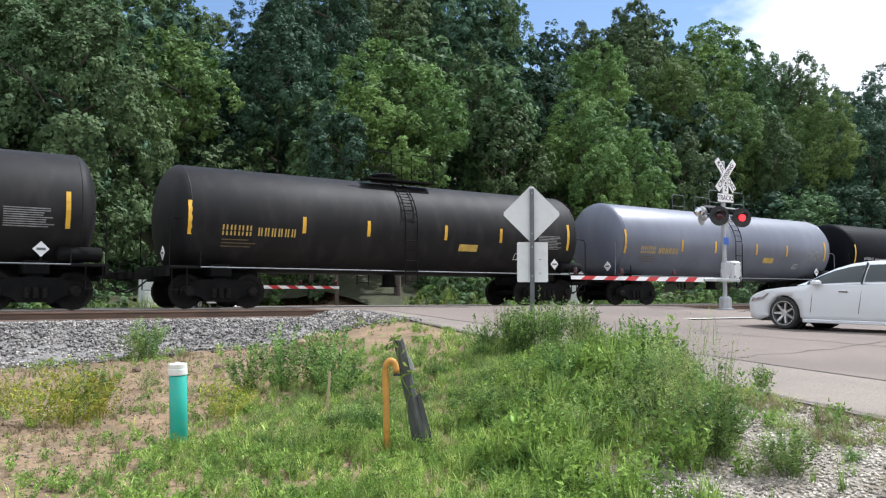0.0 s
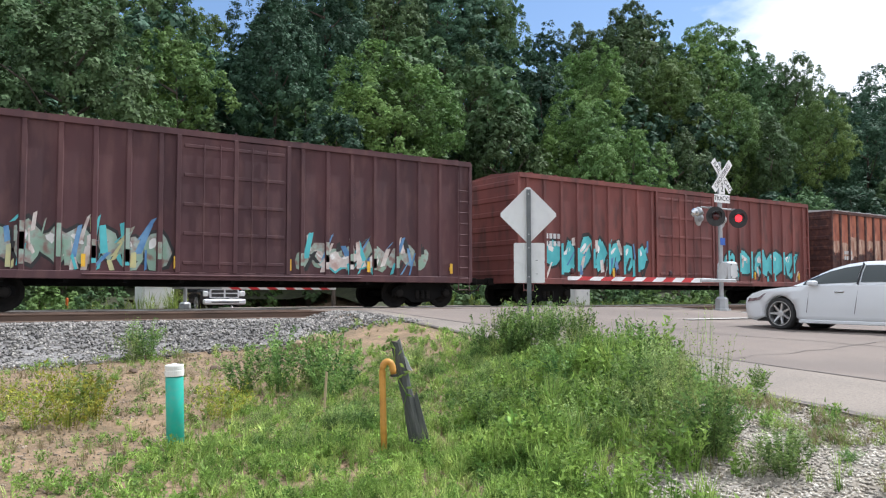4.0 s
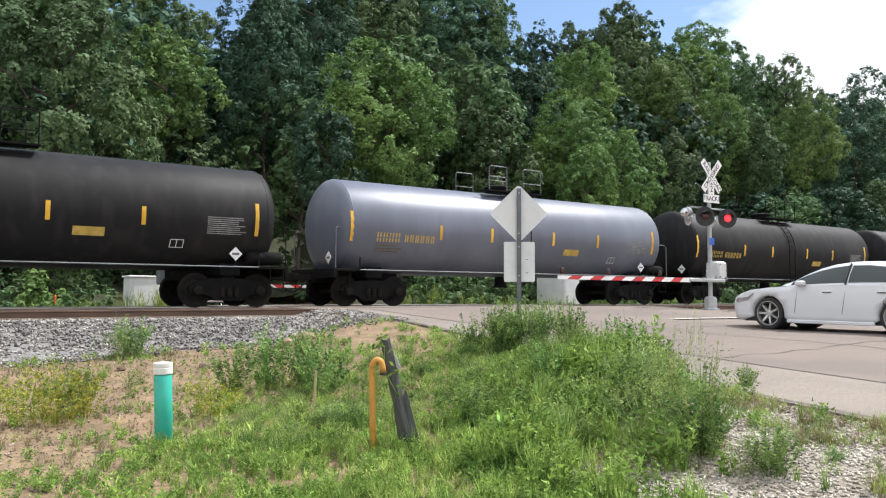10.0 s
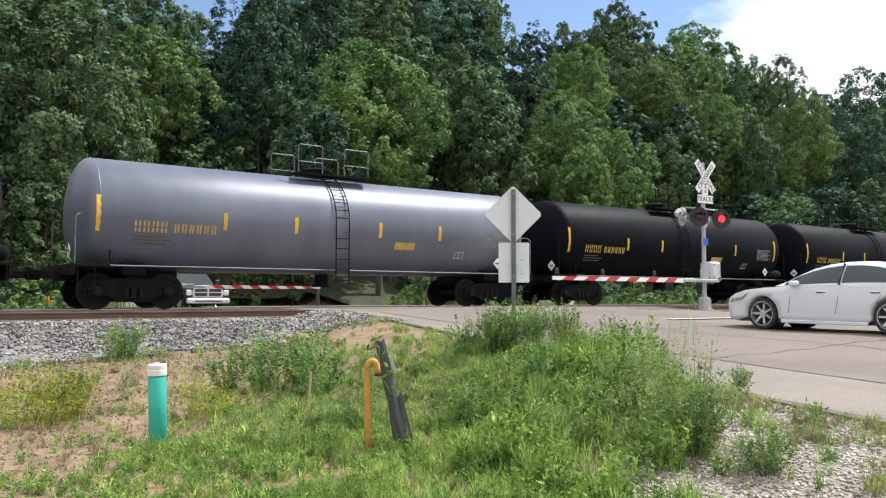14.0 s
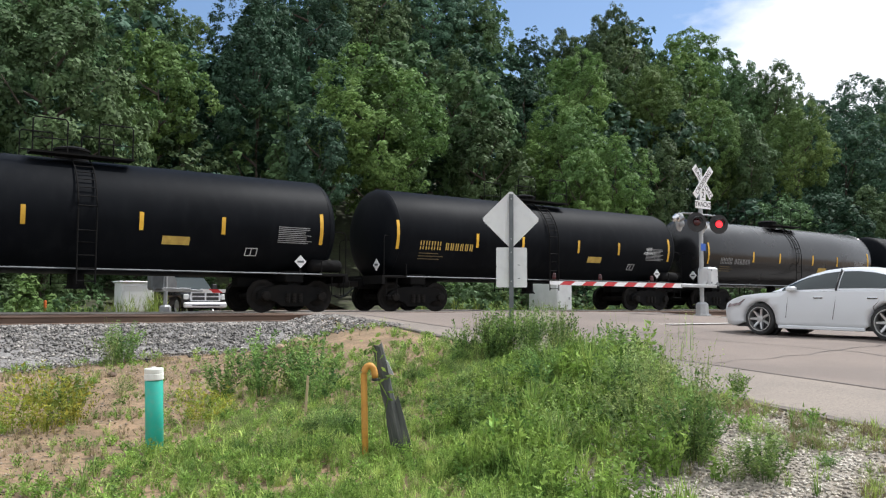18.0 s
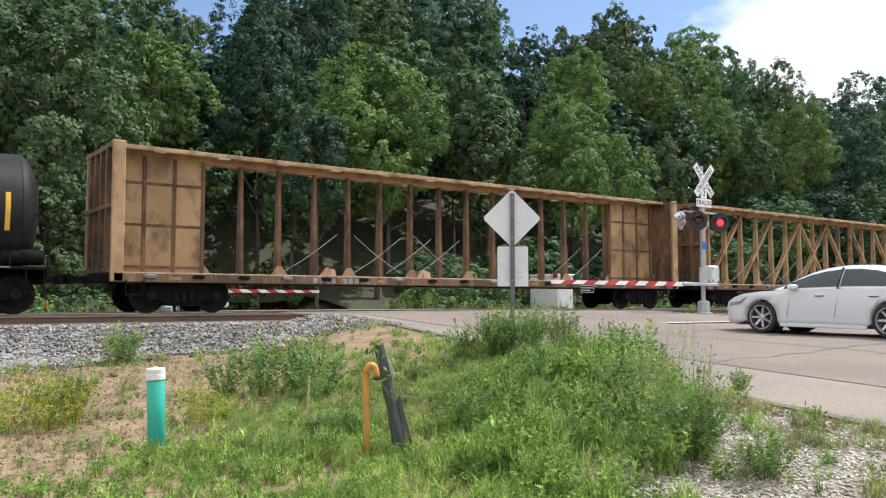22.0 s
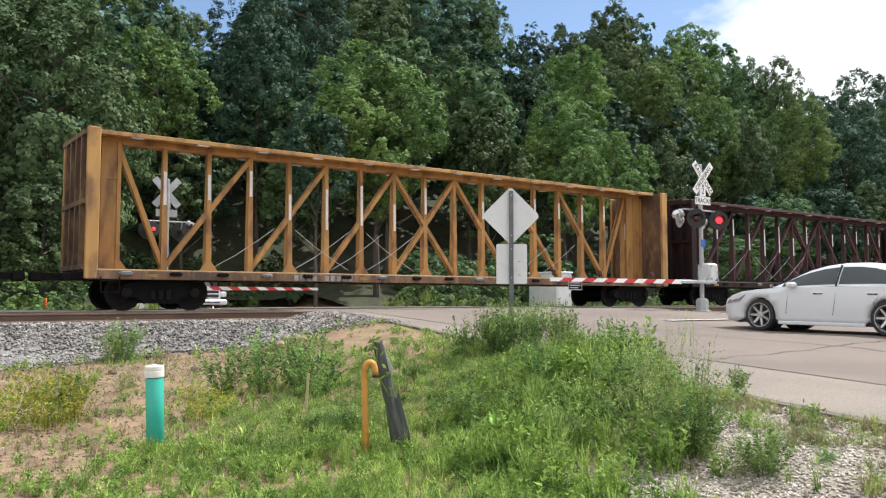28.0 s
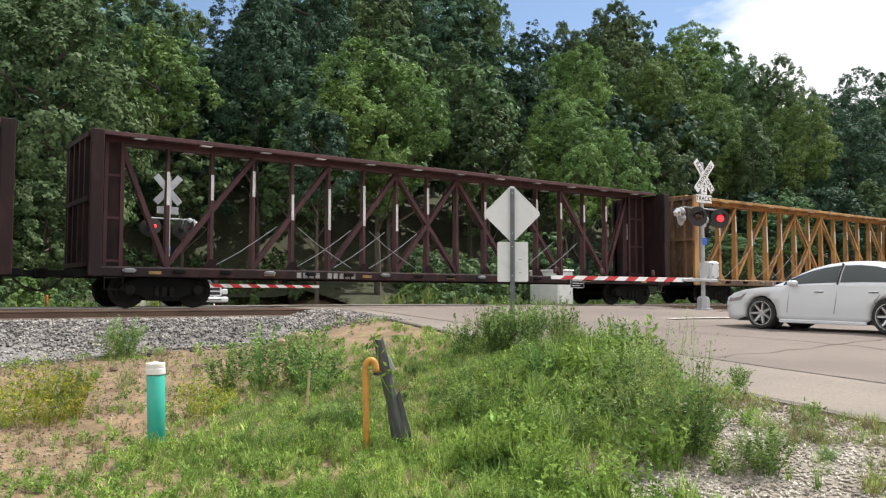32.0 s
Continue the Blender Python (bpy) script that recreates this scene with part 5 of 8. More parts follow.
def beam_car(paint, post_w, seed, panel=1.3, strip=True, cross=True, dull=None, ends=None, chord=None, top=4.46, roof=4.5, straps=False):
    """A centre-beam flat car: bulkheads, deck, and a truss along the middle."""
    rnd = random.Random(seed)
    car = thing("centre_beam_car", "railway centre-beam flat car", "flat car", "freight train")
    half, length = 11.15, 24.1
    deck, w = 1.05, 1.40
    dull, ends, bulk_top = dull or paint, ends or paint, top
    bm = bmesh.new()
    box(bm, -half, half, -w, w, deck - 0.06, deck, c=0.01)
    part("deck", bm, paint, car)
    for q in (-1, 1):
        bm = bmesh.new()
        box(bm, -half, half, *sorted((q * (w - 0.1), q * (w + 0.02))), deck - 0.26, deck - 0.02, c=0.015)
        part("side_sill", bm, ends, car)
        # winches along the sill
        for k in range(17):
            x = -half + 0.9 + k * (2 * half - 1.8) / 16
            bm = bmesh.new()
            box(bm, x - 0.14, x + 0.14, *sorted((q * (w + 0.02), q * (w + 0.1))), deck - 0.16, deck - 0.05, c=0.02)
            tube(bm, [(x - 0.17, q * (w + 0.06), deck - 0.105), (x + 0.17, q * (w + 0.06), deck - 0.105)], 0.03, 6)
            part("winch", bm, M["black_steel"] if k % 3 else M["post_grey"], car)
    bm = bmesh.new()
    plate(bm, [(-half + 0.3, deck - 0.06), (half - 0.3, deck - 0.06), (half - 0.3, 0.76), (half - 3.2, 0.76), (half - 3.6, 0.82), (-half + 3.6, 0.82), (-half + 3.2, 0.76), (-half + 0.3, 0.76)], -0.3, 0.3)
    part("centre_sill", bm, M["black_steel"], car)
    for k in range(13):
        bm = bmesh.new()
        x = -half + 1.2 + k * (2 * half - 2.4) / 12
        box(bm, x - 0.05, x + 0.05, -w + 0.1, w - 0.1, deck - 0.24, deck - 0.06)
        part("cross_bearer", bm, M["black_steel"], car)
    # top chord: a box over the posts under a wide cap plate with turned-down lips
    bm = bmesh.new()
    box(bm, -half + 0.2, half - 0.2, -0.2, 0.2, roof - 0.18, roof - 0.04, c=0.02)
    beam_box = part("top_chord", bm, chord or paint, car)
    bm = bmesh.new()
    box(bm, -half + 0.1, half - 0.1, -0.82, 0.82, roof - 0.04, roof, c=0.008)
    part("chord_cap", bm, chord or paint, beam_box)
    for q in (-1, 1):
        bm = bmesh.new()
        box(bm, -half + 0.1, half - 0.1, *sorted((q * 0.80, q * 0.84)), roof - 0.10, roof + 0.012, c=0.008)
        part("chord_lip", bm, chord or paint, beam_box)
        for k in range(12):
            bm = bmesh.new()
            x = -half + 1.3 + k * (2 * half - 2.6) / 11
            box(bm, x - 0.16, x + 0.16, *sorted((q * 0.66, q * 0.82)), roof - 0.125, roof - 0.102)
            part("lip_plate", bm, M["wear_strip"] if k % 2 else M["galv"], beam_box, "pale worn plate under the lip")
    top = roof - 0.02
    # posts, wear strips, diagonals
    bays = 16 if panel < 2 else 14
    edge = half - panel
    xs = [-edge + 2 * edge * k / bays for k in range(bays + 1)]
    for i, x in enumerate(xs):
        bm = bmesh.new()
        hexa(bm, [(x + a, b, z) for z, d, u in ((deck, 0.13, 1.25), (top - 0.15, 0.08, 0.85)) for a, b in ((-post_w * u, -d), (post_w * u, -d), (post_w * u, d), (-post_w * u, d))])
        p = part("post", bm, dull, car)
        if strip and rnd.random() < 0.8:
            bm = bmesh.new()
            hi = top - 0.55 - 0.9 * rnd.random() ** 2
            lo = hi - (1.2 if i < 9 else 0.7) * rnd.uniform(0.6, 1.1)
            f = lambda z: 0.13 - 0.05 * (z - deck) / (top - 0.15 - deck)
            hexa(bm, [(x + a, -f(z) - 0.004 + b, z) for z in (lo, hi) for a, b in ((-0.042, -0.012), (0.042, -0.012), (0.042, 0), (-0.042, 0))])
            part("wear_strip", bm, M["wear_strip"], p, "pale worn strip")
    mid = bays // 2

    def diagonal(a, b, za, zb):
        for q in (-1, 1):
            bm = bmesh.new()
            beam(bm, (a, q * 0.07, za), (b, q * 0.07, zb), 0.05, 0.13)
            part("diagonal", bm, dull, car)
    lo, hi = deck + 0.08, top - 0.2
    if cross:
        diagonal(xs[0], xs[1], hi, lo)
        diagonal(xs[-1], xs[-2], hi, lo)
    for k in range(1, mid, 2) if cross else ():
        diagonal(xs[k], xs[min(k + 2, mid + 1)], lo, hi)
        diagonal(xs[bays - k], xs[max(bays - k - 2, mid - 1)], lo, hi)
    for k in range(0, bays + 1, 2):
        bm = bmesh.new()
        plate(bm, [(xs[k] - 0.3, deck), (xs[k] + 0.3, deck), (xs[k] + 0.08, deck + 0.3), (xs[k] - 0.08, deck + 0.3)][::-1], -0.145, -0.12)
        part("gusset", bm, paint, car)
    # tie cables: crossed between the posts, or hanging slack from them
    for k, back in () if straps else ((2, 0), (4, 0), (4, 1), (5, 0), (6, 1), (6, 0), (11, 0), (12, 0)):
        bm = bmesh.new()
        a, b = Vector((xs[k] + 0.1, -0.25, deck + 0.15)), Vector((xs[k + 1] + 0.7, -0.25, deck + 1.35))
        if back:
            a.z, b.z = b.z, a.z
        tube(bm, [a, a.lerp(b, 0.35) + Vector((0, 0, -0.06)), a.lerp(b, 0.7) + Vector((0, 0, -0.04)), b], 0.012, 5)
        part("tie_cable", bm, M["galv"], car)
    for k in () if cross else (3, 6, 11):
        bm = bmesh.new()
        plate(bm, [(xs[k] - 0.05, deck + 0.02), (xs[k] + 0.55, deck + 0.02), (xs[k] + 0.5, deck + 0.22), (xs[k] + 0.2, deck + 0.3)][::-1], -0.5, -0.47)
        part("torn_flap", bm, M["pale_primer"], car, "pale bent sheet flap on the deck")
    for i, x in enumerate(xs) if straps else ():
        bm = bmesh.new()
        h = deck + rnd.uniform(1.0, 1.7)
        tube(bm, [(x, -0.22, h), (x + 0.1, -0.3, h - 0.35), (x + 0.22, -0.4, deck + 0.45), (x + 0.5, -0.6, deck + 0.14), (x + 0.8, -0.9, deck + 0.03)], 0.012, 5)
        part("tie_cable", bm, M["galv"], car)
    # centre web panels beside the bulkheads, bulkheads with ribs
    for s in (-1, 1):
        bm = bmesh.new()
        box(bm, *sorted((s * edge, s * (half - 0.1))), -0.19, 0.19, deck, top - 0.15)
        part("web_panel", bm, paint, car)
        bm = bmesh.new()
        for k in range(3):
            zz = deck + 0.15 + k * 1.15
            box(bm, *sorted((s * edge, s * (half - 0.12))), -0.215, -0.19, zz, zz + 0.07)
        for k in range(3 if panel < 2 else 4):
            x = s * (edge + (half - edge) * k / (2.4 if panel < 2 else 3.3))
            box(bm, x - 0.05, x + 0.05, -0.225, -0.19, deck, top - 0.15)
        part("panel_rib", bm, dull, car)
        bm = bmesh.new()
        box(bm, *sorted((s * (half - 0.1), s * (half - 0.02))), -w, w, deck - 0.05, bulk_top + 0.02)
        bulk = part("bulkhead", bm, ends, car)
        for q in (-1, 1):
            bm = bmesh.new()
            box(bm, *sorted((s * (half - 0.24), s * (half + 0.08))), *sorted((q * (w - 0.1), q * (w + 0.02))), deck - 0.25, bulk_top + 0.03, c=0.02)
            part("bulkhead_post", bm, paint, bulk)
        for k in range(4):
            bm = bmesh.new()
            y = -0.9 + 0.6 * k
            box(bm, *sorted((s * (half - 0.02), s * (half + 0.12))), y - 0.06, y + 0.06, deck - 0.05, bulk_top)
            part("bulkhead_rib", bm, ends, bulk)
        for zz in (deck + 0.05, deck + 1.7, bulk_top - 0.1):
            bm = bmesh.new()
            box(bm, *sorted((s * (half - 0.02), s * (half + 0.13))), -w + 0.1, w - 0.1, zz - 0.06, zz + 0.06)
            part("bulkhead_rib", bm, ends, bulk)
        bm = bmesh.new()
        box(bm, *sorted((s * half, s * (half + 0.35))), -1.2, 1.2, 0.78, deck - 0.08, c=0.02)
        part("end_sill", bm, M["black_steel"], car)
        bm = bmesh.new()
        for x in (half - 0.75, half - 0.3):
            tube(bm, [(s * x, -w - 0.05, deck - 0.2), (s * x, -w - 0.05, 0.45)], 0.016, 5)
        for zz in (0.46, 0.75):
            tube(bm, [(s * (half - 0.75), -w - 0.05, zz), (s * (half - 0.3), -w - 0.05, zz)], 0.014, 5)
        part("sill_step", bm, M["black_steel"], car)
        coupler(car, s * (half + 0.28), s)
        truck_parts(car, s * (half - 1.9))
    bm = bmesh.new()
    box(bm, 5.5, 6.2, -w - 0.03, -w - 0.021, 0.62, 0.98)
    notice = part("stencil_plate", bm, M["black_steel"], car, "black plate of small white print")
    for x0, x1, z0, z1 in ((5.5, 6.2, 0.96, 0.98), (5.5, 6.2, 0.62, 0.64), (5.5, 5.52, 0.64, 0.96), (6.18, 6.2, 0.64, 0.96), (5.58, 6.12, 0.87, 0.90), (5.58, 6.12, 0.78, 0.81), (5.58, 6.0, 0.69, 0.72)):
        bm = bmesh.new()
        box(bm, x0, x1, -w - 0.036, -w - 0.031, z0, z1)
        part("marking_bar", bm, M["letter_white"], notice)
    for k in range(9):
        bm = bmesh.new()
        x = -half + 5.6 + 0.2 * k + (0.2 if k > 3 else 0)
        box(bm, x, x + 0.14, -w - 0.026, -w - 0.021, deck - 0.23, deck - 0.07)
        part("marking_bar", bm, M["letter_grey"], car)
    for k in range(7):
        bm = bmesh.new()
        x = -half + 1.4 + k * 3.2
        box(bm, x, x + 0.32, -w - 0.025, -w - 0.021, deck - 0.19, deck - 0.11)
        part("reflective_plate", bm, M["stripe_old"], car)
    return car


# couplings along the train, in metres at half time, and the car behind each
COUPLINGS = [-301.6, -285.11, -268.4, -251.9, -236.1, -218.9, -200.7, -180.9, -163.3, -147.7, -131.1, -114.8, -98.3, -81.5, -65.3, -48.6, -32.5, -16.2, -0.1, 16.3, 33.2, 49.2, 65.0,
             81.4, 97.2, 113.5, 137.6, 161.6, 185.8, 203.5, 221.6, 245.8, 269.7, 293.9, 318.0, 342.1]
CARS = ["tank brown", "tank brown", "tank white", "tank black", "tank black", "box maroon", "box redbrown", "box rust", "tank grey", "tank white", "tank black", "tank brown",
        "tank white", "tank brown", "tank brown", "tank brown", "tank white", "tank black", "tank black", "tank white", "tank black", "tank black", "tank gloss",
        "tank black", "tank brown", "beam old", "beam tan", "beam wine", "tank black", "tank black", "beam yellow", "beam maroon", "beam maroon", "beam maroon", "beam yellow"]
PAINT_LABELS = {"tank brown": "dusty brownish-black railway tank car with yellow stripes", "tank black": "satin black railway tank car with yellow reflective stripes",
                "tank white": "pale grey railway tank car with yellow stripes", "tank grey": "dark blue-grey railway tank car with yellow stripes",
                "tank gloss": "glossy black railway tank car with yellow stripes", "box maroon": "maroon ribbed box car with pale green graffiti",
                "box redbrown": "red-brown ribbed box car with large teal graffiti", "box rust": "rusty orange box car with faded graffiti patches",
                "beam old": "weathered tan centre-beam flat car with wide panelled ends", "beam tan": "weathered tan centre-beam flat car, empty", "beam maroon": "dark maroon centre-beam flat car, empty with pale strips",
                "beam wine": "dark wine-red centre-beam flat car, empty with hanging straps",
                "beam yellow": "ochre yellow centre-beam flat car, empty"}


def build_train():
    wheel = wheel_meshes()
    stripes = (-0.854, -0.452, -0.193, 0.154, 0.43, 0.807)
    protos = {}
    train = []
    for i, kind in enumerate(CARS):
        gap = COUPLINGS[i + 1] - COUPLINGS[i]
        form, paint = kind.split()
        if form == "tank":
            size = min((15.9, 16.4, 17.2), key=lambda v: abs(v - gap))
            key = (form, size)
            make = lambda: tank_car(size, 10, stripes, 3)
        else:
            key = (form, paint)
            if kind == "box maroon":
                make = lambda: box_car(18.2, 4.75, M["maroon"], M["maroon"], 20, 1, 3.0, None, (("graffiti", -6.6, -1.8, 1.05, 2.15, M["graf_green"], 8, "pale green spray-painted lettering", M["black_paint"]), ("graffiti", -4.4, -2.6, 1.1, 1.8, M["graf_teal"], 4, "teal spray-painted lettering"), ("graffiti", -6.3, -5.0, 1.2, 1.9, M["graf_rose"], 3, "rose spray-painted lettering"), ("graffiti", -1.4, 1.4, 1.05, 1.6, M["graf_pale"], 5, "pale spray-painted lettering"), ("graffiti", 1.8, 6.4, 1.05, 1.95, M["graf_green"], 9, "pale green spray-painted lettering"), ("graffiti", 2.4, 4.6, 1.05, 1.7, M["graf_white"], 5, "white spray-painted lettering", M["graf_teal"])), None, None, True, ((-6.7, -1.9, 1.1, 2.3, ("graf_yellow", "graf_blue", "graf_green", "graf_white", "graf_teal"), 46), (2.2, 6.2, 1.05, 2.1, ("graf_white", "graf_blue", "black_paint", "graf_teal"), 34)))
            elif kind == "box redbrown":
                make = lambda: box_car(19.8, 4.62, M["redbrown"], M["redbrown"], 22, 2, 3.4, None, (("graffiti", -7.6, -2.2, 1.1, 2.5, M["graf_teal"], 7, "large teal spray-painted lettering", M["black_paint"]), ("graffiti", 2.4, 7.9, 1.1, 2.5, M["graf_teal"], 5, "large teal spray-painted lettering", M["black_paint"])), strokes=((-7.8, -2.2, 1.1, 2.4, ("graf_white", "graf_teal", "black_paint", "graf_blue"), 32), (2.4, 8.0, 1.0, 2.2, ("black_paint", "graf_white", "graf_teal", "black_paint"), 26)))
            elif kind == "box rust":
                make = lambda: box_car(17.6, 4.5, M["rust"], M["rust_dark"], 16, 3, 3.9, ((-0.29, 0.60),), (("graffiti", -5.6, -2.7, 1.0, 1.75, M["graf_pale"], 6, "faded pale spray-paint patches"), ("graffiti", -5.2, -3.2, 1.0, 1.9, M["graf_white"], 5, "white spray-painted lettering", M["graf_rose"]), ("graffiti", -6.9, -5.9, 1.0, 1.5, M["graf_rose"], 3, "rose spray-painted scrawl"), ("graffiti", 2.2, 5.4, 1.0, 1.85, M["graf_olive"], 9, "dull olive spray-painted lettering"), ("graffiti", 3.2, 5.6, 1.05, 1.6, M["black_paint"], 5, "black spray-painted scrawl")), M["rust_dark"], M["door_dark"], strokes=((-6.2, -2.8, 1.0, 2.0, ("graf_white", "graf_pale", "graf_rose", "graf_white"), 22), (2.2, 6.6, 1.05, 2.1, ("graf_scrawl", "graf_white", "graf_scrawl"), 34)), peeled=True, door_x=-0.28)
            else:
                # ends take a darker paint than the car, which puts the bulkheads' shade into colour
                make = lambda: beam_car(M[{"old": "tan", "wine": "maroon"}.get(paint, paint) + "_beam"], {"old": 0.055, "tan": 0.06, "yellow": 0.068, "maroon": 0.042, "wine": 0.06}[paint], 7, 2.7 if paint == "old" else 1.0, paint in ("yellow", "maroon"), paint != "old", M["tan_grime_shade"] if paint == "old" else M["maroon"] if paint in ("maroon", "wine") else None, M["maroon_beam"] if paint in ("maroon", "wine") else M["tan_grime_shade"], M["maroon"] if paint in ("maroon", "wine") else None, *{"old": (4.40, 4.44), "tan": (4.50, 4.54), "yellow": (4.61, 4.68), "maroon": (4.49, 4.60), "wine": (4.49, 4.58)}[paint], paint == "wine")
        if key in protos:
            car = copy_thing(protos[key], Matrix())
        else:
            car = protos[key] = make()
        tagged(car, PAINT_LABELS[kind])
        if form == "tank":
            for c in car.children:
                if c.name.startswith(("tank_shell", "weld_seam")):
                    c.material_slots[0].link = "OBJECT"
                    c.material_slots[0].material = M[paint + "_tank"]
                elif paint == "white" and c.name.startswith(("guard_rail", "grab_rail")):
                    c.material_slots[0].link = "OBJECT"
                    c.material_slots[0].material = M["post_grey"]
        if form == "tank":
            for c in car.children:
                if c.name.startswith("marking_bar"):
                    c.material_slots[0].link = "OBJECT"
                    c.material_slots[0].material = M[{3: "letter_white", 23: "letter_white", 22: "letter_grey"}.get(i, "letter_yellow")]
                elif c.name.startswith("reflective_stripe"):
                    c.material_slots[0].link = "OBJECT"
                    c.material_slots[0].material = M["stripe_orange" if i in (8, 15) else "stripe"]
        centre = (COUPLINGS[i] + COUPLINGS[i + 1]) / 2
        if i in (21, 24):
            for k, word in enumerate(("HOT", "ASPHALT")):
                letters(word, 0.12, M["letter_white" if i == 21 else "letter_yellow"], car, Matrix.Translation((key[1] / 2 - 2.75, -1.512, 2.42 - 0.17 * k)))
        if i == 10:
            for k in range(8):
                bm = bmesh.new()
                box(bm, 1.45 + 0.13 * k, 1.56 + 0.13 * k, -1.514, -1.506, 2.37 + 0.004 * k, 2.49)
                part("logo_bar", bm, M["letter_yellow" if k < 5 else "letter_white"], car, "yellow and white painted name strip")
        if i == 11:
            bm = bmesh.new()
            rows = [[bm.verts.new((x, -1.508 * math.sin(a), 2.5 + 1.508 * math.cos(a))) for x in (-1.5, -0.7)] for a in [radians(2 + 7 * k) for k in range(15)]]
            for a, b in zip(rows, rows[1:]):
                bm.faces.new((a[0], a[1], b[1], b[0]))
            part("bare_band", bm, M["bare_band"], car, "pale blue-white streaked band", smooth=True)
        half = {"tank": gap / 2 - 2.2, "box": (gap - 1.3) / 2 - 1.65, "beam": 9.25}[form]
        if form == "tank":
            half = key[1] / 2 - 2.2
        if form == "box":
            half = {"maroon": 18.2, "redbrown": 19.8, "rust": 17.6}[paint] / 2 - 1.05 - 1.65
        sets = [c for c in car.children if c.name.startswith("wheelset")]
        if not sets:
            sets = [share("wheelset", wheel, car, pose(s * half + d, 0, WHEEL_R)) for s in (-1, 1) for d in (-0.889, 0.889)]
        train.append((car, centre, sets))
    return train


def train_x(centre, t):
    return centre - SPEED * (t - 16.0)


# ---- crossing furniture ----
def blade_sign(parent, m, text, mat):
    """One crossbuck blade with its lettering on the -y face."""
    bm = bmesh.new()
    box(bm, -0.61, 0.61, -0.006, 0.006, -0.115, 0.115, m)
    b = part("blade", bm, mat, parent)
    for word, x in text:
        letters(word, 0.15, M["black_paint"], b, m @ Matrix.Translation((x, -0.009, 0)))
    return b


def crossing_signal(x, y, z, face, arm_len, label, lit):
    """A mast with crossbuck, lamps, bell, blue plate, gate mechanism and lowered arm; -y is its front."""
    sig = thing("crossing_signal", label, "crossing signal", "crossing signals", at=pose(x, y, z, 0, 0, face))
    bm = bmesh.new()
    lathe(bm, [(0.27, 0.0), (0.27, 0.05), (0.2, 0.06), (0.19, 0.36), (0.12, 0.42)], 8, Matrix.Rotation(radians(22.5), 4, "Z"))
    part("base_casting", bm, M["galv"], sig)
    bm = bmesh.new()
    lathe(bm, [(0.065, 0.38), (0.065, 4.55), (0.03, 4.57)], 14)
    part("mast", bm, M["galv"], sig, smooth=False)
    # crossbuck, turned a little
    turn = Matrix.Rotation(radians(-2 if lit else 0), 4, "Z")
    back = M["white_sign"] if lit else M["galv"]
    for ang, words in ((-48, (("RAIL", -0.33), ("ROAD", 0.33))), (48, (("CROSSING", 0.0),))):
        blade_sign(sig, turn @ Matrix.Translation((0, -0.10 - (0.014 if ang > 0 else 0), 4.12)) @ Matrix.Rotation(radians(-ang), 4, "Y"), words, back)
    bm = bmesh.new()
    box(bm, -0.13, 0.13, -0.10, -0.088, 3.56, 3.86, turn)
    p = part("track_count_plate", bm, back, sig)
    letters("2", 0.2, M["black_paint"], p, turn @ Matrix.Translation((0, -0.103, 3.72)))
    bm = bmesh.new()
    box(bm, -0.36, 0.36, -0.10, -0.088, 3.30, 3.55, turn)
    p = part("tracks_plate", bm, back, sig)
    letters("TRACKS", 0.15, M["black_paint"], p, turn @ Matrix.Translation((0, -0.103, 3.425)))
    # lamp arm, lamps with round backgrounds and hoods, front pair and back pair
    bm = bmesh.new()
    tube(bm, [(-0.85, 0.05, 3.13), (0.62, 0, 3.13)], 0.026, 8)
    for s in (-1, 1):
        tube(bm, [(s * 0.55, 0, 3.13), (s * 0.55, -0.12, 3.13), (s * 0.55, -0.2, 2.95)], 0.022, 6)
    part("lamp_arm", bm, M["galv"], sig)
    for lx, on in ((-0.55, lit == "a"), (0.55, lit == "b")):
        for s in (-1,):
            swing = Matrix.Translation((lx, -0.2, 0)) @ Matrix.Rotation(radians(-30 if lit else 0), 4, "Z") @ Matrix.Translation((-lx, 0, 0))
            bm = bmesh.new()
            lathe(bm, [(0.30, 0.0), (0.30, 0.015), (0.10, 0.02), (0.09, 0.16), (0.04, 0.2)], 24, swing @ Matrix.Translation((lx, s * 0.12, 2.83)) @ Matrix.Rotation(radians(90 if s > 0 else -90), 4, "X"))
            lamp = part("lamp", bm, M["black_paint"], sig, "black round crossing lamp")
            bm = bmesh.new()
            lathe(bm, [(0.115, 0.0), (0.10, 0.02), (0.06, 0.036), (0.01, 0.044)], 20, swing @ Matrix.Translation((lx, s * 0.137, 2.83)) @ Matrix.Rotation(radians(90 if s < 0 else -90), 4, "X"))
            part("lens", bm, M["red_lit"] if on else M["red_dim"], lamp, "glowing red lens" if on else "dark red lens")
            bm = bmesh.new()
            n = 14
            r0 = [bm.verts.new((lx + 0.17 * math.cos(a), s * 0.135, 2.83 + 0.17 * math.sin(a))) for a in [math.pi * (-0.1 + 1.2 * k / n) for k in range(n + 1)]]
            r1 = [bm.verts.new((lx + 0.18 * math.cos(a), s * (0.15 + 0.14 * max(0, math.sin(a))), 2.83 + 0.18 * math.sin(a) - 0.03 * max(0, math.sin(a)))) for a in [math.pi * (-0.1 + 1.2 * k / n) for k in range(n + 1)]]
            for k in range(n):
                bm.faces.new((r0[k], r0[k + 1], r1[k + 1], r1[k]))
            bm.transform(swing)
            part("hood", bm, M["black_paint"], lamp)
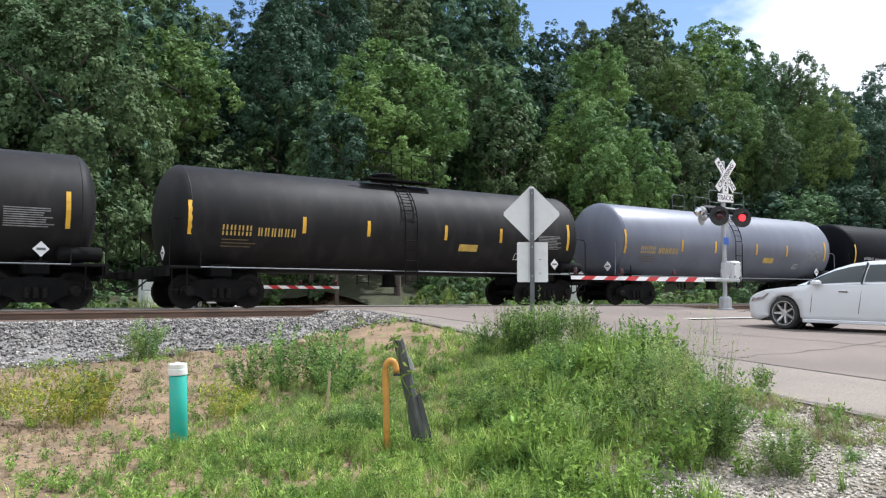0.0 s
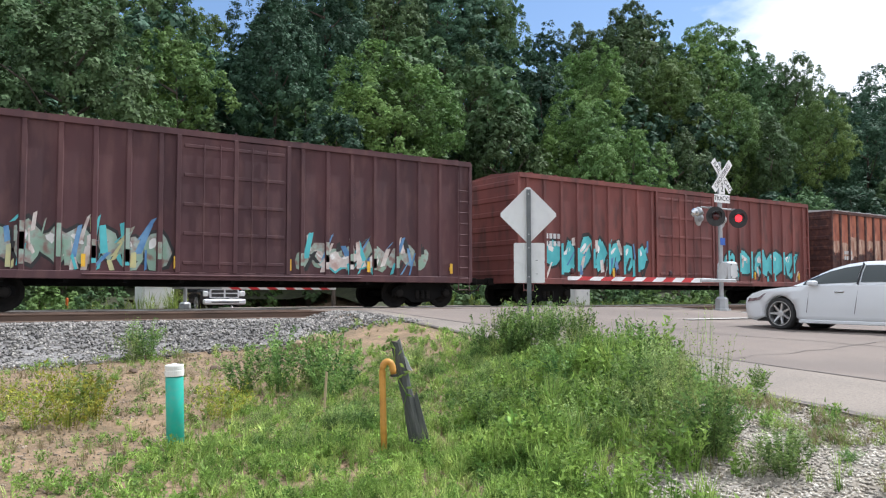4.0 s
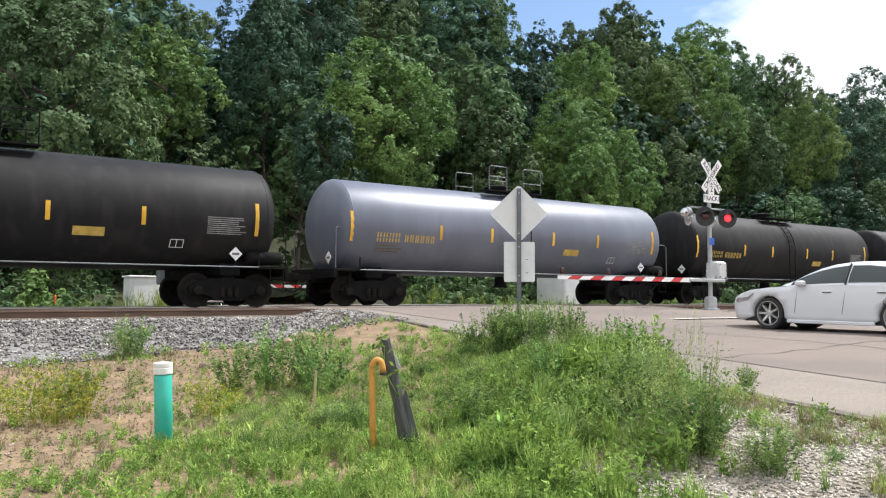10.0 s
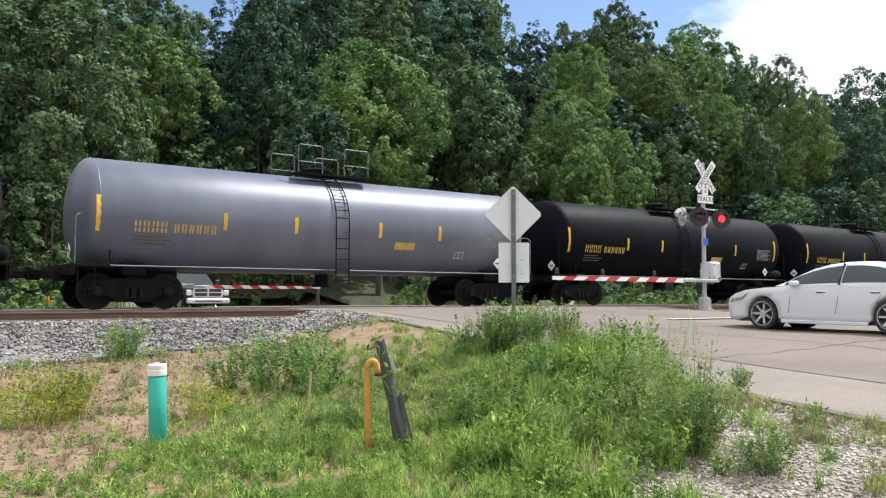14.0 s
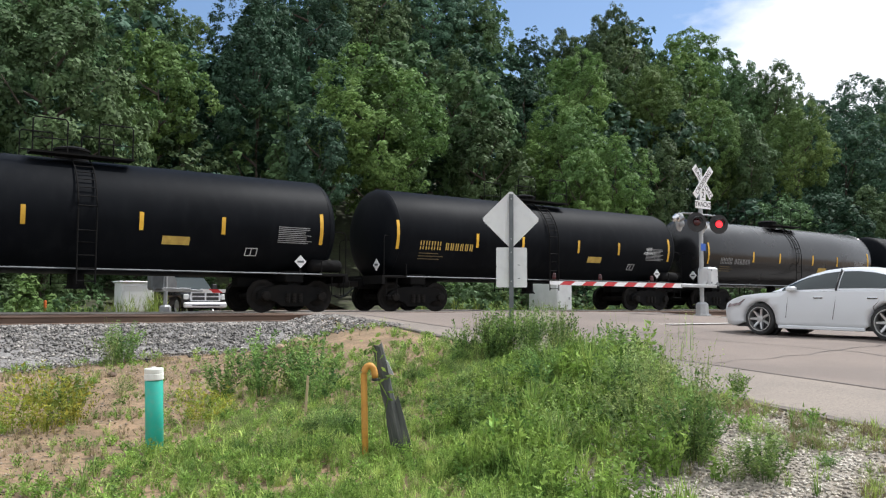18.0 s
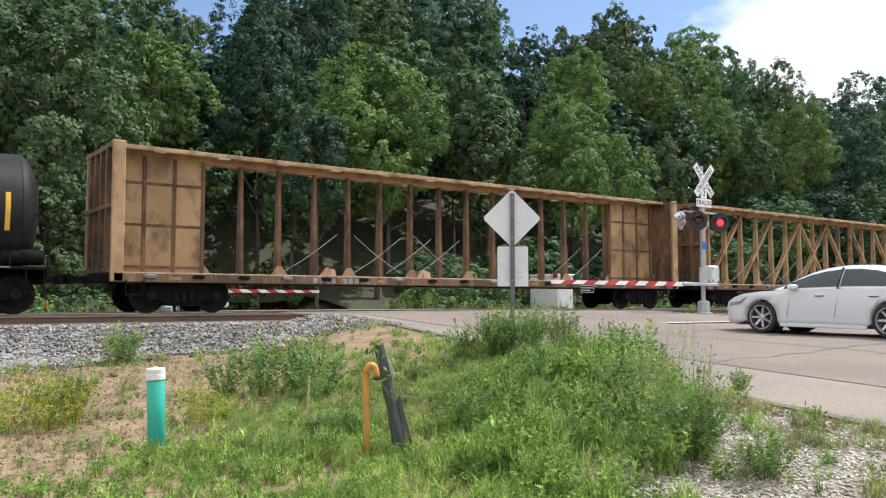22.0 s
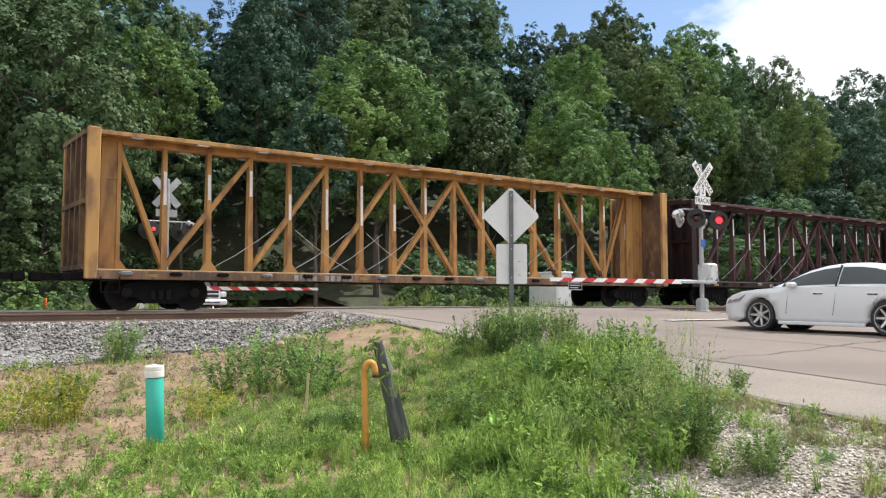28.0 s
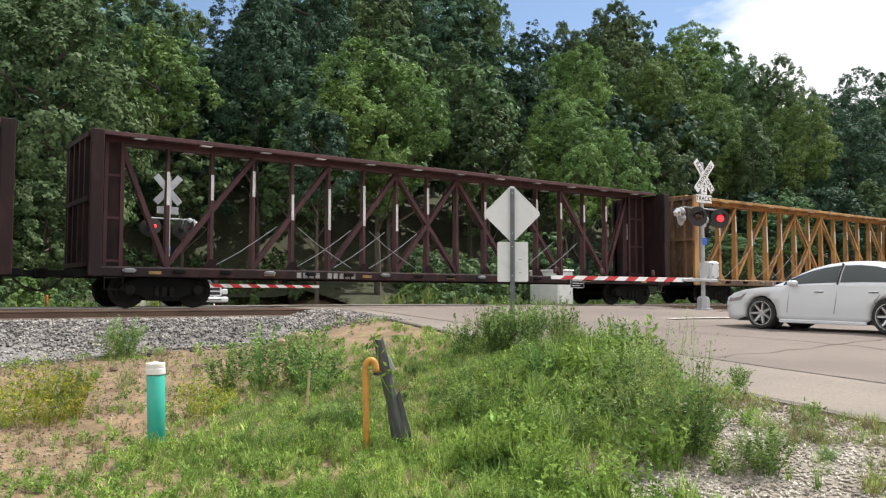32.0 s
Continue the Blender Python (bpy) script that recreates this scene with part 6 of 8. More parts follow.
    # rear lamps turned away, the bell and its housing
    for lx in (-0.6, 0.55):
        bm = bmesh.new()
        lathe(bm, [(0.02, 0.0), (0.23, 0.0), (0.24, 0.02), (0.12, 0.05), (0.10, 0.14), (0.03, 0.17)], 22, Matrix.Translation((lx, 0.36, 2.83)) @ Matrix.Rotation(radians(12), 4, "Z") @ Matrix.Rotation(radians(90), 4, "X"))
        rear = part("rear_lamp", bm, M["galv"] if lit else M["black_paint"], sig, "round back of a rear lamp")
        if not lit:
            bm = bmesh.new()
            lathe(bm, [(0.065, 0.0), (0.05, 0.02), (0.02, 0.03)], 18, Matrix.Translation((lx, 0.365, 2.83)) @ Matrix.Rotation(radians(12), 4, "Z") @ Matrix.Rotation(radians(-90), 4, "X"))
            part("lens", bm, M["red_lit" if lx > 0 else "red_dim"], rear, "red lens")
    bm = bmesh.new()
    lathe(bm, [(0.03, 0.0), (0.09, 0.02), (0.1, 0.2), (0.05, 0.26)], 14, Matrix.Translation((-0.62, 0.2, 2.93)) @ Matrix.Rotation(radians(-35), 4, "X"))
    part("bell_housing", bm, M["galv"], sig)
    bm = bmesh.new()
    lathe(bm, [(0.02, 0.16), (0.06, 0.15), (0.10, 0.10), (0.125, 0.03), (0.15, 0.0), (0.13, -0.01)], 18, Matrix.Translation((-0.72, 0.36, 2.99)) @ Matrix.Rotation(radians(-100), 4, "Y"))
    part("bell", bm, M["bell"], sig, "polished metal bell")
    bm = bmesh.new()
    box(bm, -0.12, 0.12, -0.085, -0.075, 2.0, 2.22, c=0.004)
    part("notice_plate", bm, M["blue_sign"], sig, "small blue notice plate")
    # gate mechanism and the lowered arm
    bm = bmesh.new()
    box(bm, 0.10, 0.55, -0.22, 0.24, 0.92, 1.5, c=0.05)
    case = M["silver_box"] if lit else M["post_grey"]
    mech = part("mechanism_case", bm, case, sig)
    bm = bmesh.new()
    box(bm, 0.15, 0.50, -0.235, -0.221, 0.98, 1.44, c=0.006)
    door = part("case_door", bm, case, mech)
    for hx, hz in ((0.17, 1.02), (0.17, 1.4), (0.48, 1.02), (0.48, 1.4), (0.48, 1.21)):
        bm = bmesh.new()
        box(bm, hx - 0.02, hx + 0.02, -0.25, -0.236, hz - 0.025, hz + 0.025)
        part("latch", bm, M["post_grey"], mech)
    bm = bmesh.new()
    plate(bm, [(-0.42, 0.95), (-0.1, 0.95), (0.05, 1.1), (0.05, 1.38), (-0.1, 1.46), (-0.34, 1.4), (-0.42, 1.2)][::-1], -0.2, -0.16)
    part("crank_guard", bm, M["galv"], sig)
    bm = bmesh.new()
    box(bm, -1.35, 0.35, -0.3, -0.235, 0.86, 0.95, c=0.01)
    box(bm, -0.75, 0.2, 0.25, 0.31, 0.88, 0.99, c=0.01)
    part("arm_support", bm, M["galv"], sig)
    bm = bmesh.new()
    lathe(bm, [(0.06, -0.27), (0.06, 0.27)], 10, Matrix.Translation((0.45, 0, 0.97)) @ Matrix.Rotation(radians(90), 4, "X"))
    part("counterweight", bm, M["post_grey"], sig)
    arm = new("gate_arm")
    arm.parent = sig
    arm.matrix_basis = Matrix.Translation((0, 0, -0.06))
    n = 13
    step = (arm_len - 1.3) / n
    for k in range(n):
        bm = bmesh.new()
        a, b = -1.3 - step * k, -1.3 - step * (k + 1)
        h0, h1 = 0.066 - 0.018 * k / n, 0.066 - 0.018 * (k + 1) / n
        lean = 0.09 * (0 < k)
        far = 0.09 * (k < n - 1)
        zc = 0.965
        hexa(bm, [(b - far, -0.27, zc - h1), (a - lean, -0.27, zc - h0), (a - lean, -0.25, zc - h0), (b - far, -0.25, zc - h1), (b + far, -0.27, zc + h1), (a + lean, -0.27, zc + h0), (a + lean, -0.25, zc + h0), (b + far, -0.25, zc + h1)])
        part("arm_section", bm, M["red_stripe"] if k % 2 else M["white_sign"], arm, "red reflective section" if k % 2 else "white section")
    for xx in (-arm_len + 0.15, -arm_len * 0.72, -arm_len * 0.4):
        bm = bmesh.new()
        lathe(bm, [(0.05, 0.0), (0.055, 0.05), (0.05, 0.14), (0.02, 0.17)], 10, Matrix.Translation((xx, -0.26, 1.06)))
        part("arm_lamp", bm, M["red_dim"], arm, "small red arm lamp")
    return sig


def build_signals():
    crossing_signal(21.27, 15.6, -0.10, 0, 6.65, "railroad crossing signal with crossbuck, red lamps and lowered gate", "b")
    crossing_signal(8.62, 27.5, -0.25, 180, 5.8, "far railroad crossing signal seen from behind, gate lowered", "")
    # foundation stones round the near base are part of the ballast; a low slab carries the casting
    bm = bmesh.new()
    box(bm, 20.85, 21.7, 15.2, 16.0, -0.6, -0.10, c=0.03)
    tagged(part("signal_foundation", bm, M["concrete"]), "concrete foundation block under the crossing signal", "foundation")
    bm = bmesh.new()
    box(bm, 8.22, 9.02, 27.1, 27.9, -0.95, -0.25, c=0.03)
    tagged(part("signal_foundation", bm, M["concrete"]), "concrete foundation block under the far crossing signal", "foundation")


def build_road_sign():
    # both plates face up the road; their bare backs face the camera's side
    s = thing("road_sign", "diamond sign and square plate seen from the bare metal back", "road sign", at=pose(7.97, 9.19, ground_z(7.97, 9.19), 0, 0, -34))
    g = -ground_z(7.97, 9.19)
    bm = bmesh.new()
    hexa(bm, [(a, b, z) for z in (-0.3, g + 1.92) for a, b in ((-0.033, -0.02), (0.033, -0.02), (0.02, 0.02), (-0.02, 0.02))])
    part("post", bm, M["post_grey"], s, "dull steel channel post")
    bm = bmesh.new()
    r, e = 0.415, 0.035
    pts = []
    for k in range(4):
        a = math.pi / 2 * k
        for da in (-e, e):
            pts.append((r * math.cos(a) - da / 1.4 * math.sin(a) - (0.0), r * math.sin(a) + da / 1.4 * math.cos(a)))
    plate(bm, [(x, z + g + 1.545) for x, z in pts][::-1], 0.024, 0.028)
    part("diamond_plate", bm, M["sign_back"], s, "bare aluminium diamond back")
    bm = bmesh.new()
    plate(bm, [(x, z + g) for x, z in ((-0.205, 0.53), (-0.22, 0.545), (-0.22, 0.82), (-0.212, 0.835), (-0.22, 0.85), (-0.22, 1.11), (-0.205, 1.125), (0.225, 1.125), (0.24, 1.11), (0.24, 0.85), (0.232, 0.835), (0.24, 0.82), (0.24, 0.545), (0.225, 0.53))], 0.024, 0.028)
    part("lower_plate", bm, M["sign_back"], s, "bare aluminium square back")
    bm = bmesh.new()
    for zz in (1.25, 1.85, 0.62, 1.05):
        lathe(bm, [(0.012, 0), (0.012, 0.012), (0.004, 0.014)], 6, Matrix.Translation((0, -0.02, g + zz)) @ Matrix.Rotation(radians(90), 4, "X"))
    part("bolt", bm, M["galv"], s)
    for zz in (0.86, 0.66):
        bm = bmesh.new()
        box(bm, 0.10, 0.14, 0.021, 0.0238, g + zz, g + zz + 0.008)
        part("marking_bar", bm, M["post_grey"], s)


def build_foreground():
    x, y = 2.28, 7.47
    z = ground_z(x, y)
    p = thing("standpipe", "teal green plastic standpipe with white cap in the weeds", "pipe", at=pose(x, y, z, 0, -2.0, 0) @ Matrix.Rotation(radians(0.5), 4, "X"))
    bm = bmesh.new()
    lathe(bm, [(0.078, -0.2), (0.078, 0.66), (0.074, 0.665)], 28)
    part("pipe_body", bm, M["pvc_green"], p, "teal green plastic pipe", smooth=True)
    bm = bmesh.new()
    lathe(bm, [(0.0825, 0.672), (0.084, 0.676), (0.084, 0.722), (0.081, 0.728), (0.081, 0.733), (0.083, 0.736), (0.083, 0.765), (0.079, 0.772), (0.03, 0.774)], 28)
    cap = part("cap", bm, M["pvc_white"], p, "white screw cap")
    bm = bmesh.new()
    box(bm, -0.022, 0.022, -0.022, 0.022, 0.773, 0.785, c=0.004)
    part("square_nut", bm, M["pvc_white"], cap)
    x, y = 3.64, 6.09
    z = ground_z(x, y)
    p = thing("vent_pipe", "faded yellow gas vent pipe with hooked top", "pipe", at=pose(x, y, z, 0, 0, -35))
    bm = bmesh.new()
    pts = [(0.0, 0, -0.1), (-0.012, 0, 0.3), (-0.022, 0, 0.68)] + [(0.024 - 0.046 * math.cos(a), 0, 0.72 + 0.075 * math.sin(a)) for a in [math.pi * k / 9 for k in range(10)]]
    pts += [(0.075, 0, 0.69)]
    tube(bm, pts, 0.028, 14)
    part("pipe_body", bm, M["gas_yellow"], p, smooth=True)
    bm = bmesh.new()
    lathe(bm, [(0.031, 0.0), (0.031, 0.018), (0.024, 0.022)], 14, Matrix.Translation((0.077, 0, 0.665)))
    part("pipe_end", bm, M["black_trim"], p, "dark screened pipe end")
    # leaning split post, with a splinter standing off it
    x, y = 3.93, 5.99
    z = ground_z(x, y)
    p = thing("fence_post", "split weathered grey wooden post leaning beside the pipe", "post", at=pose(x, y, z, 0, 0, -35) @ Matrix.Rotation(radians(-12.5), 4, "Y"))
    rnd = random.Random(8)
    bm = bmesh.new()
    prev = None
    for k in range(9):
        zz = -0.15 + 1.1 * k / 8
        wv = [0.072, 0.070, 0.066, 0.06, 0.055, 0.053, 0.05, 0.05, 0.046][k]
        ring = [bm.verts.new((wv * math.cos(a) * rnd.uniform(0.88, 1.1), wv * 0.8 * math.sin(a) * rnd.uniform(0.88, 1.1), zz + (rnd.uniform(-0.03, 0.03) if k == 8 else 0))) for a in [2 * math.pi * j / 10 for j in range(10)]]
        if prev:
            for j in range(10):
                bm.faces.new((prev[j], prev[(j + 1) % 10], ring[(j + 1) % 10], ring[j]))
        prev = ring
    bm.faces.new(prev)
    part("post_body", bm, M["old_wood"], p)
    bm = bmesh.new()
    hexa(bm, [(0.045, -0.03, -0.1), (0.115, -0.03, -0.1), (0.115, 0.03, -0.1), (0.045, 0.03, -0.1), (0.055, -0.02, 0.46), (0.085, -0.015, 0.50), (0.085, 0.02, 0.48), (0.055, 0.02, 0.45)])
    part("splinter", bm, M["old_wood"], p, "long split-off splinter")
    bm = bmesh.new()
    hexa(bm, [(0.045, -0.03, 0.70), (0.085, -0.03, 0.68), (0.085, 0.01, 0.68), (0.045, 0.01, 0.70), (0.045, -0.03, 0.82), (0.06, -0.03, 0.80), (0.06, 0.01, 0.80), (0.045, 0.01, 0.82)])
    part("bracket", bm, M["galv"], p, "bent metal scrap")
    # vine round the post
    bm = bmesh.new()
    tube(bm, [(-0.09, -0.05, 0.1), (-0.07, -0.07, 0.35), (0.0, -0.07, 0.5), (-0.06, -0.05, 0.7), (-0.02, -0.05, 0.9), (-0.06, -0.02, 1.02)], 0.005, 5)
    for k in range(34):
        q = Vector((rnd.uniform(-0.16, 0.05), rnd.uniform(-0.1, 0.02), rnd.choice((rnd.uniform(0.45, 0.75), rnd.uniform(0.85, 1.05)))))
        d, e = Vector((rnd.uniform(-1, 1), rnd.uniform(-1, 0.3), rnd.uniform(-0.6, 0.6))).normalized() * 0.035, Vector((rnd.uniform(-1, 1), rnd.uniform(-1, 1), rnd.uniform(-1, 1))).normalized() * 0.018
        bm.faces.new([bm.verts.new(v) for v in (q - d, q + e, q + d, q - e)])
    tagged(part("vine", bm, M["weed"]), "leafy vine climbing the leaning post", "vine").matrix_basis = p.matrix_basis
    x, y = 4.03, 8.04
    bm = bmesh.new()
    hexa(bm, [(-0.013, -0.008, -0.15), (0.013, -0.008, -0.15), (0.013, 0.008, -0.15), (-0.013, 0.008, -0.15), (0.025, -0.008, 0.50), (0.05, -0.008, 0.49), (0.05, 0.008, 0.49), (0.025, 0.008, 0.50)])
    tagged(part("survey_stake", bm, M["stake_wood"]), "thin pale wooden survey stake in the grass", "stake").matrix_basis = pose(x, y, ground_z(x, y), 0, 0, -35)


# ---- vehicles ----
def wheel_thing(parent, x, y, r, side, rim_mat, spokes=7):
    """A road wheel: tyre and spoked rim; side is +1 where its face looks along +y."""
    m = Matrix.Translation((x, y, r)) @ Matrix.Rotation(radians(-90 * side), 4, "X")
    bm = bmesh.new()
    lathe(bm, [(r * 0.74, -0.1), (r * 0.80, -0.115), (r * 0.95, -0.11), (r, -0.07), (r, 0.07), (r * 0.95, 0.11), (r * 0.80, 0.115), (r * 0.74, 0.1)], 32, m, cap=False)
    w = new("wheel")
    w.parent = parent
    part("tyre", bm, M["tyre"], w, smooth=False)
    bm = bmesh.new()
    lathe(bm, [(r * 0.75, 0.10), (r * 0.77, 0.112), (r * 0.72, 0.112), (r * 0.69, 0.04), (r * 0.69, -0.09)], 32, m, cap=False)
    lathe(bm, [(0.07, 0.05), (0.065, 0.085), (0.03, 0.09)], 14, m)
    for k in range(spokes):
        a = 2 * math.pi * k / spokes
        t = Matrix.Rotation(a, 4, "Z")
        hexa(bm, [m @ t @ Vector(p) for p in ((0.04, -0.035, 0.03), (r * 0.66, -0.022, 0.07), (r * 0.66, 0.022, 0.07), (0.04, 0.035, 0.03), (0.04, -0.025, 0.075), (r * 0.66, -0.016, 0.10), (r * 0.66, 0.016, 0.10), (0.04, 0.025, 0.075))])
    part("rim", bm, rim_mat, w, "silver alloy rim")
    bm = bmesh.new()
    lathe(bm, [(r * 0.62, -0.02), (r * 0.3, 0.0), (0.02, 0.0)], 24, m)
    part("brake_disc", bm, M["black_trim"], w)
    return w


def arch(cx, cz, r, n=10):
    return [(cx + r * math.cos(a), cz + r * math.sin(a)) for a in [math.pi * (-0.06 + 1.12 * k / n) for k in range(n + 1)]]


def rounded(bm, width, seg=3):
    edges = [e for e in bm.edges if len(e.link_faces) == 2 and e.calc_face_angle(0) > 0.55]
    bmesh.ops.bevel(bm, geom=edges, offset=width, segments=seg, affect="EDGES", profile=0.6)


def build_sedan():
    """x forward from the front axle, +y its left side."""
    car = thing("sedan", "pearl white four-door sedan waiting at the crossing", "car", at=pose(16.38, 9.95, road_z(9.95) + 0.024, 0, 0, 90) @ Matrix.Rotation(radians(-0.6), 4, "Y"))
    W, r = 0.905, 0.33
    low = [(0.62, 0.17), (0.82, 0.22), (0.85, 0.36), (0.86, 0.54), (0.82, 0.65), (0.66, 0.74), (0.40, 0.815), (0.0, 0.865), (-0.62, 0.905), (-1.6, 0.915), (-2.6, 0.935), (-3.1, 0.955), (-3.6, 0.965), (-3.78, 0.92), (-3.83, 0.78), (-3.81, 0.45), (-3.7, 0.28), (-3.47, 0.22)]
    low += arch(-2.62, r, 0.375)[::-1] + [(-2.1, 0.16), (-0.5, 0.16)] + arch(0.0, r, 0.375)[::-1]
    bm = bmesh.new()
    plate(bm, low, -W, W)
    rounded(bm, 0.055)
    for k in range(24):
        bmesh.ops.bisect_plane(bm, geom=bm.verts[:] + bm.edges[:] + bm.faces[:], plane_co=(-3.7 + 0.19 * k, 0, 0), plane_no=(1, 0, 0))
    for k in range(6):
        bmesh.ops.bisect_plane(bm, geom=bm.verts[:] + bm.edges[:] + bm.faces[:], plane_co=(0, 0, 0.3 + 0.12 * k), plane_no=(0, 0, 1))
    for v in bm.verts:
        x, y, z = v.co
        k = 1.0
        if x > 0.2:
            k -= 0.16 * ((x - 0.2) / 0.8) ** 2
        if x < -3.0:
            k -= 0.09 * ((-3.0 - x) / 1.0) ** 2
        k -= 0.03 * max(0, (z - 0.62) / 0.4)
        if z < 0.35:
            k -= 0.02
        v.co.y = y * k
    part("body", bm, M["car_white"], car, "pearl white body", smooth=True)
    # cabin: one rounded shell over stations along the car, with the panes laid on it
    stations = [(-0.28, 0.915, 0.8), (-0.5, 1.025, 0.745), (-0.75, 1.155, 0.69), (-1.0, 1.26, 0.645), (-1.3, 1.34, 0.61), (-1.65, 1.382, 0.595), (-2.0, 1.382, 0.595), (-2.3, 1.345, 0.605), (-2.6, 1.265, 0.63), (-2.9, 1.145, 0.67), (-3.15, 1.035, 0.72), (-3.4, 0.95, 0.77)]
    def belt(x):
        return Vector((x, 0.868 if x > -2.6 else 0.868 - 0.07 * (-2.6 - x), min(0.91 + 0.018 * (-0.28 - x), 0.955) - 0.012))
    def section(i):
        x, top, half = stations[i]
        b, e = belt(x), Vector((x, half, max(top - 0.035, 0.905)))
        return b, b.lerp(e, 0.5) + Vector((0, 0.022, 0.005)) * min(1, (top - 0.9) * 4), e, Vector((x, half * 0.86, top - 0.004)), Vector((x, half * 0.45, top + 0.012)), Vector((x, 0, top + 0.018))
    bm = bmesh.new()
    rows = []
    for i in range(len(stations)):
        half_row = section(i)
        rows.append([bm.verts.new(v) for v in half_row] + [bm.verts.new((v.x, -v.y, v.z)) for v in half_row[-2::-1]])
    for a, b in zip(rows, rows[1:]):
        for k in range(len(a) - 1):
            bm.faces.new((a[k], a[k + 1], b[k + 1], b[k]))
    bmesh.ops.recalc_face_normals(bm, faces=bm.faces)
    part("roof", bm, M["car_white"], car, "pearl white roof and pillars", smooth=True)

    def pane(name, picks, label):
        """A strip of glass through pairs of points."""
        bm = bmesh.new()
        rows = [[bm.verts.new(v) for v in pts] for pts in picks]
        for a, b in zip(rows, rows[1:]):
            for k in range(len(a) - 1):
                bm.faces.new((a[k], a[k + 1], b[k + 1], b[k]))
        bmesh.ops.recalc_face_normals(bm, faces=bm.faces)
        part(name, bm, M["car_glass"], car, label, smooth=True)
    for first, last, name in ((0, 3, "windscreen"), (8, 10, "rear_window")):
        picks = []
        for i in range(first, last + 1):
            _, _, e, q, h, c = section(i)
            up = Vector((0, 0, 0.008))
            picks.append([q + up, h + up, c + up, Vector((h.x, -h.y, h.z)) + up, Vector((q.x, -q.y, q.z)) + up])
        pane(name, picks, "dark tinted glass")
    for s in (1, -1):
        for first, last, name in ((1, 5, "front_side_window"), (5, 9, "rear_side_window")):
            picks = []
            for i in range(first, last + 1):
                b, m, e = section(i)[:3]
                shift = -0.035 if i == 5 and name[0] == "r" else 0.035 if i == last == 5 else 0.0
                out = Vector((shift, 0.007, 0.003))
                picks.append([Vector((v.x, v.y * s, v.z)) for v in (b.lerp(m, 0.2) + out, m + out, m.lerp(e, 0.78) + out)])
            pane(name, picks, "tinted side window")
        bm = bmesh.new()
        tube(bm, [(-0.45, s * 0.876, 0.905), (-1.6, s * 0.878, 0.925), (-2.9, s * 0.855, 0.947)], 0.008, 5)
        part("window_trim", bm, M["chrome"], car, "bright window trim")
        bm = bmesh.new()
        beam(bm, (-1.645, s * 0.885, 0.925), (-1.655, s * 0.635, 1.335), 0.014, 0.07)
        part("centre_pillar", bm, M["black_trim"], car)
        # door seams, handles, sill strip, mirror
        for x0, z0, x1, z1 in ((-0.60, 0.24, -0.66, 0.93), (-1.58, 0.24, -1.66, 0.94), (-2.36, 0.62, -2.62, 0.94), (-2.36, 0.62, -2.40, 0.55)):
            bm = bmesh.new()
            if z1 > 0.7 and z0 < 0.6:
                xm = x0 + (x1 - x0) * (0.62 - z0) / (z1 - z0)
                beam(bm, (x0, s * 0.904, z0 + 0.12), (xm, s * 0.904, 0.62), 0.006, 0.01)
                beam(bm, (xm, s * 0.904, 0.62), (x1, s * 0.879, z1 - 0.03), 0.006, 0.01)
            else:
                beam(bm, (x0, s * 0.904, z0), (x1, s * (0.9015 if z1 < 0.7 else 0.879), z1 - 0.03), 0.006, 0.01)
            part("door_seam", bm, M["black_trim"], car)
        for x in (-1.28, -2.34):
            bm = bmesh.new()
            box(bm, x - 0.11, x + 0.09, *sorted((s * 0.875, s * 0.915)), 0.765, 0.80, c=0.008)
            part("door_handle", bm, M["chrome"], car)
        bm = bmesh.new()
        box(bm, -2.2, -0.42, *sorted((s * 0.86, s * 0.9)), 0.15, 0.22, c=0.012)
        part("side_skirt", bm, M["car_white"], car)
        bm = bmesh.new()
        box(bm, -0.84, -0.66, *sorted((s * 0.86, s * 1.02)), 0.90, 1.01, c=0.03)
        part("mirror", bm, M["car_white"], car)
        bm = bmesh.new()
        hexa(bm, [(0.46, s * 0.905, 0.61), (0.80, s * 0.845, 0.56), (0.87, s * 0.6, 0.57), (0.5, s * 0.7, 0.60), (0.32, s * 0.897, 0.745), (0.72, s * 0.825, 0.70), (0.76, s * 0.6, 0.715), (0.45, s * 0.7, 0.75)])
        part("headlight", bm, M["head_lamp"], car, "dark clear headlight")
        bm = bmesh.new()
        hexa(bm, [(-3.55, s * 0.86, 0.74), (-3.95, s * 0.78, 0.74), (-3.9, s * 0.5, 0.74), (-3.5, s * 0.6, 0.74), (-3.60, s * 0.855, 0.94), (-3.93, s * 0.78, 0.93), (-3.88, s * 0.5, 0.93), (-3.55, s * 0.6, 0.94)])
        part("tail_light", bm, M["red_dim"], car)
        for x in (0.0, -2.62):
            wheel_thing(car, x, s * 0.79, r, s, M["alloy"])
            bm = bmesh.new()
            lathe(bm, [(0.375, -0.05), (0.375, 0.05)], 24, Matrix.Translation((x, s * 0.60, r)) @ Matrix.Rotation(radians(90), 4, "X"))
            part("wheel_well", bm, M["black_trim"], car)
    bm = bmesh.new()
    box(bm, 0.83, 0.875, -0.45, 0.45, 0.44, 0.57, c=0.01)
    part("grille", bm, M["black_trim"], car)
    bm = bmesh.new()
    box(bm, -3.5, 0.6, -0.8, 0.8, 0.16, 0.24)
    part("underbody", bm, M["black_trim"], car)


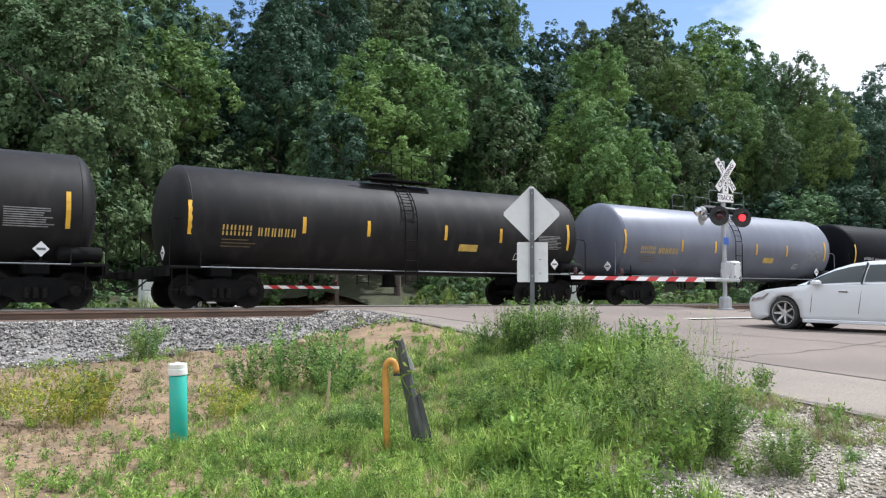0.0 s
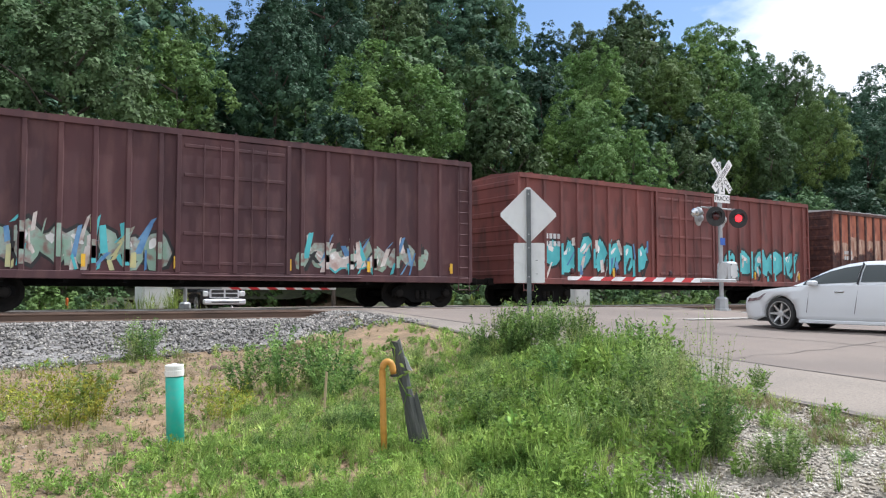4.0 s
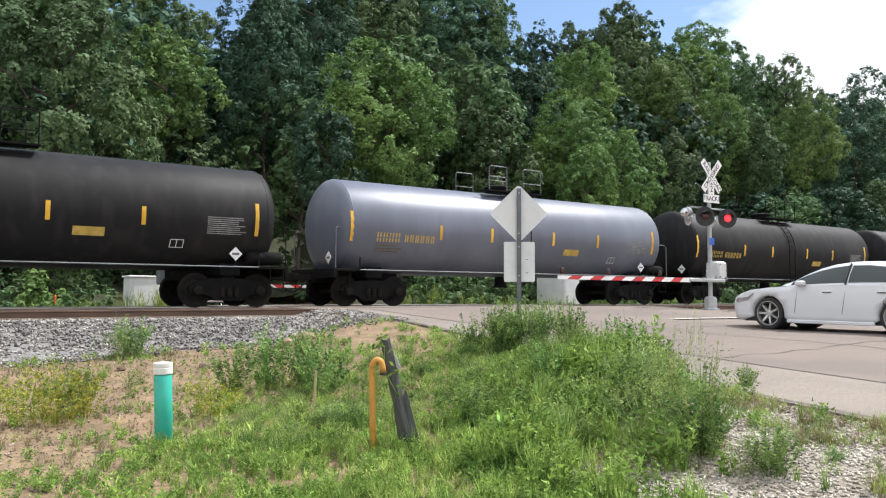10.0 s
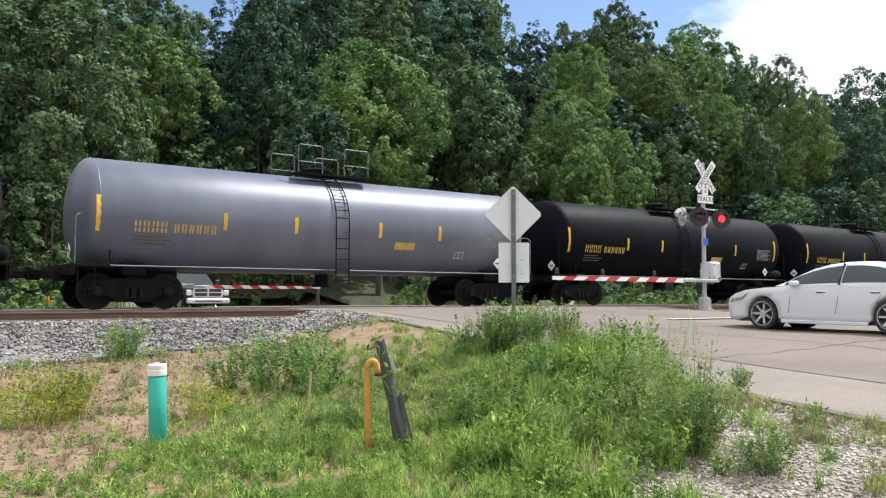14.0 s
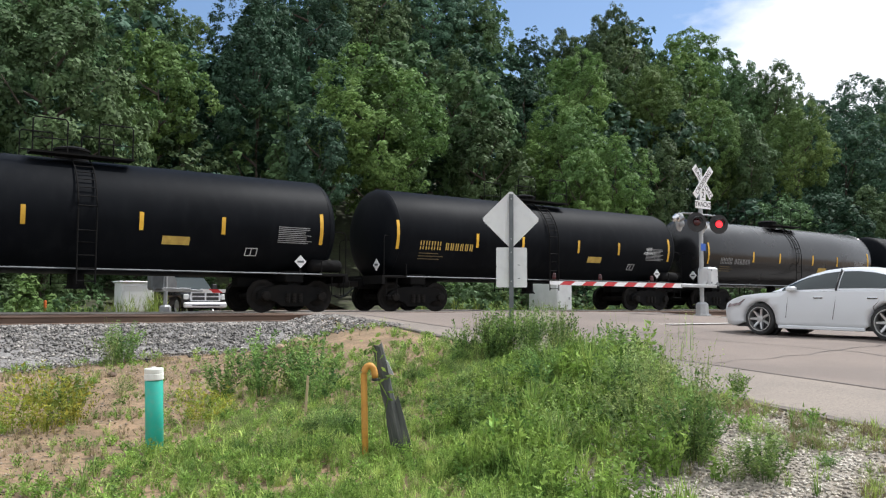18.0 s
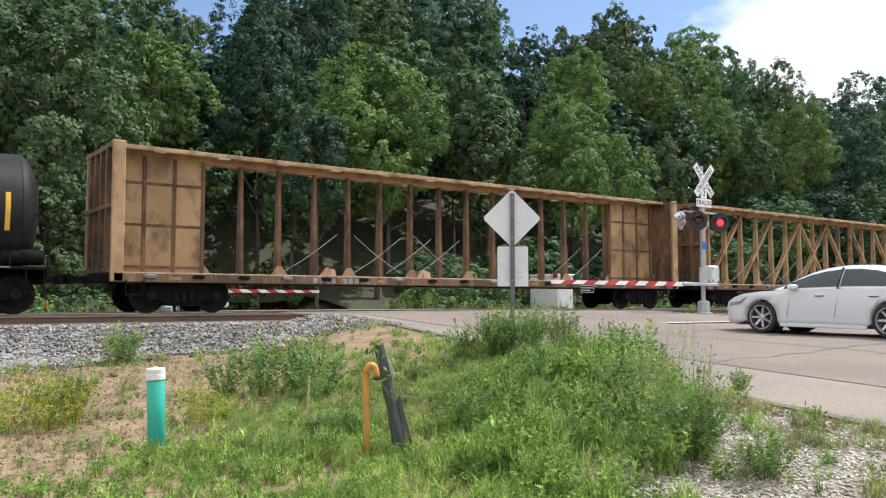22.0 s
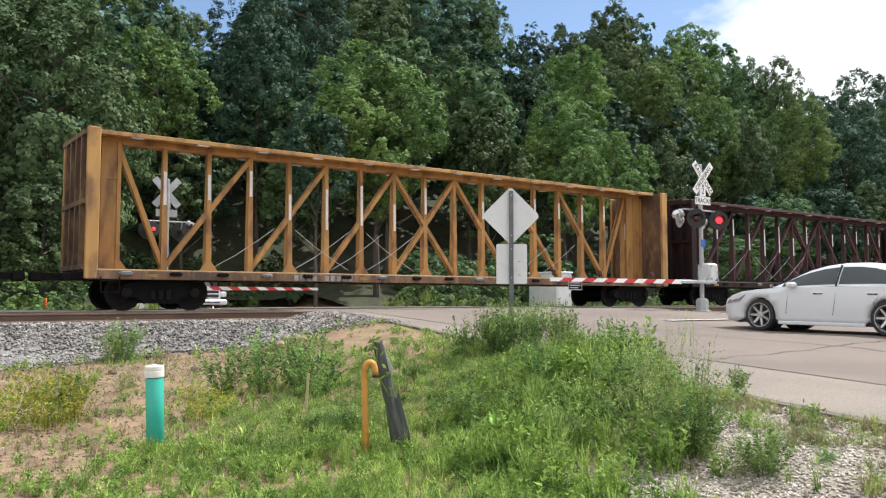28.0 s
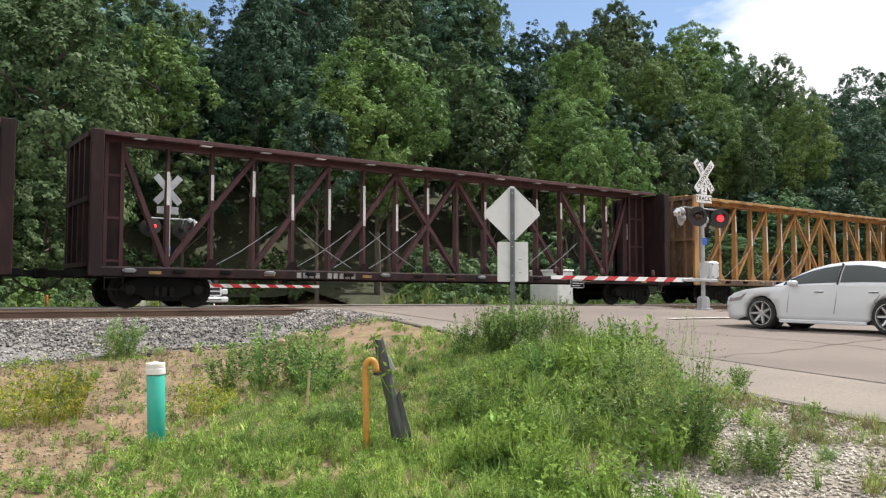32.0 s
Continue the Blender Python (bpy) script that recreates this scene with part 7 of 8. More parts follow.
def build_pickup():
    """x forward from the front axle; it waits on the far side, nose to the tracks."""
    car = thing("pickup_truck", "dark pickup truck with chrome grille waiting beyond the tracks", "pickup", at=pose(12.93, 36.6, road_z(36.6), 0, 0, -90))
    r, W = 0.40, 0.98
    low = [(0.62, 0.42), (0.92, 0.46), (0.94, 0.95), (0.86, 1.12), (-0.55, 1.22), (-2.55, 1.24), (-4.65, 1.26), (-4.68, 0.6), (-4.4, 0.45)] + arch(-3.6, r, 0.48)[::-1] + [(-3.0, 0.42), (-0.55, 0.42)] + arch(0, r, 0.48)[::-1]
    bm = bmesh.new()
    plate(bm, low, -W, W)
    rounded(bm, 0.05, 2)
    part("body", bm, M["truck_paint"], car, smooth=True)
    bm = bmesh.new()
    hexa(bm, [(-0.6, -0.86, 1.2), (-2.5, -0.86, 1.2), (-2.5, 0.86, 1.2), (-0.6, 0.86, 1.2), (-1.25, -0.68, 1.78), (-2.4, -0.68, 1.78), (-2.4, 0.68, 1.78), (-1.25, 0.68, 1.78)])
    part("window_glass", bm, M["car_glass"], car)
    bm = bmesh.new()
    box(bm, -2.45, -1.2, -0.72, 0.72, 1.77, 1.85, c=0.03)
    part("cab_roof", bm, M["truck_paint"], car)
    bm = bmesh.new()
    plate(bm, [(-0.66, 0.64), (0.66, 0.64), (0.72, 0.86), (0.62, 1.06), (-0.62, 1.06), (-0.72, 0.86)][::-1], -0.04, 0.04, Matrix.Translation((0.96, 0, 0)) @ Matrix.Rotation(radians(90), 4, "Z"))
    g = part("grille", bm, M["truck_chrome"], car, "bright chrome grille surround with crossbar")
    for y0, y1 in ((-0.6, -0.04), (0.04, 0.6)):
        for z0, z1 in ((0.69, 0.83), (0.88, 1.01)):
            bm = bmesh.new()
            box(bm, 0.99, 1.008, y0, y1, z0, z1, c=0.006)
            part("grille_slot", bm, M["black_trim"], g)
    bm = bmesh.new()
    box(bm, 0.92, 1.10, -0.98, 0.98, 0.36, 0.60, c=0.05)
    bumper = part("bumper", bm, M["truck_chrome"], car, "bright chrome bumper")
    bm = bmesh.new()
    box(bm, 1.095, 1.104, -0.62, 0.62, 0.44, 0.49)
    part("air_slot", bm, M["black_trim"], bumper)
    for s in (1, -1):
        bm = bmesh.new()
        box(bm, 0.86, 0.985, *sorted((s * 0.73, s * 0.97)), 0.72, 0.96, c=0.03)
        part("headlight", bm, M["head_glass"], car, "pale square headlight")
        for x in (0.0, -3.6):
            wheel_thing(car, x, s * 0.84, r, s, M["alloy"], 5)
        bm = bmesh.new()
        box(bm, -0.95, -0.75, *sorted((s * 0.95, s * 1.2)), 1.2, 1.45, c=0.03)
        part("mirror", bm, M["black_trim"], car)


def build_cabinets():
    def cabinet(name, x, y, w, d, h, mat, label, roof=0.08):
        z = ground_z(x, y)
        c = thing(name, label, "cabinet", at=pose(x, y, z))
        bm = bmesh.new()
        box(bm, -w / 2 - 0.08, w / 2 + 0.08, -d / 2 - 0.08, d / 2 + 0.08, -0.3, 0.14, c=0.02)
        part("plinth", bm, M["concrete"], c)
        bm = bmesh.new()
        box(bm, -w / 2, w / 2, -d / 2, d / 2, 0.14, h, c=0.02)
        part("case", bm, mat, c)
        bm = bmesh.new()
        box(bm, -w / 2 - 0.06, w / 2 + 0.06, -d / 2 - 0.06, d / 2 + 0.06, h, h + roof, c=0.02)
        part("lid", bm, M["white_shed"], c)
        bm = bmesh.new()
        box(bm, -w / 2 + 0.1, w / 2 - 0.1, -d / 2 - 0.022, -d / 2 + 0.005, 0.25, h - 0.1, c=0.008)
        door = part("cabinet_door", bm, mat, c)
        bm = bmesh.new()
        box(bm, w / 2 - 0.24, w / 2 - 0.19, -d / 2 - 0.05, -d / 2 - 0.02, h * 0.5, h * 0.5 + 0.14)
        part("handle", bm, M["galv"], door)
    cabinet("signal_bungalow", 29.55, 31.0, 1.1, 2.05, 2.35, M["white_shed"], "white and grey metal signal bungalow beyond the tracks")
    cabinet("relay_cabinet", 8.42, 30.45, 1.15, 0.9, 0.95 - ground_z(8.42, 30.45), M["white_shed"], "small white metal relay cabinet beyond the tracks", 0.06)
    bm = bmesh.new()
    lathe(bm, [(0.045, -0.2), (0.045, 1.05), (0.03, 1.08)], 10)
    tagged(part("marker_post", bm, M["orange_post"]), "thin orange utility marker post in the grass", "post").matrix_basis = pose(5.3, 29.4, ground_z(5.3, 29.4))
    # stones lying about on the dirt
    rnd = random.Random(3)
    for px, py, s in ((4.2, 11.9, 0.09), (3.2, 12.6, 0.07), (6.25, 13.35, 0.13), (6.6, 13.45, 0.16), (3.05, 9.9, 0.06), (5.95, 13.2, 0.09), (4.6, 11.4, 0.06)):
        bm = bmesh.new()
        bmesh.ops.create_icosphere(bm, subdivisions=2, radius=s)
        for v in bm.verts:
            v.co *= 1 + 0.35 * noise.noise(v.co * (1.4 / s) + Vector((px, py, 0)))
            v.co.z *= 0.7
        ob = part("rock", bm, M["rock_" + ("brown" if s < 0.12 else "tan")])
        ob.matrix_basis = pose(px, py, (track_z(py) if py > 14.2 else ground_z(px, py)) + s * 0.3, 0, 0, rnd.uniform(0, 360))
        tagged(ob, "brown rough stone lying on the dirt" if s < 0.12 else "pale tan boulder at the ballast edge", "rock", "loose rocks")


M["head_lamp"] = surf("dark_lamp_interior", (0.07, 0.03, 0.035), (0.2, 0.14, 0.14), 14, 0.1, bump=0, coat=0.8)
M["rock_brown"] = surf("brown_rock", (0.10, 0.07, 0.05), (0.15, 0.1, 0.07), 8, 0.95, bump=0.5)
M["rock_tan"] = surf("tan_rock", (0.33, 0.25, 0.16), (0.25, 0.18, 0.11), 6, 0.95, bump=0.5)
build_signals()
build_road_sign()
build_foreground()
build_sedan()
build_pickup()
build_cabinets()


# ---- weeds, grass and gravel ----
def plant(seed, stems, reach, rise, leaves, leaf, width=0.45, droop=0.25, tip=0.0, stem_w=0.004, start=0.12):
    """Points and faces of a leafy weed: curved stems with pointed leaves."""
    rnd = np.random.RandomState(seed)
    V = []
    for s in range(stems):
        a = rnd.uniform(0, 2 * math.pi)
        out = reach * math.sqrt(rnd.uniform(0.02, 1.0))
        h = rise * rnd.uniform(0.65, 1.1) * (1 - 0.35 * (out / max(reach, 1e-6)) ** 2)
        base = np.array((math.cos(a) * out * 0.3, math.sin(a) * out * 0.3, -0.02))
        end = np.array((math.cos(a) * out, math.sin(a) * out, h))
        ctrl = base * 0.6 + np.array((end[0] * 0.4, end[1] * 0.4, h * 0.75))
        side = np.array((-math.sin(a), math.cos(a), 0)) * stem_w
        half = base * 0.25 + ctrl * 0.5 + end * 0.25
        V.extend((base - side, base + side, half, half - side * 0.7, half + side * 0.7, end))
        for k in range(leaves):
            u = start + (1 - start) * (k + rnd.uniform(0, 1)) / leaves
            p = base * (1 - u) ** 2 + ctrl * 2 * u * (1 - u) + end * u * u
            d = rnd.normal(size=3)
            d[2] = abs(d[2]) * 0.6 + 0.25 - droop * rnd.rand()
            d /= np.linalg.norm(d)
            w = np.cross(d, rnd.normal(size=3))
            w /= np.linalg.norm(w)
            l = leaf * rnd.uniform(0.6, 1.25) * (1 - tip * u)
            V.extend((p + d * l * 0.15 + w * l * width * 0.5, p + d * l * 0.25 - w * l * width * 0.5, p + d * l * 1.05))
    return np.array(V), np.arange(len(V)).reshape(-1, 3)


def tuft(seed, blades, reach, rise, wide=0.006):
    rnd = np.random.RandomState(seed)
    V = []
    for s in range(blades):
        a = rnd.uniform(0, 2 * math.pi)
        b = np.array((math.cos(a), math.sin(a), 0)) * reach * 0.35 * rnd.rand()
        out = np.array((math.cos(a), math.sin(a), 0)) * reach * rnd.uniform(0.3, 1)
        h = rise * rnd.uniform(0.5, 1.1)
        side = np.array((-math.sin(a), math.cos(a), 0)) * wide
        p1, p2 = b + out * 0.35 + np.array((0, 0, h * 0.65)), b + out + np.array((0, 0, h))
        V.extend((b - side, b + side, p1 + side * 0.4, p1 - side * 0.8, p1 + side * 0.8, p2))
    return np.array(V), np.arange(len(V)).reshape(-1, 3)


def scatter(name, forms, spots, mat, label, category, seed):
    """Many small plants joined into one mesh; spots are x, y, size."""
    rnd = np.random.RandomState(seed)
    V, Q, n = [], [], 0
    for x, y, s in spots:
        v, q = forms[rnd.randint(len(forms))]
        a = rnd.uniform(0, 2 * math.pi)
        c, d = math.cos(a) * s, math.sin(a) * s
        w = np.stack([v[:, 0] * c - v[:, 1] * d + x, v[:, 0] * d + v[:, 1] * c + y, v[:, 2] * s * rnd.uniform(0.8, 1.2) + land(x, y)], 1)
        V.append(w)
        Q.append(q + n)
        n += len(v)
    ob = new(name, big_mesh(name, np.concatenate(V), np.concatenate(Q), mat))
    return tagged(ob, label, category, kind="stuff")


def land(x, y):
    if 14.2 < y < 27.8 and not road_left(y) < x < ROAD_RIGHT:
        return track_z(y)
    return ground_z(x, y)


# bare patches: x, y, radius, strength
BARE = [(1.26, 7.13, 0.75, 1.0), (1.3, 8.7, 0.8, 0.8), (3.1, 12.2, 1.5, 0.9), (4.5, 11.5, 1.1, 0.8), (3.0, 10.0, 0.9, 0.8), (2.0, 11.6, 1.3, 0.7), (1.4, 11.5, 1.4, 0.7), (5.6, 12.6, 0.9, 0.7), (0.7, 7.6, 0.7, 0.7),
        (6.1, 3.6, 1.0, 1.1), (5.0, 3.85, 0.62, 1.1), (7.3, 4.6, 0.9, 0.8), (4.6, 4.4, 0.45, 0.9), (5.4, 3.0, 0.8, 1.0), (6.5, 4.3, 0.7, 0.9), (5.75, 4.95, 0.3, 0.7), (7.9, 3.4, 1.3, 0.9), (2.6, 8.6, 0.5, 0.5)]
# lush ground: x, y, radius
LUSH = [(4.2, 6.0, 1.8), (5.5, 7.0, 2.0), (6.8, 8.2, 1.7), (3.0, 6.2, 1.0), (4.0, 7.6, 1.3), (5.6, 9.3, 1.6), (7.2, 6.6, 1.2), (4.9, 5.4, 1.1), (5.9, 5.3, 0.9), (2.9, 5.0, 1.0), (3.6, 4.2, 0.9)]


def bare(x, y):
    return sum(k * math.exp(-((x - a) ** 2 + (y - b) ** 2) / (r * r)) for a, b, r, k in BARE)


def tall(x, y):
    """How high the weeds stand: low before the standpipe, higher towards the road, lower again near the sign; uneven all over."""
    rough = 0.95 + 1.4 * noise.noise((x * 1.5, y * 1.5, 4)) + 0.6 * noise.noise((x * 4, y * 4, 8))
    return (0.33 + 0.65 * smooth(-0.2, 1.3, 0.82 * x - 0.57 * y + 0.12 * noise.noise((x, y, 9)))) * min(1.45, max(0.35, rough)) * (1 - 0.55 * smooth(6.6, 8.4, y))


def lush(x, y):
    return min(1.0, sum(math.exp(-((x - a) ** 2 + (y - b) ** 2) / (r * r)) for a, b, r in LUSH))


def build_weeds():
    rnd = random.Random(21)
    low = [plant(100 + k, 10, 0.14, 0.17, 8, 0.05, 0.5) for k in range(5)]
    mid = [plant(120 + k, 9, 0.14, 0.38, 15, 0.047, 0.42, start=0.15) for k in range(5)]
    grassy = [tuft(140 + k, 24, 0.15, 0.40, 0.007) for k in range(4)]
    short = [tuft(150 + k, 18, 0.10, 0.13, 0.004) for k in range(4)]
    spots = {"low": [], "mid": [], "grass": [], "short": [], "straw": []}
    for _ in range(60000):
        x, y = rnd.uniform(-1.5, 9.0), rnd.uniform(2.6, 14.6)
        if x > road_left(y) - 0.08 or abs(math.degrees(math.atan2(x, y)) - 36) > 36:
            continue
        d = math.hypot(x, y)
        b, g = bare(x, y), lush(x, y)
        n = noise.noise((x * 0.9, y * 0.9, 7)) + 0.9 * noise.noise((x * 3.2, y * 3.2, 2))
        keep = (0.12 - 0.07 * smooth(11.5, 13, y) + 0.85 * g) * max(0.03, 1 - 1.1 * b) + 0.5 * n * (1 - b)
        if rnd.random() > keep * (0.55 if d > 8 else 0.75) :
            continue
        r = rnd.random()
        if x > 4.7 and y < 0.75 * x + 0.2 and y < 4.7 and r < 0.48 and rnd.random() < 0.85:
            continue
        if g > 0.45 and r < 0.30:
            spots["mid"].append((x, y, rnd.uniform(0.7, 1.3) * tall(x, y)))
        elif r < 0.48:
            spots["low"].append((x, y, rnd.uniform(0.6, 1.3) * (0.4 + 0.6 * tall(x, y))))
        elif r < 0.83:
            spots["grass"].append((x, y, rnd.uniform(0.45, 1.1) * (0.5 + 0.5 * g) * (0.12 + 0.88 * tall(x, y))))
        elif r < 0.93:
            spots["short"].append((x, y, rnd.uniform(0.6, 1.5)))
        else:
            spots["straw"].append((x, y, rnd.uniform(0.4, 0.9)))
    cap = {"low": 2200, "mid": 1900, "grass": 2400, "short": 1700, "straw": 900}
    for k in spots:
        rnd.shuffle(spots[k])
        spots[k] = spots[k][:cap[k]]
    scatter("ground_weeds", low, spots["low"], M["weed"], "low leafy green weeds covering the ground", "weeds", 1)
    scatter("tall_weeds", mid, spots["mid"], M["weed"], "knee-high leafy green weeds", "weeds", 2)
    scatter("grass", grassy, spots["grass"], M["grass"], "uneven tufts of green grass", "grass", 3)
    scatter("short_grass", short, spots["short"], M["grass"], "short sparse grass", "grass", 4)
    scatter("dry_grass", short, spots["straw"], M["straw"], "dry straw-coloured grass", "grass", 5)
    # sparse sprigs on the gravel, the dirt and the ballast edge
    extra, dry, green = [], [], []
    for _ in range(150):
        x, y = rnd.uniform(-1, 8.2), rnd.uniform(2.8, 15.0)
        if x < road_left(y) - 0.1 and (5.6 < y < 12.6 or rnd.random() < 0.12):
            extra.append((x, y, rnd.uniform(0.3, 0.7)))
    # dry tufts on the bare sand, and a thin mixed fringe on the gravel and along the shoulder
    for _ in range(5200):
        x, y = rnd.uniform(-1, 7.5), rnd.uniform(5.5, 13.9)
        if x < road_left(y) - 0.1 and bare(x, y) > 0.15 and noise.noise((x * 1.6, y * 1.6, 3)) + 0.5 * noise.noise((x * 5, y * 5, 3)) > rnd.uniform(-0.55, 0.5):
            (dry if rnd.random() < 0.62 else green).append((x, y, rnd.uniform(0.3, 0.85)))
    for _ in range(9000):
        x, y = rnd.uniform(3.9, 8.6), rnd.uniform(2.3, 6.0)
        side = road_left(y) - 0.06 - x
        if side < 0:
            continue
        n = noise.noise((x * 1.5, y * 1.5, 11)) + 0.4 * noise.noise((x * 4.5, y * 4.5, 5))
        if n + 0.55 * math.exp(-((side - 0.3) / 0.45) ** 2) > rnd.uniform(0.12, 0.9):
            (dry if rnd.random() < 0.45 else green).append((x, y, rnd.uniform(0.35, 1.0)))
    scatter("dry_tufts", short, dry, M["straw"], "dry straw-coloured tufts on sand and gravel", "grass", 8)
    scatter("thin_grass", short, green, M["grass"], "thin short green grass on sand and gravel", "grass", 9)
    scatter("sprigs", low, extra, M["weed_grey"], "small scattered green sprigs", "weeds", 6)
    far = []
    for _ in range(1500):
        x, y = rnd.uniform(-12, 70), rnd.uniform(27.2, 34.5)
        if not 9.2 < x < ROAD_RIGHT + 0.2:
            far.append((x, y, rnd.uniform(1.2, 2.6)))
    scatter("far_grass", grassy, far, M["grass"], "tall green grass beyond the tracks", "grass", 7)


def build_bushes():
    forms = {}

    def form(key, mat, variants):
        forms[key] = [big_mesh("weed_clump", v, q, mat) for v, q in variants]
    form("bush", M["weed_dark"], [plant(200 + k, 48, 0.40, 0.68, 28, 0.05, 0.42) for k in range(3)])
    form("grey", M["weed_grey"], [plant(210 + k, 46, 0.40, 0.74, 28, 0.038, 0.36) for k in range(3)])
    form("yellow", M["weed_yellow"], [plant(220 + k, 34, 0.38, 0.52, 24, 0.045, 0.42) for k in range(2)])
    form("tall", M["weed_grey"], [plant(230 + k, 46, 0.42, 1.05, 30, 0.045, 0.36, tip=0.5) for k in range(2)])
    form("wisp", M["weed_grey"], [plant(240 + k, 6, 0.20, 1.05, 13, 0.035, 0.4, tip=0.5, start=0.45) for k in range(2)])
    form("dock", M["weed"], [plant(250, 9, 0.22, 0.42, 3, 0.26, 0.38, start=0.3)])
    words = {"bush": "bushy green weed clump", "grey": "grey-green bushy weed clump", "yellow": "yellow-flowering weed clump on bare dirt", "tall": "tall grey-green weed clump beside the gravel",
             "wisp": "thin tall weed stalks with small seed heads", "dock": "broad-leaved dock plant in the grass"}
    rnd = random.Random(31)

    def put(kind, x, y, s, h=1.0):
        ob = new("weed_clump", rnd.choice(forms[kind]))
        ob.matrix_basis = pose(x, y, land(x, y), 0, 0, rnd.uniform(0, 360)) @ Matrix.Diagonal((s, s, s * h, 1))
        tagged(ob, words[kind], "weed", "weed clumps")
    # the clumps that stand out one by one
    for kind, x, y, s, h in (("bush", 3.68, 13.85, 1.15, 0.85), ("grey", 3.5, 13.75, 0.9, 0.9), ("yellow", 1.7, 9.15, 1.3, 1.1), ("yellow", 2.05, 9.5, 0.8, 1.2), ("yellow", 1.4, 9.3, 1.0, 1.0), ("bush", 2.0, 9.75, 0.9, 0.9), ("yellow", 1.25, 10.5, 0.8, 1.0), ("yellow", 0.75, 10.2, 0.8, 1.0), ("grey", 2.92, 11.1, 0.55, 0.7),
                             ("yellow", 3.1, 8.6, 1.0, 0.95), ("yellow", 3.45, 8.9, 0.6, 0.9), ("bush", 4.3, 9.8, 1.2, 1.0), ("bush", 4.75, 9.7, 1.15, 1.0), ("bush", 3.9, 10.0, 1.0, 0.9), ("bush", 7.0, 14.6, 0.9, 0.5), ("bush", 4.6, 8.95, 1.15, 1.05),
                             ("grey", 7.0, 8.75, 0.8, 1.4), ("bush", 7.15, 8.6, 0.75, 1.4), ("bush", 6.85, 8.95, 0.7, 1.35), ("bush", 7.05, 8.55, 0.8, 1.25), ("grey", 7.9, 8.4, 0.8, 1.4), ("bush", 8.1, 8.25, 0.8, 1.45), ("bush", 7.72, 8.5, 0.75, 1.35), ("grey", 8.2, 8.4, 0.75, 1.4), ("bush", 8.0, 8.05, 0.7, 1.3), ("bush", 7.2, 8.58, 0.85, 1.4), ("grey", 7.38, 8.43, 0.85, 1.45), ("bush", 7.55, 8.28, 0.85, 1.4), ("bush", 7.4, 8.55, 0.8, 1.45), ("wisp", 7.3, 8.6, 0.75, 1.1), ("wisp", 7.9, 8.3, 0.75, 1.15),
                             ("tall", 5.5, 4.15, 1.05, 0.9), ("bush", 5.5, 4.15, 1.0, 1.0), ("bush", 5.42, 4.05, 0.75, 0.9), ("tall", 5.75, 4.55, 1.0, 0.9), ("grey", 5.3, 4.5, 1.0, 0.95), ("tall", 6.1, 5.0, 1.0, 0.85), ("grey", 6.3, 5.5, 1.0, 1.0), ("bush", 5.9, 5.3, 1.0, 1.0), ("grey", 6.7, 5.9, 1.0, 0.9),
                             ("bush", 5.42, 3.45, 0.75, 0.7), ("grey", 5.6, 3.62, 0.7, 0.75), ("grey", 5.3, 3.65, 0.6, 0.7), ("bush", 8.05, 5.45, 0.45, 0.8), ("bush", 5.9, 3.25, 0.3, 0.6),
                             ("wisp", 6.9, 5.4, 1.0, 1.0), ("wisp", 6.6, 5.0, 1.1, 1.0), ("wisp", 7.2, 6.4, 1.0, 0.95), ("wisp", 7.05, 5.9, 1.0, 1.0), ("wisp", 5.95, 4.4, 1.15, 1.0), ("wisp", 7.6, 7.1, 0.9, 0.9),
                             ("wisp", 3.3, 13.2, 0.9, 1.0), ("wisp", 3.9, 13.5, 0.9, 1.1), ("wisp", 3.0, 13.1, 0.8, 0.9), ("dock", 4.35, 5.1, 0.7, 1.3), ("dock", 4.2, 4.85, 0.55, 1.2), ("dock", 4.6, 5.0, 0.5, 1.1),
                             ("grey", 20.9, 14.2, 0.8, 0.7), ("bush", 22.4, 13.9, 0.9, 0.8)):
        put(kind, x, y, s, h)
    # filling of the lush ground
    n = 0
    while n < 210:
        x, y = rnd.uniform(2.5, 8.3), rnd.uniform(4.2, 10.8)
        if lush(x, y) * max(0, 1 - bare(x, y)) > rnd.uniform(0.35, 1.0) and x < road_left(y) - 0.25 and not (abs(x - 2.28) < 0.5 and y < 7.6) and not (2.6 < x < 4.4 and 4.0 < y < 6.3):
            put(rnd.choice(("bush", "grey", "grey", "bush")), x, y, rnd.uniform(0.4, 1.0) * (0.3 + 0.7 * tall(x, y)), rnd.uniform(0.5, 1.0))
            n += 1


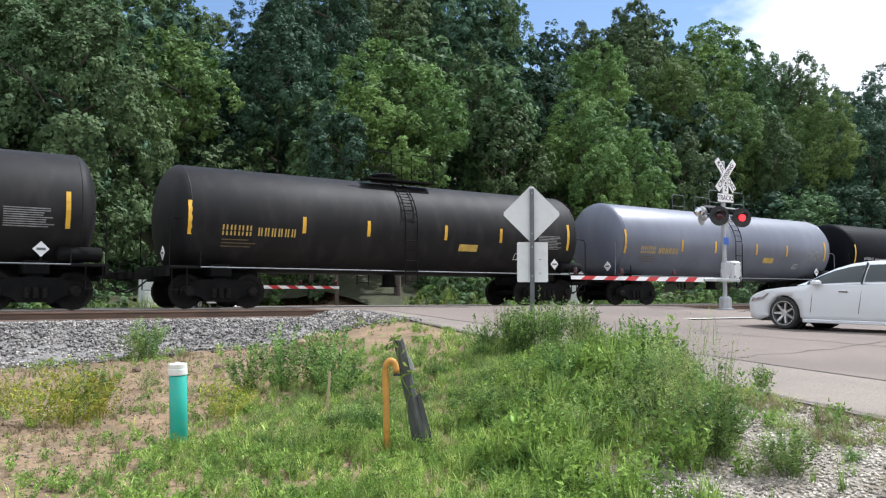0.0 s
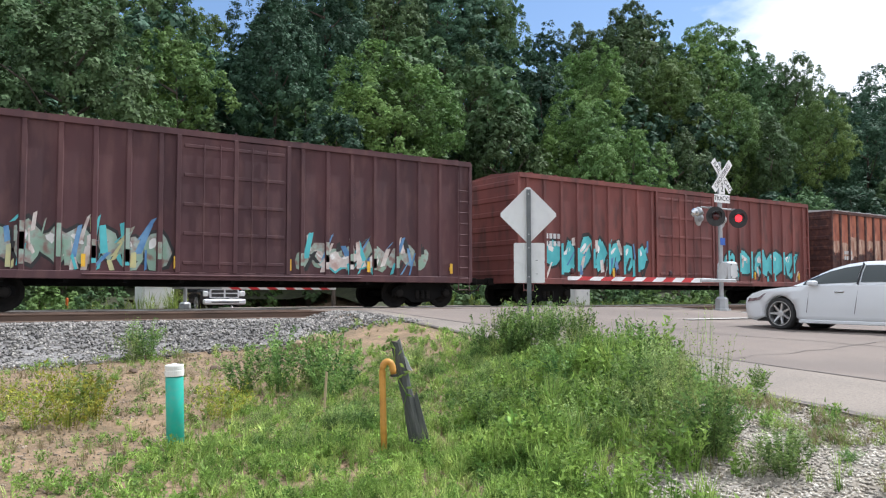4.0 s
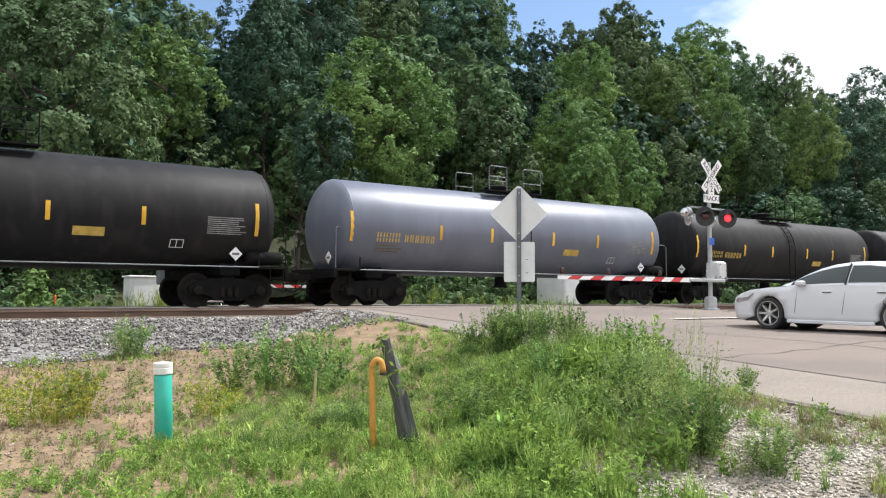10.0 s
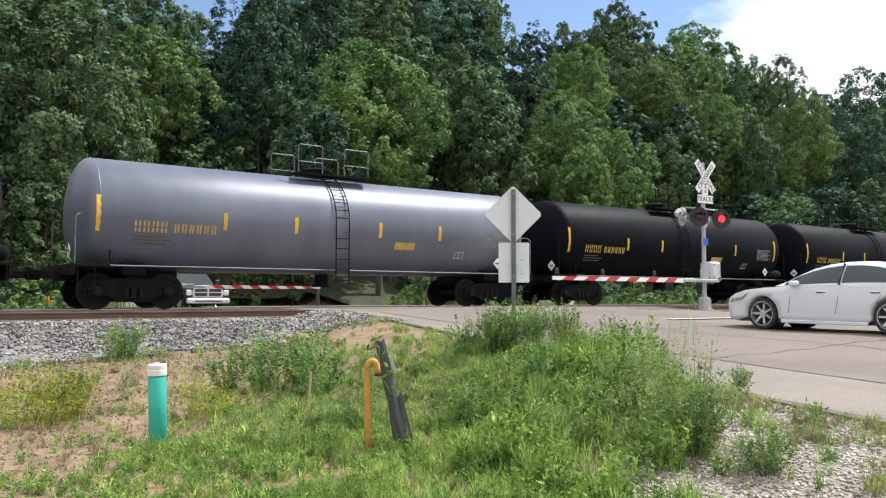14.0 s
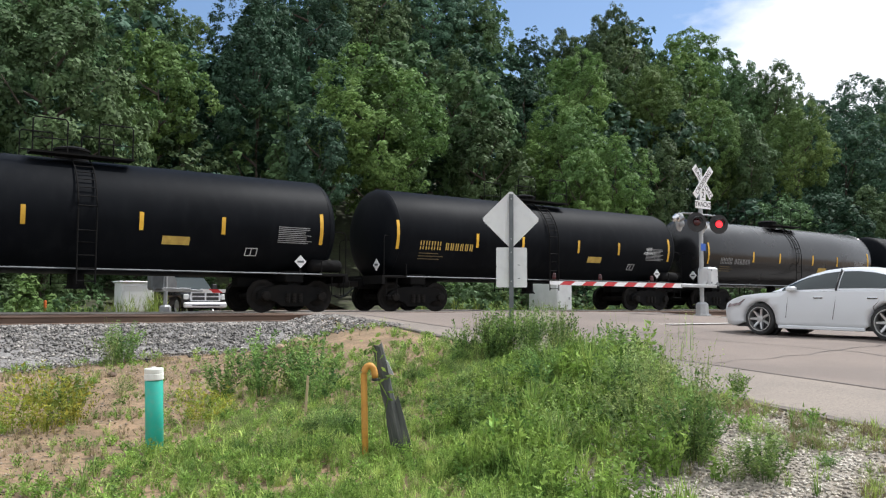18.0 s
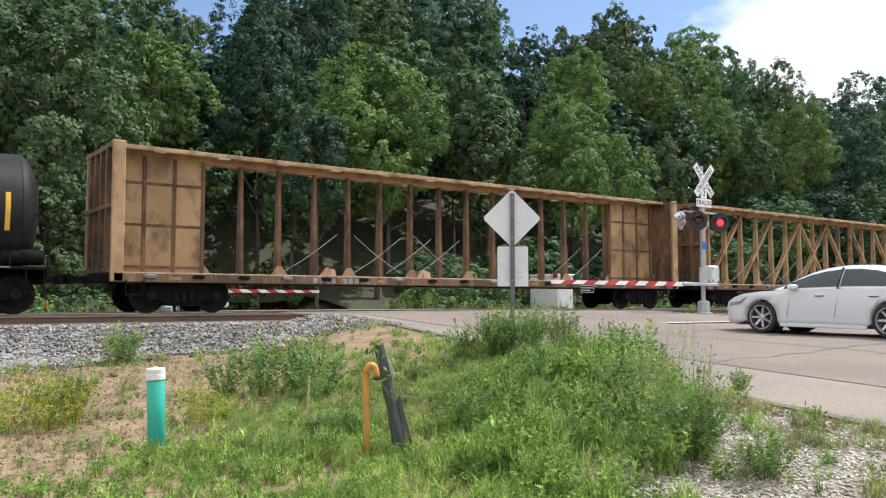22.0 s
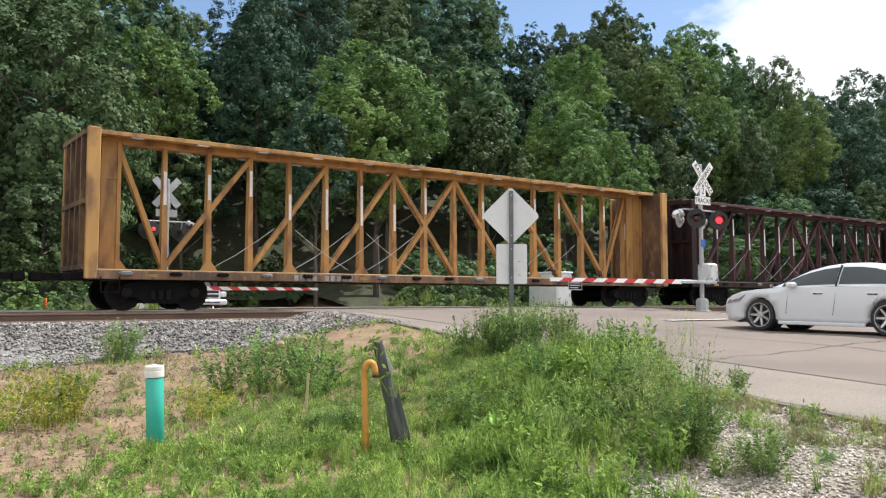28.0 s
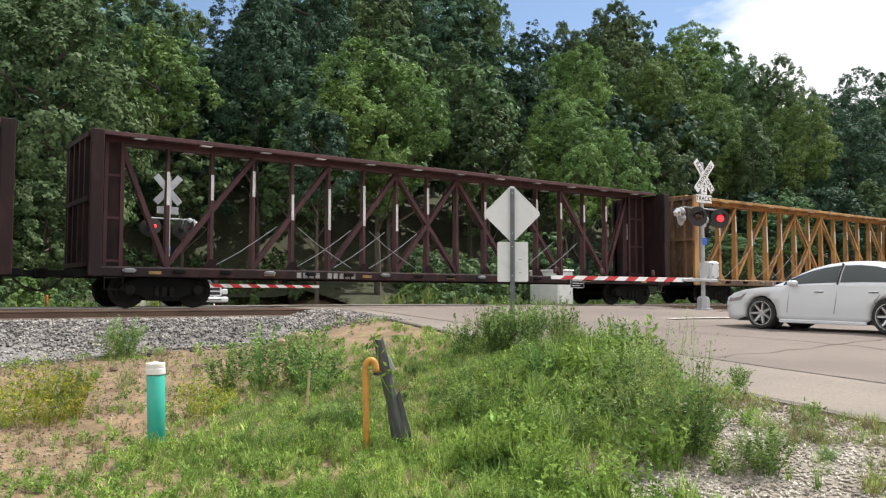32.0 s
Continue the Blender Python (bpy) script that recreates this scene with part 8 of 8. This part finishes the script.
def build_gravel():
    rnd = random.Random(41)
    # pale gravel drive: a thin sheet over the ground where the weeds leave off
    xs = [3.6 + 0.15 * i for i in range(34)]
    ys = [0.5 + 0.15 * j for j in range(36)]
    def edge(x, y):
        return min(x - 3.9 - 0.35 * noise.noise((x, y * 1.3, 1)), 5.3 - y + 0.3 * noise.noise((x * 1.2, y, 4)), road_left(y) - 0.05 - x)
    verts, index = [], {}
    faces = []
    for j, y in enumerate(ys):
        for i, x in enumerate(xs):
            index[i, j] = len(verts)
            verts.append((x, y, ground_z(x, y) + 0.02 * smooth(-0.3, 0.3, edge(x, y)) - 0.012))
    for j in range(len(ys) - 1):
        for i in range(len(xs) - 1):
            if edge(xs[i] + 0.075, ys[j] + 0.075) > -0.25:
                faces.append((index[i, j], index[i + 1, j], index[i + 1, j + 1], index[i, j + 1]))
    tagged(new("gravel_drive", big_mesh("gravel_drive", verts, faces, M["gravel_bed"], True)), "pale crushed-gravel drive beside the road", "gravel", kind="structure")
    spots = []
    while len(spots) < 11000:
        x, y = rnd.uniform(3.7, 8.2), rnd.uniform(2.2, 5.6)
        if x < road_left(y) - 0.04 and edge(x, y) > rnd.uniform(-0.3, 0.25):
            spots.append((x, y, ground_z(x, y) + 0.012))
    stones("gravel", spots, 0.0155, M["gravel"], "loose pale crushed gravel", "gravel", 1)
    # ballast stones on the near shoulder and between the ties
    spots = []
    while len(spots) < 13000:
        x, y = rnd.uniform(0.0, 9.3), rnd.uniform(13.4, 17.85)
        if rnd.random() < smooth(13.4, 14.6, y) and x < 9.4:
            spots.append((x, y, max(track_z(y) if y > 14.1 else -9.0, land(x, y) if y <= 14.1 else ground_z(x, y)) + 0.02))
    stones("ballast_stones", spots, 0.030, M["stone"], "grey crushed-stone ballast on the shoulder", "ballast", 2)
    spots = [(x, y, track_z(y) + 0.015) for x, y in [(rnd.choice((rnd.uniform(-2, 9.3), rnd.uniform(20.5, 30))), rnd.uniform(17.9, 26.8)) for _ in range(3500)]]
    stones("ballast_stones", spots, 0.036, M["stone"], "grey crushed-stone ballast between the tracks", "ballast", 3)
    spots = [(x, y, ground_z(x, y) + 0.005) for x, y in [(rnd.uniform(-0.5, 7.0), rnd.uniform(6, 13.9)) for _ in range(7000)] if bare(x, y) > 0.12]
    stones("pebbles", spots, 0.014, M["stone_brown"], "scattered pale pebbles on the dirt", "pebbles", 4)


M["stone_brown"] = surf("brownish_pebbles", (0.34, 0.28, 0.22), (0.17, 0.135, 0.10), 1.0, 0.9, bump=0.3, vary=0.6, island=True)
build_gravel()
build_weeds()
build_bushes()


def motions():
    """Keys the train: every car along the track, and its wheelsets turning while it is near."""
    for car, centre, sets in TRAIN:
        rows = [(t, pose(train_x(centre, t), TRAIN_TRACK, 0)) for t in (0, 8, 16, 24, 31.5, 31.7, 31.8, 31.9)]
        walk(car, rows + [(32, pose(train_x(centre, 31.967), TRAIN_TRACK, 0))])
        near, far = 16.0 + (centre - 62) / SPEED, 16.0 + (centre + 16) / SPEED
        first, last = max(0, math.ceil(near * FPS)), min(960, math.floor(far * FPS))
        for ob in sets:
            x, y, z = ob.matrix_basis.translation
            rows = [(k / FPS, pose(x, y, z, 0, -math.degrees(SPEED * k / FPS / WHEEL_R) % 360, 0)) for k in range(first, last + 1)]
            if first > 0:
                rows.insert(0, (0, rows[0][1]))
            if last < 960:
                rows.append((32, rows[-1][1]))
            walk(ob, rows)


TRAIN = build_train()
motions()
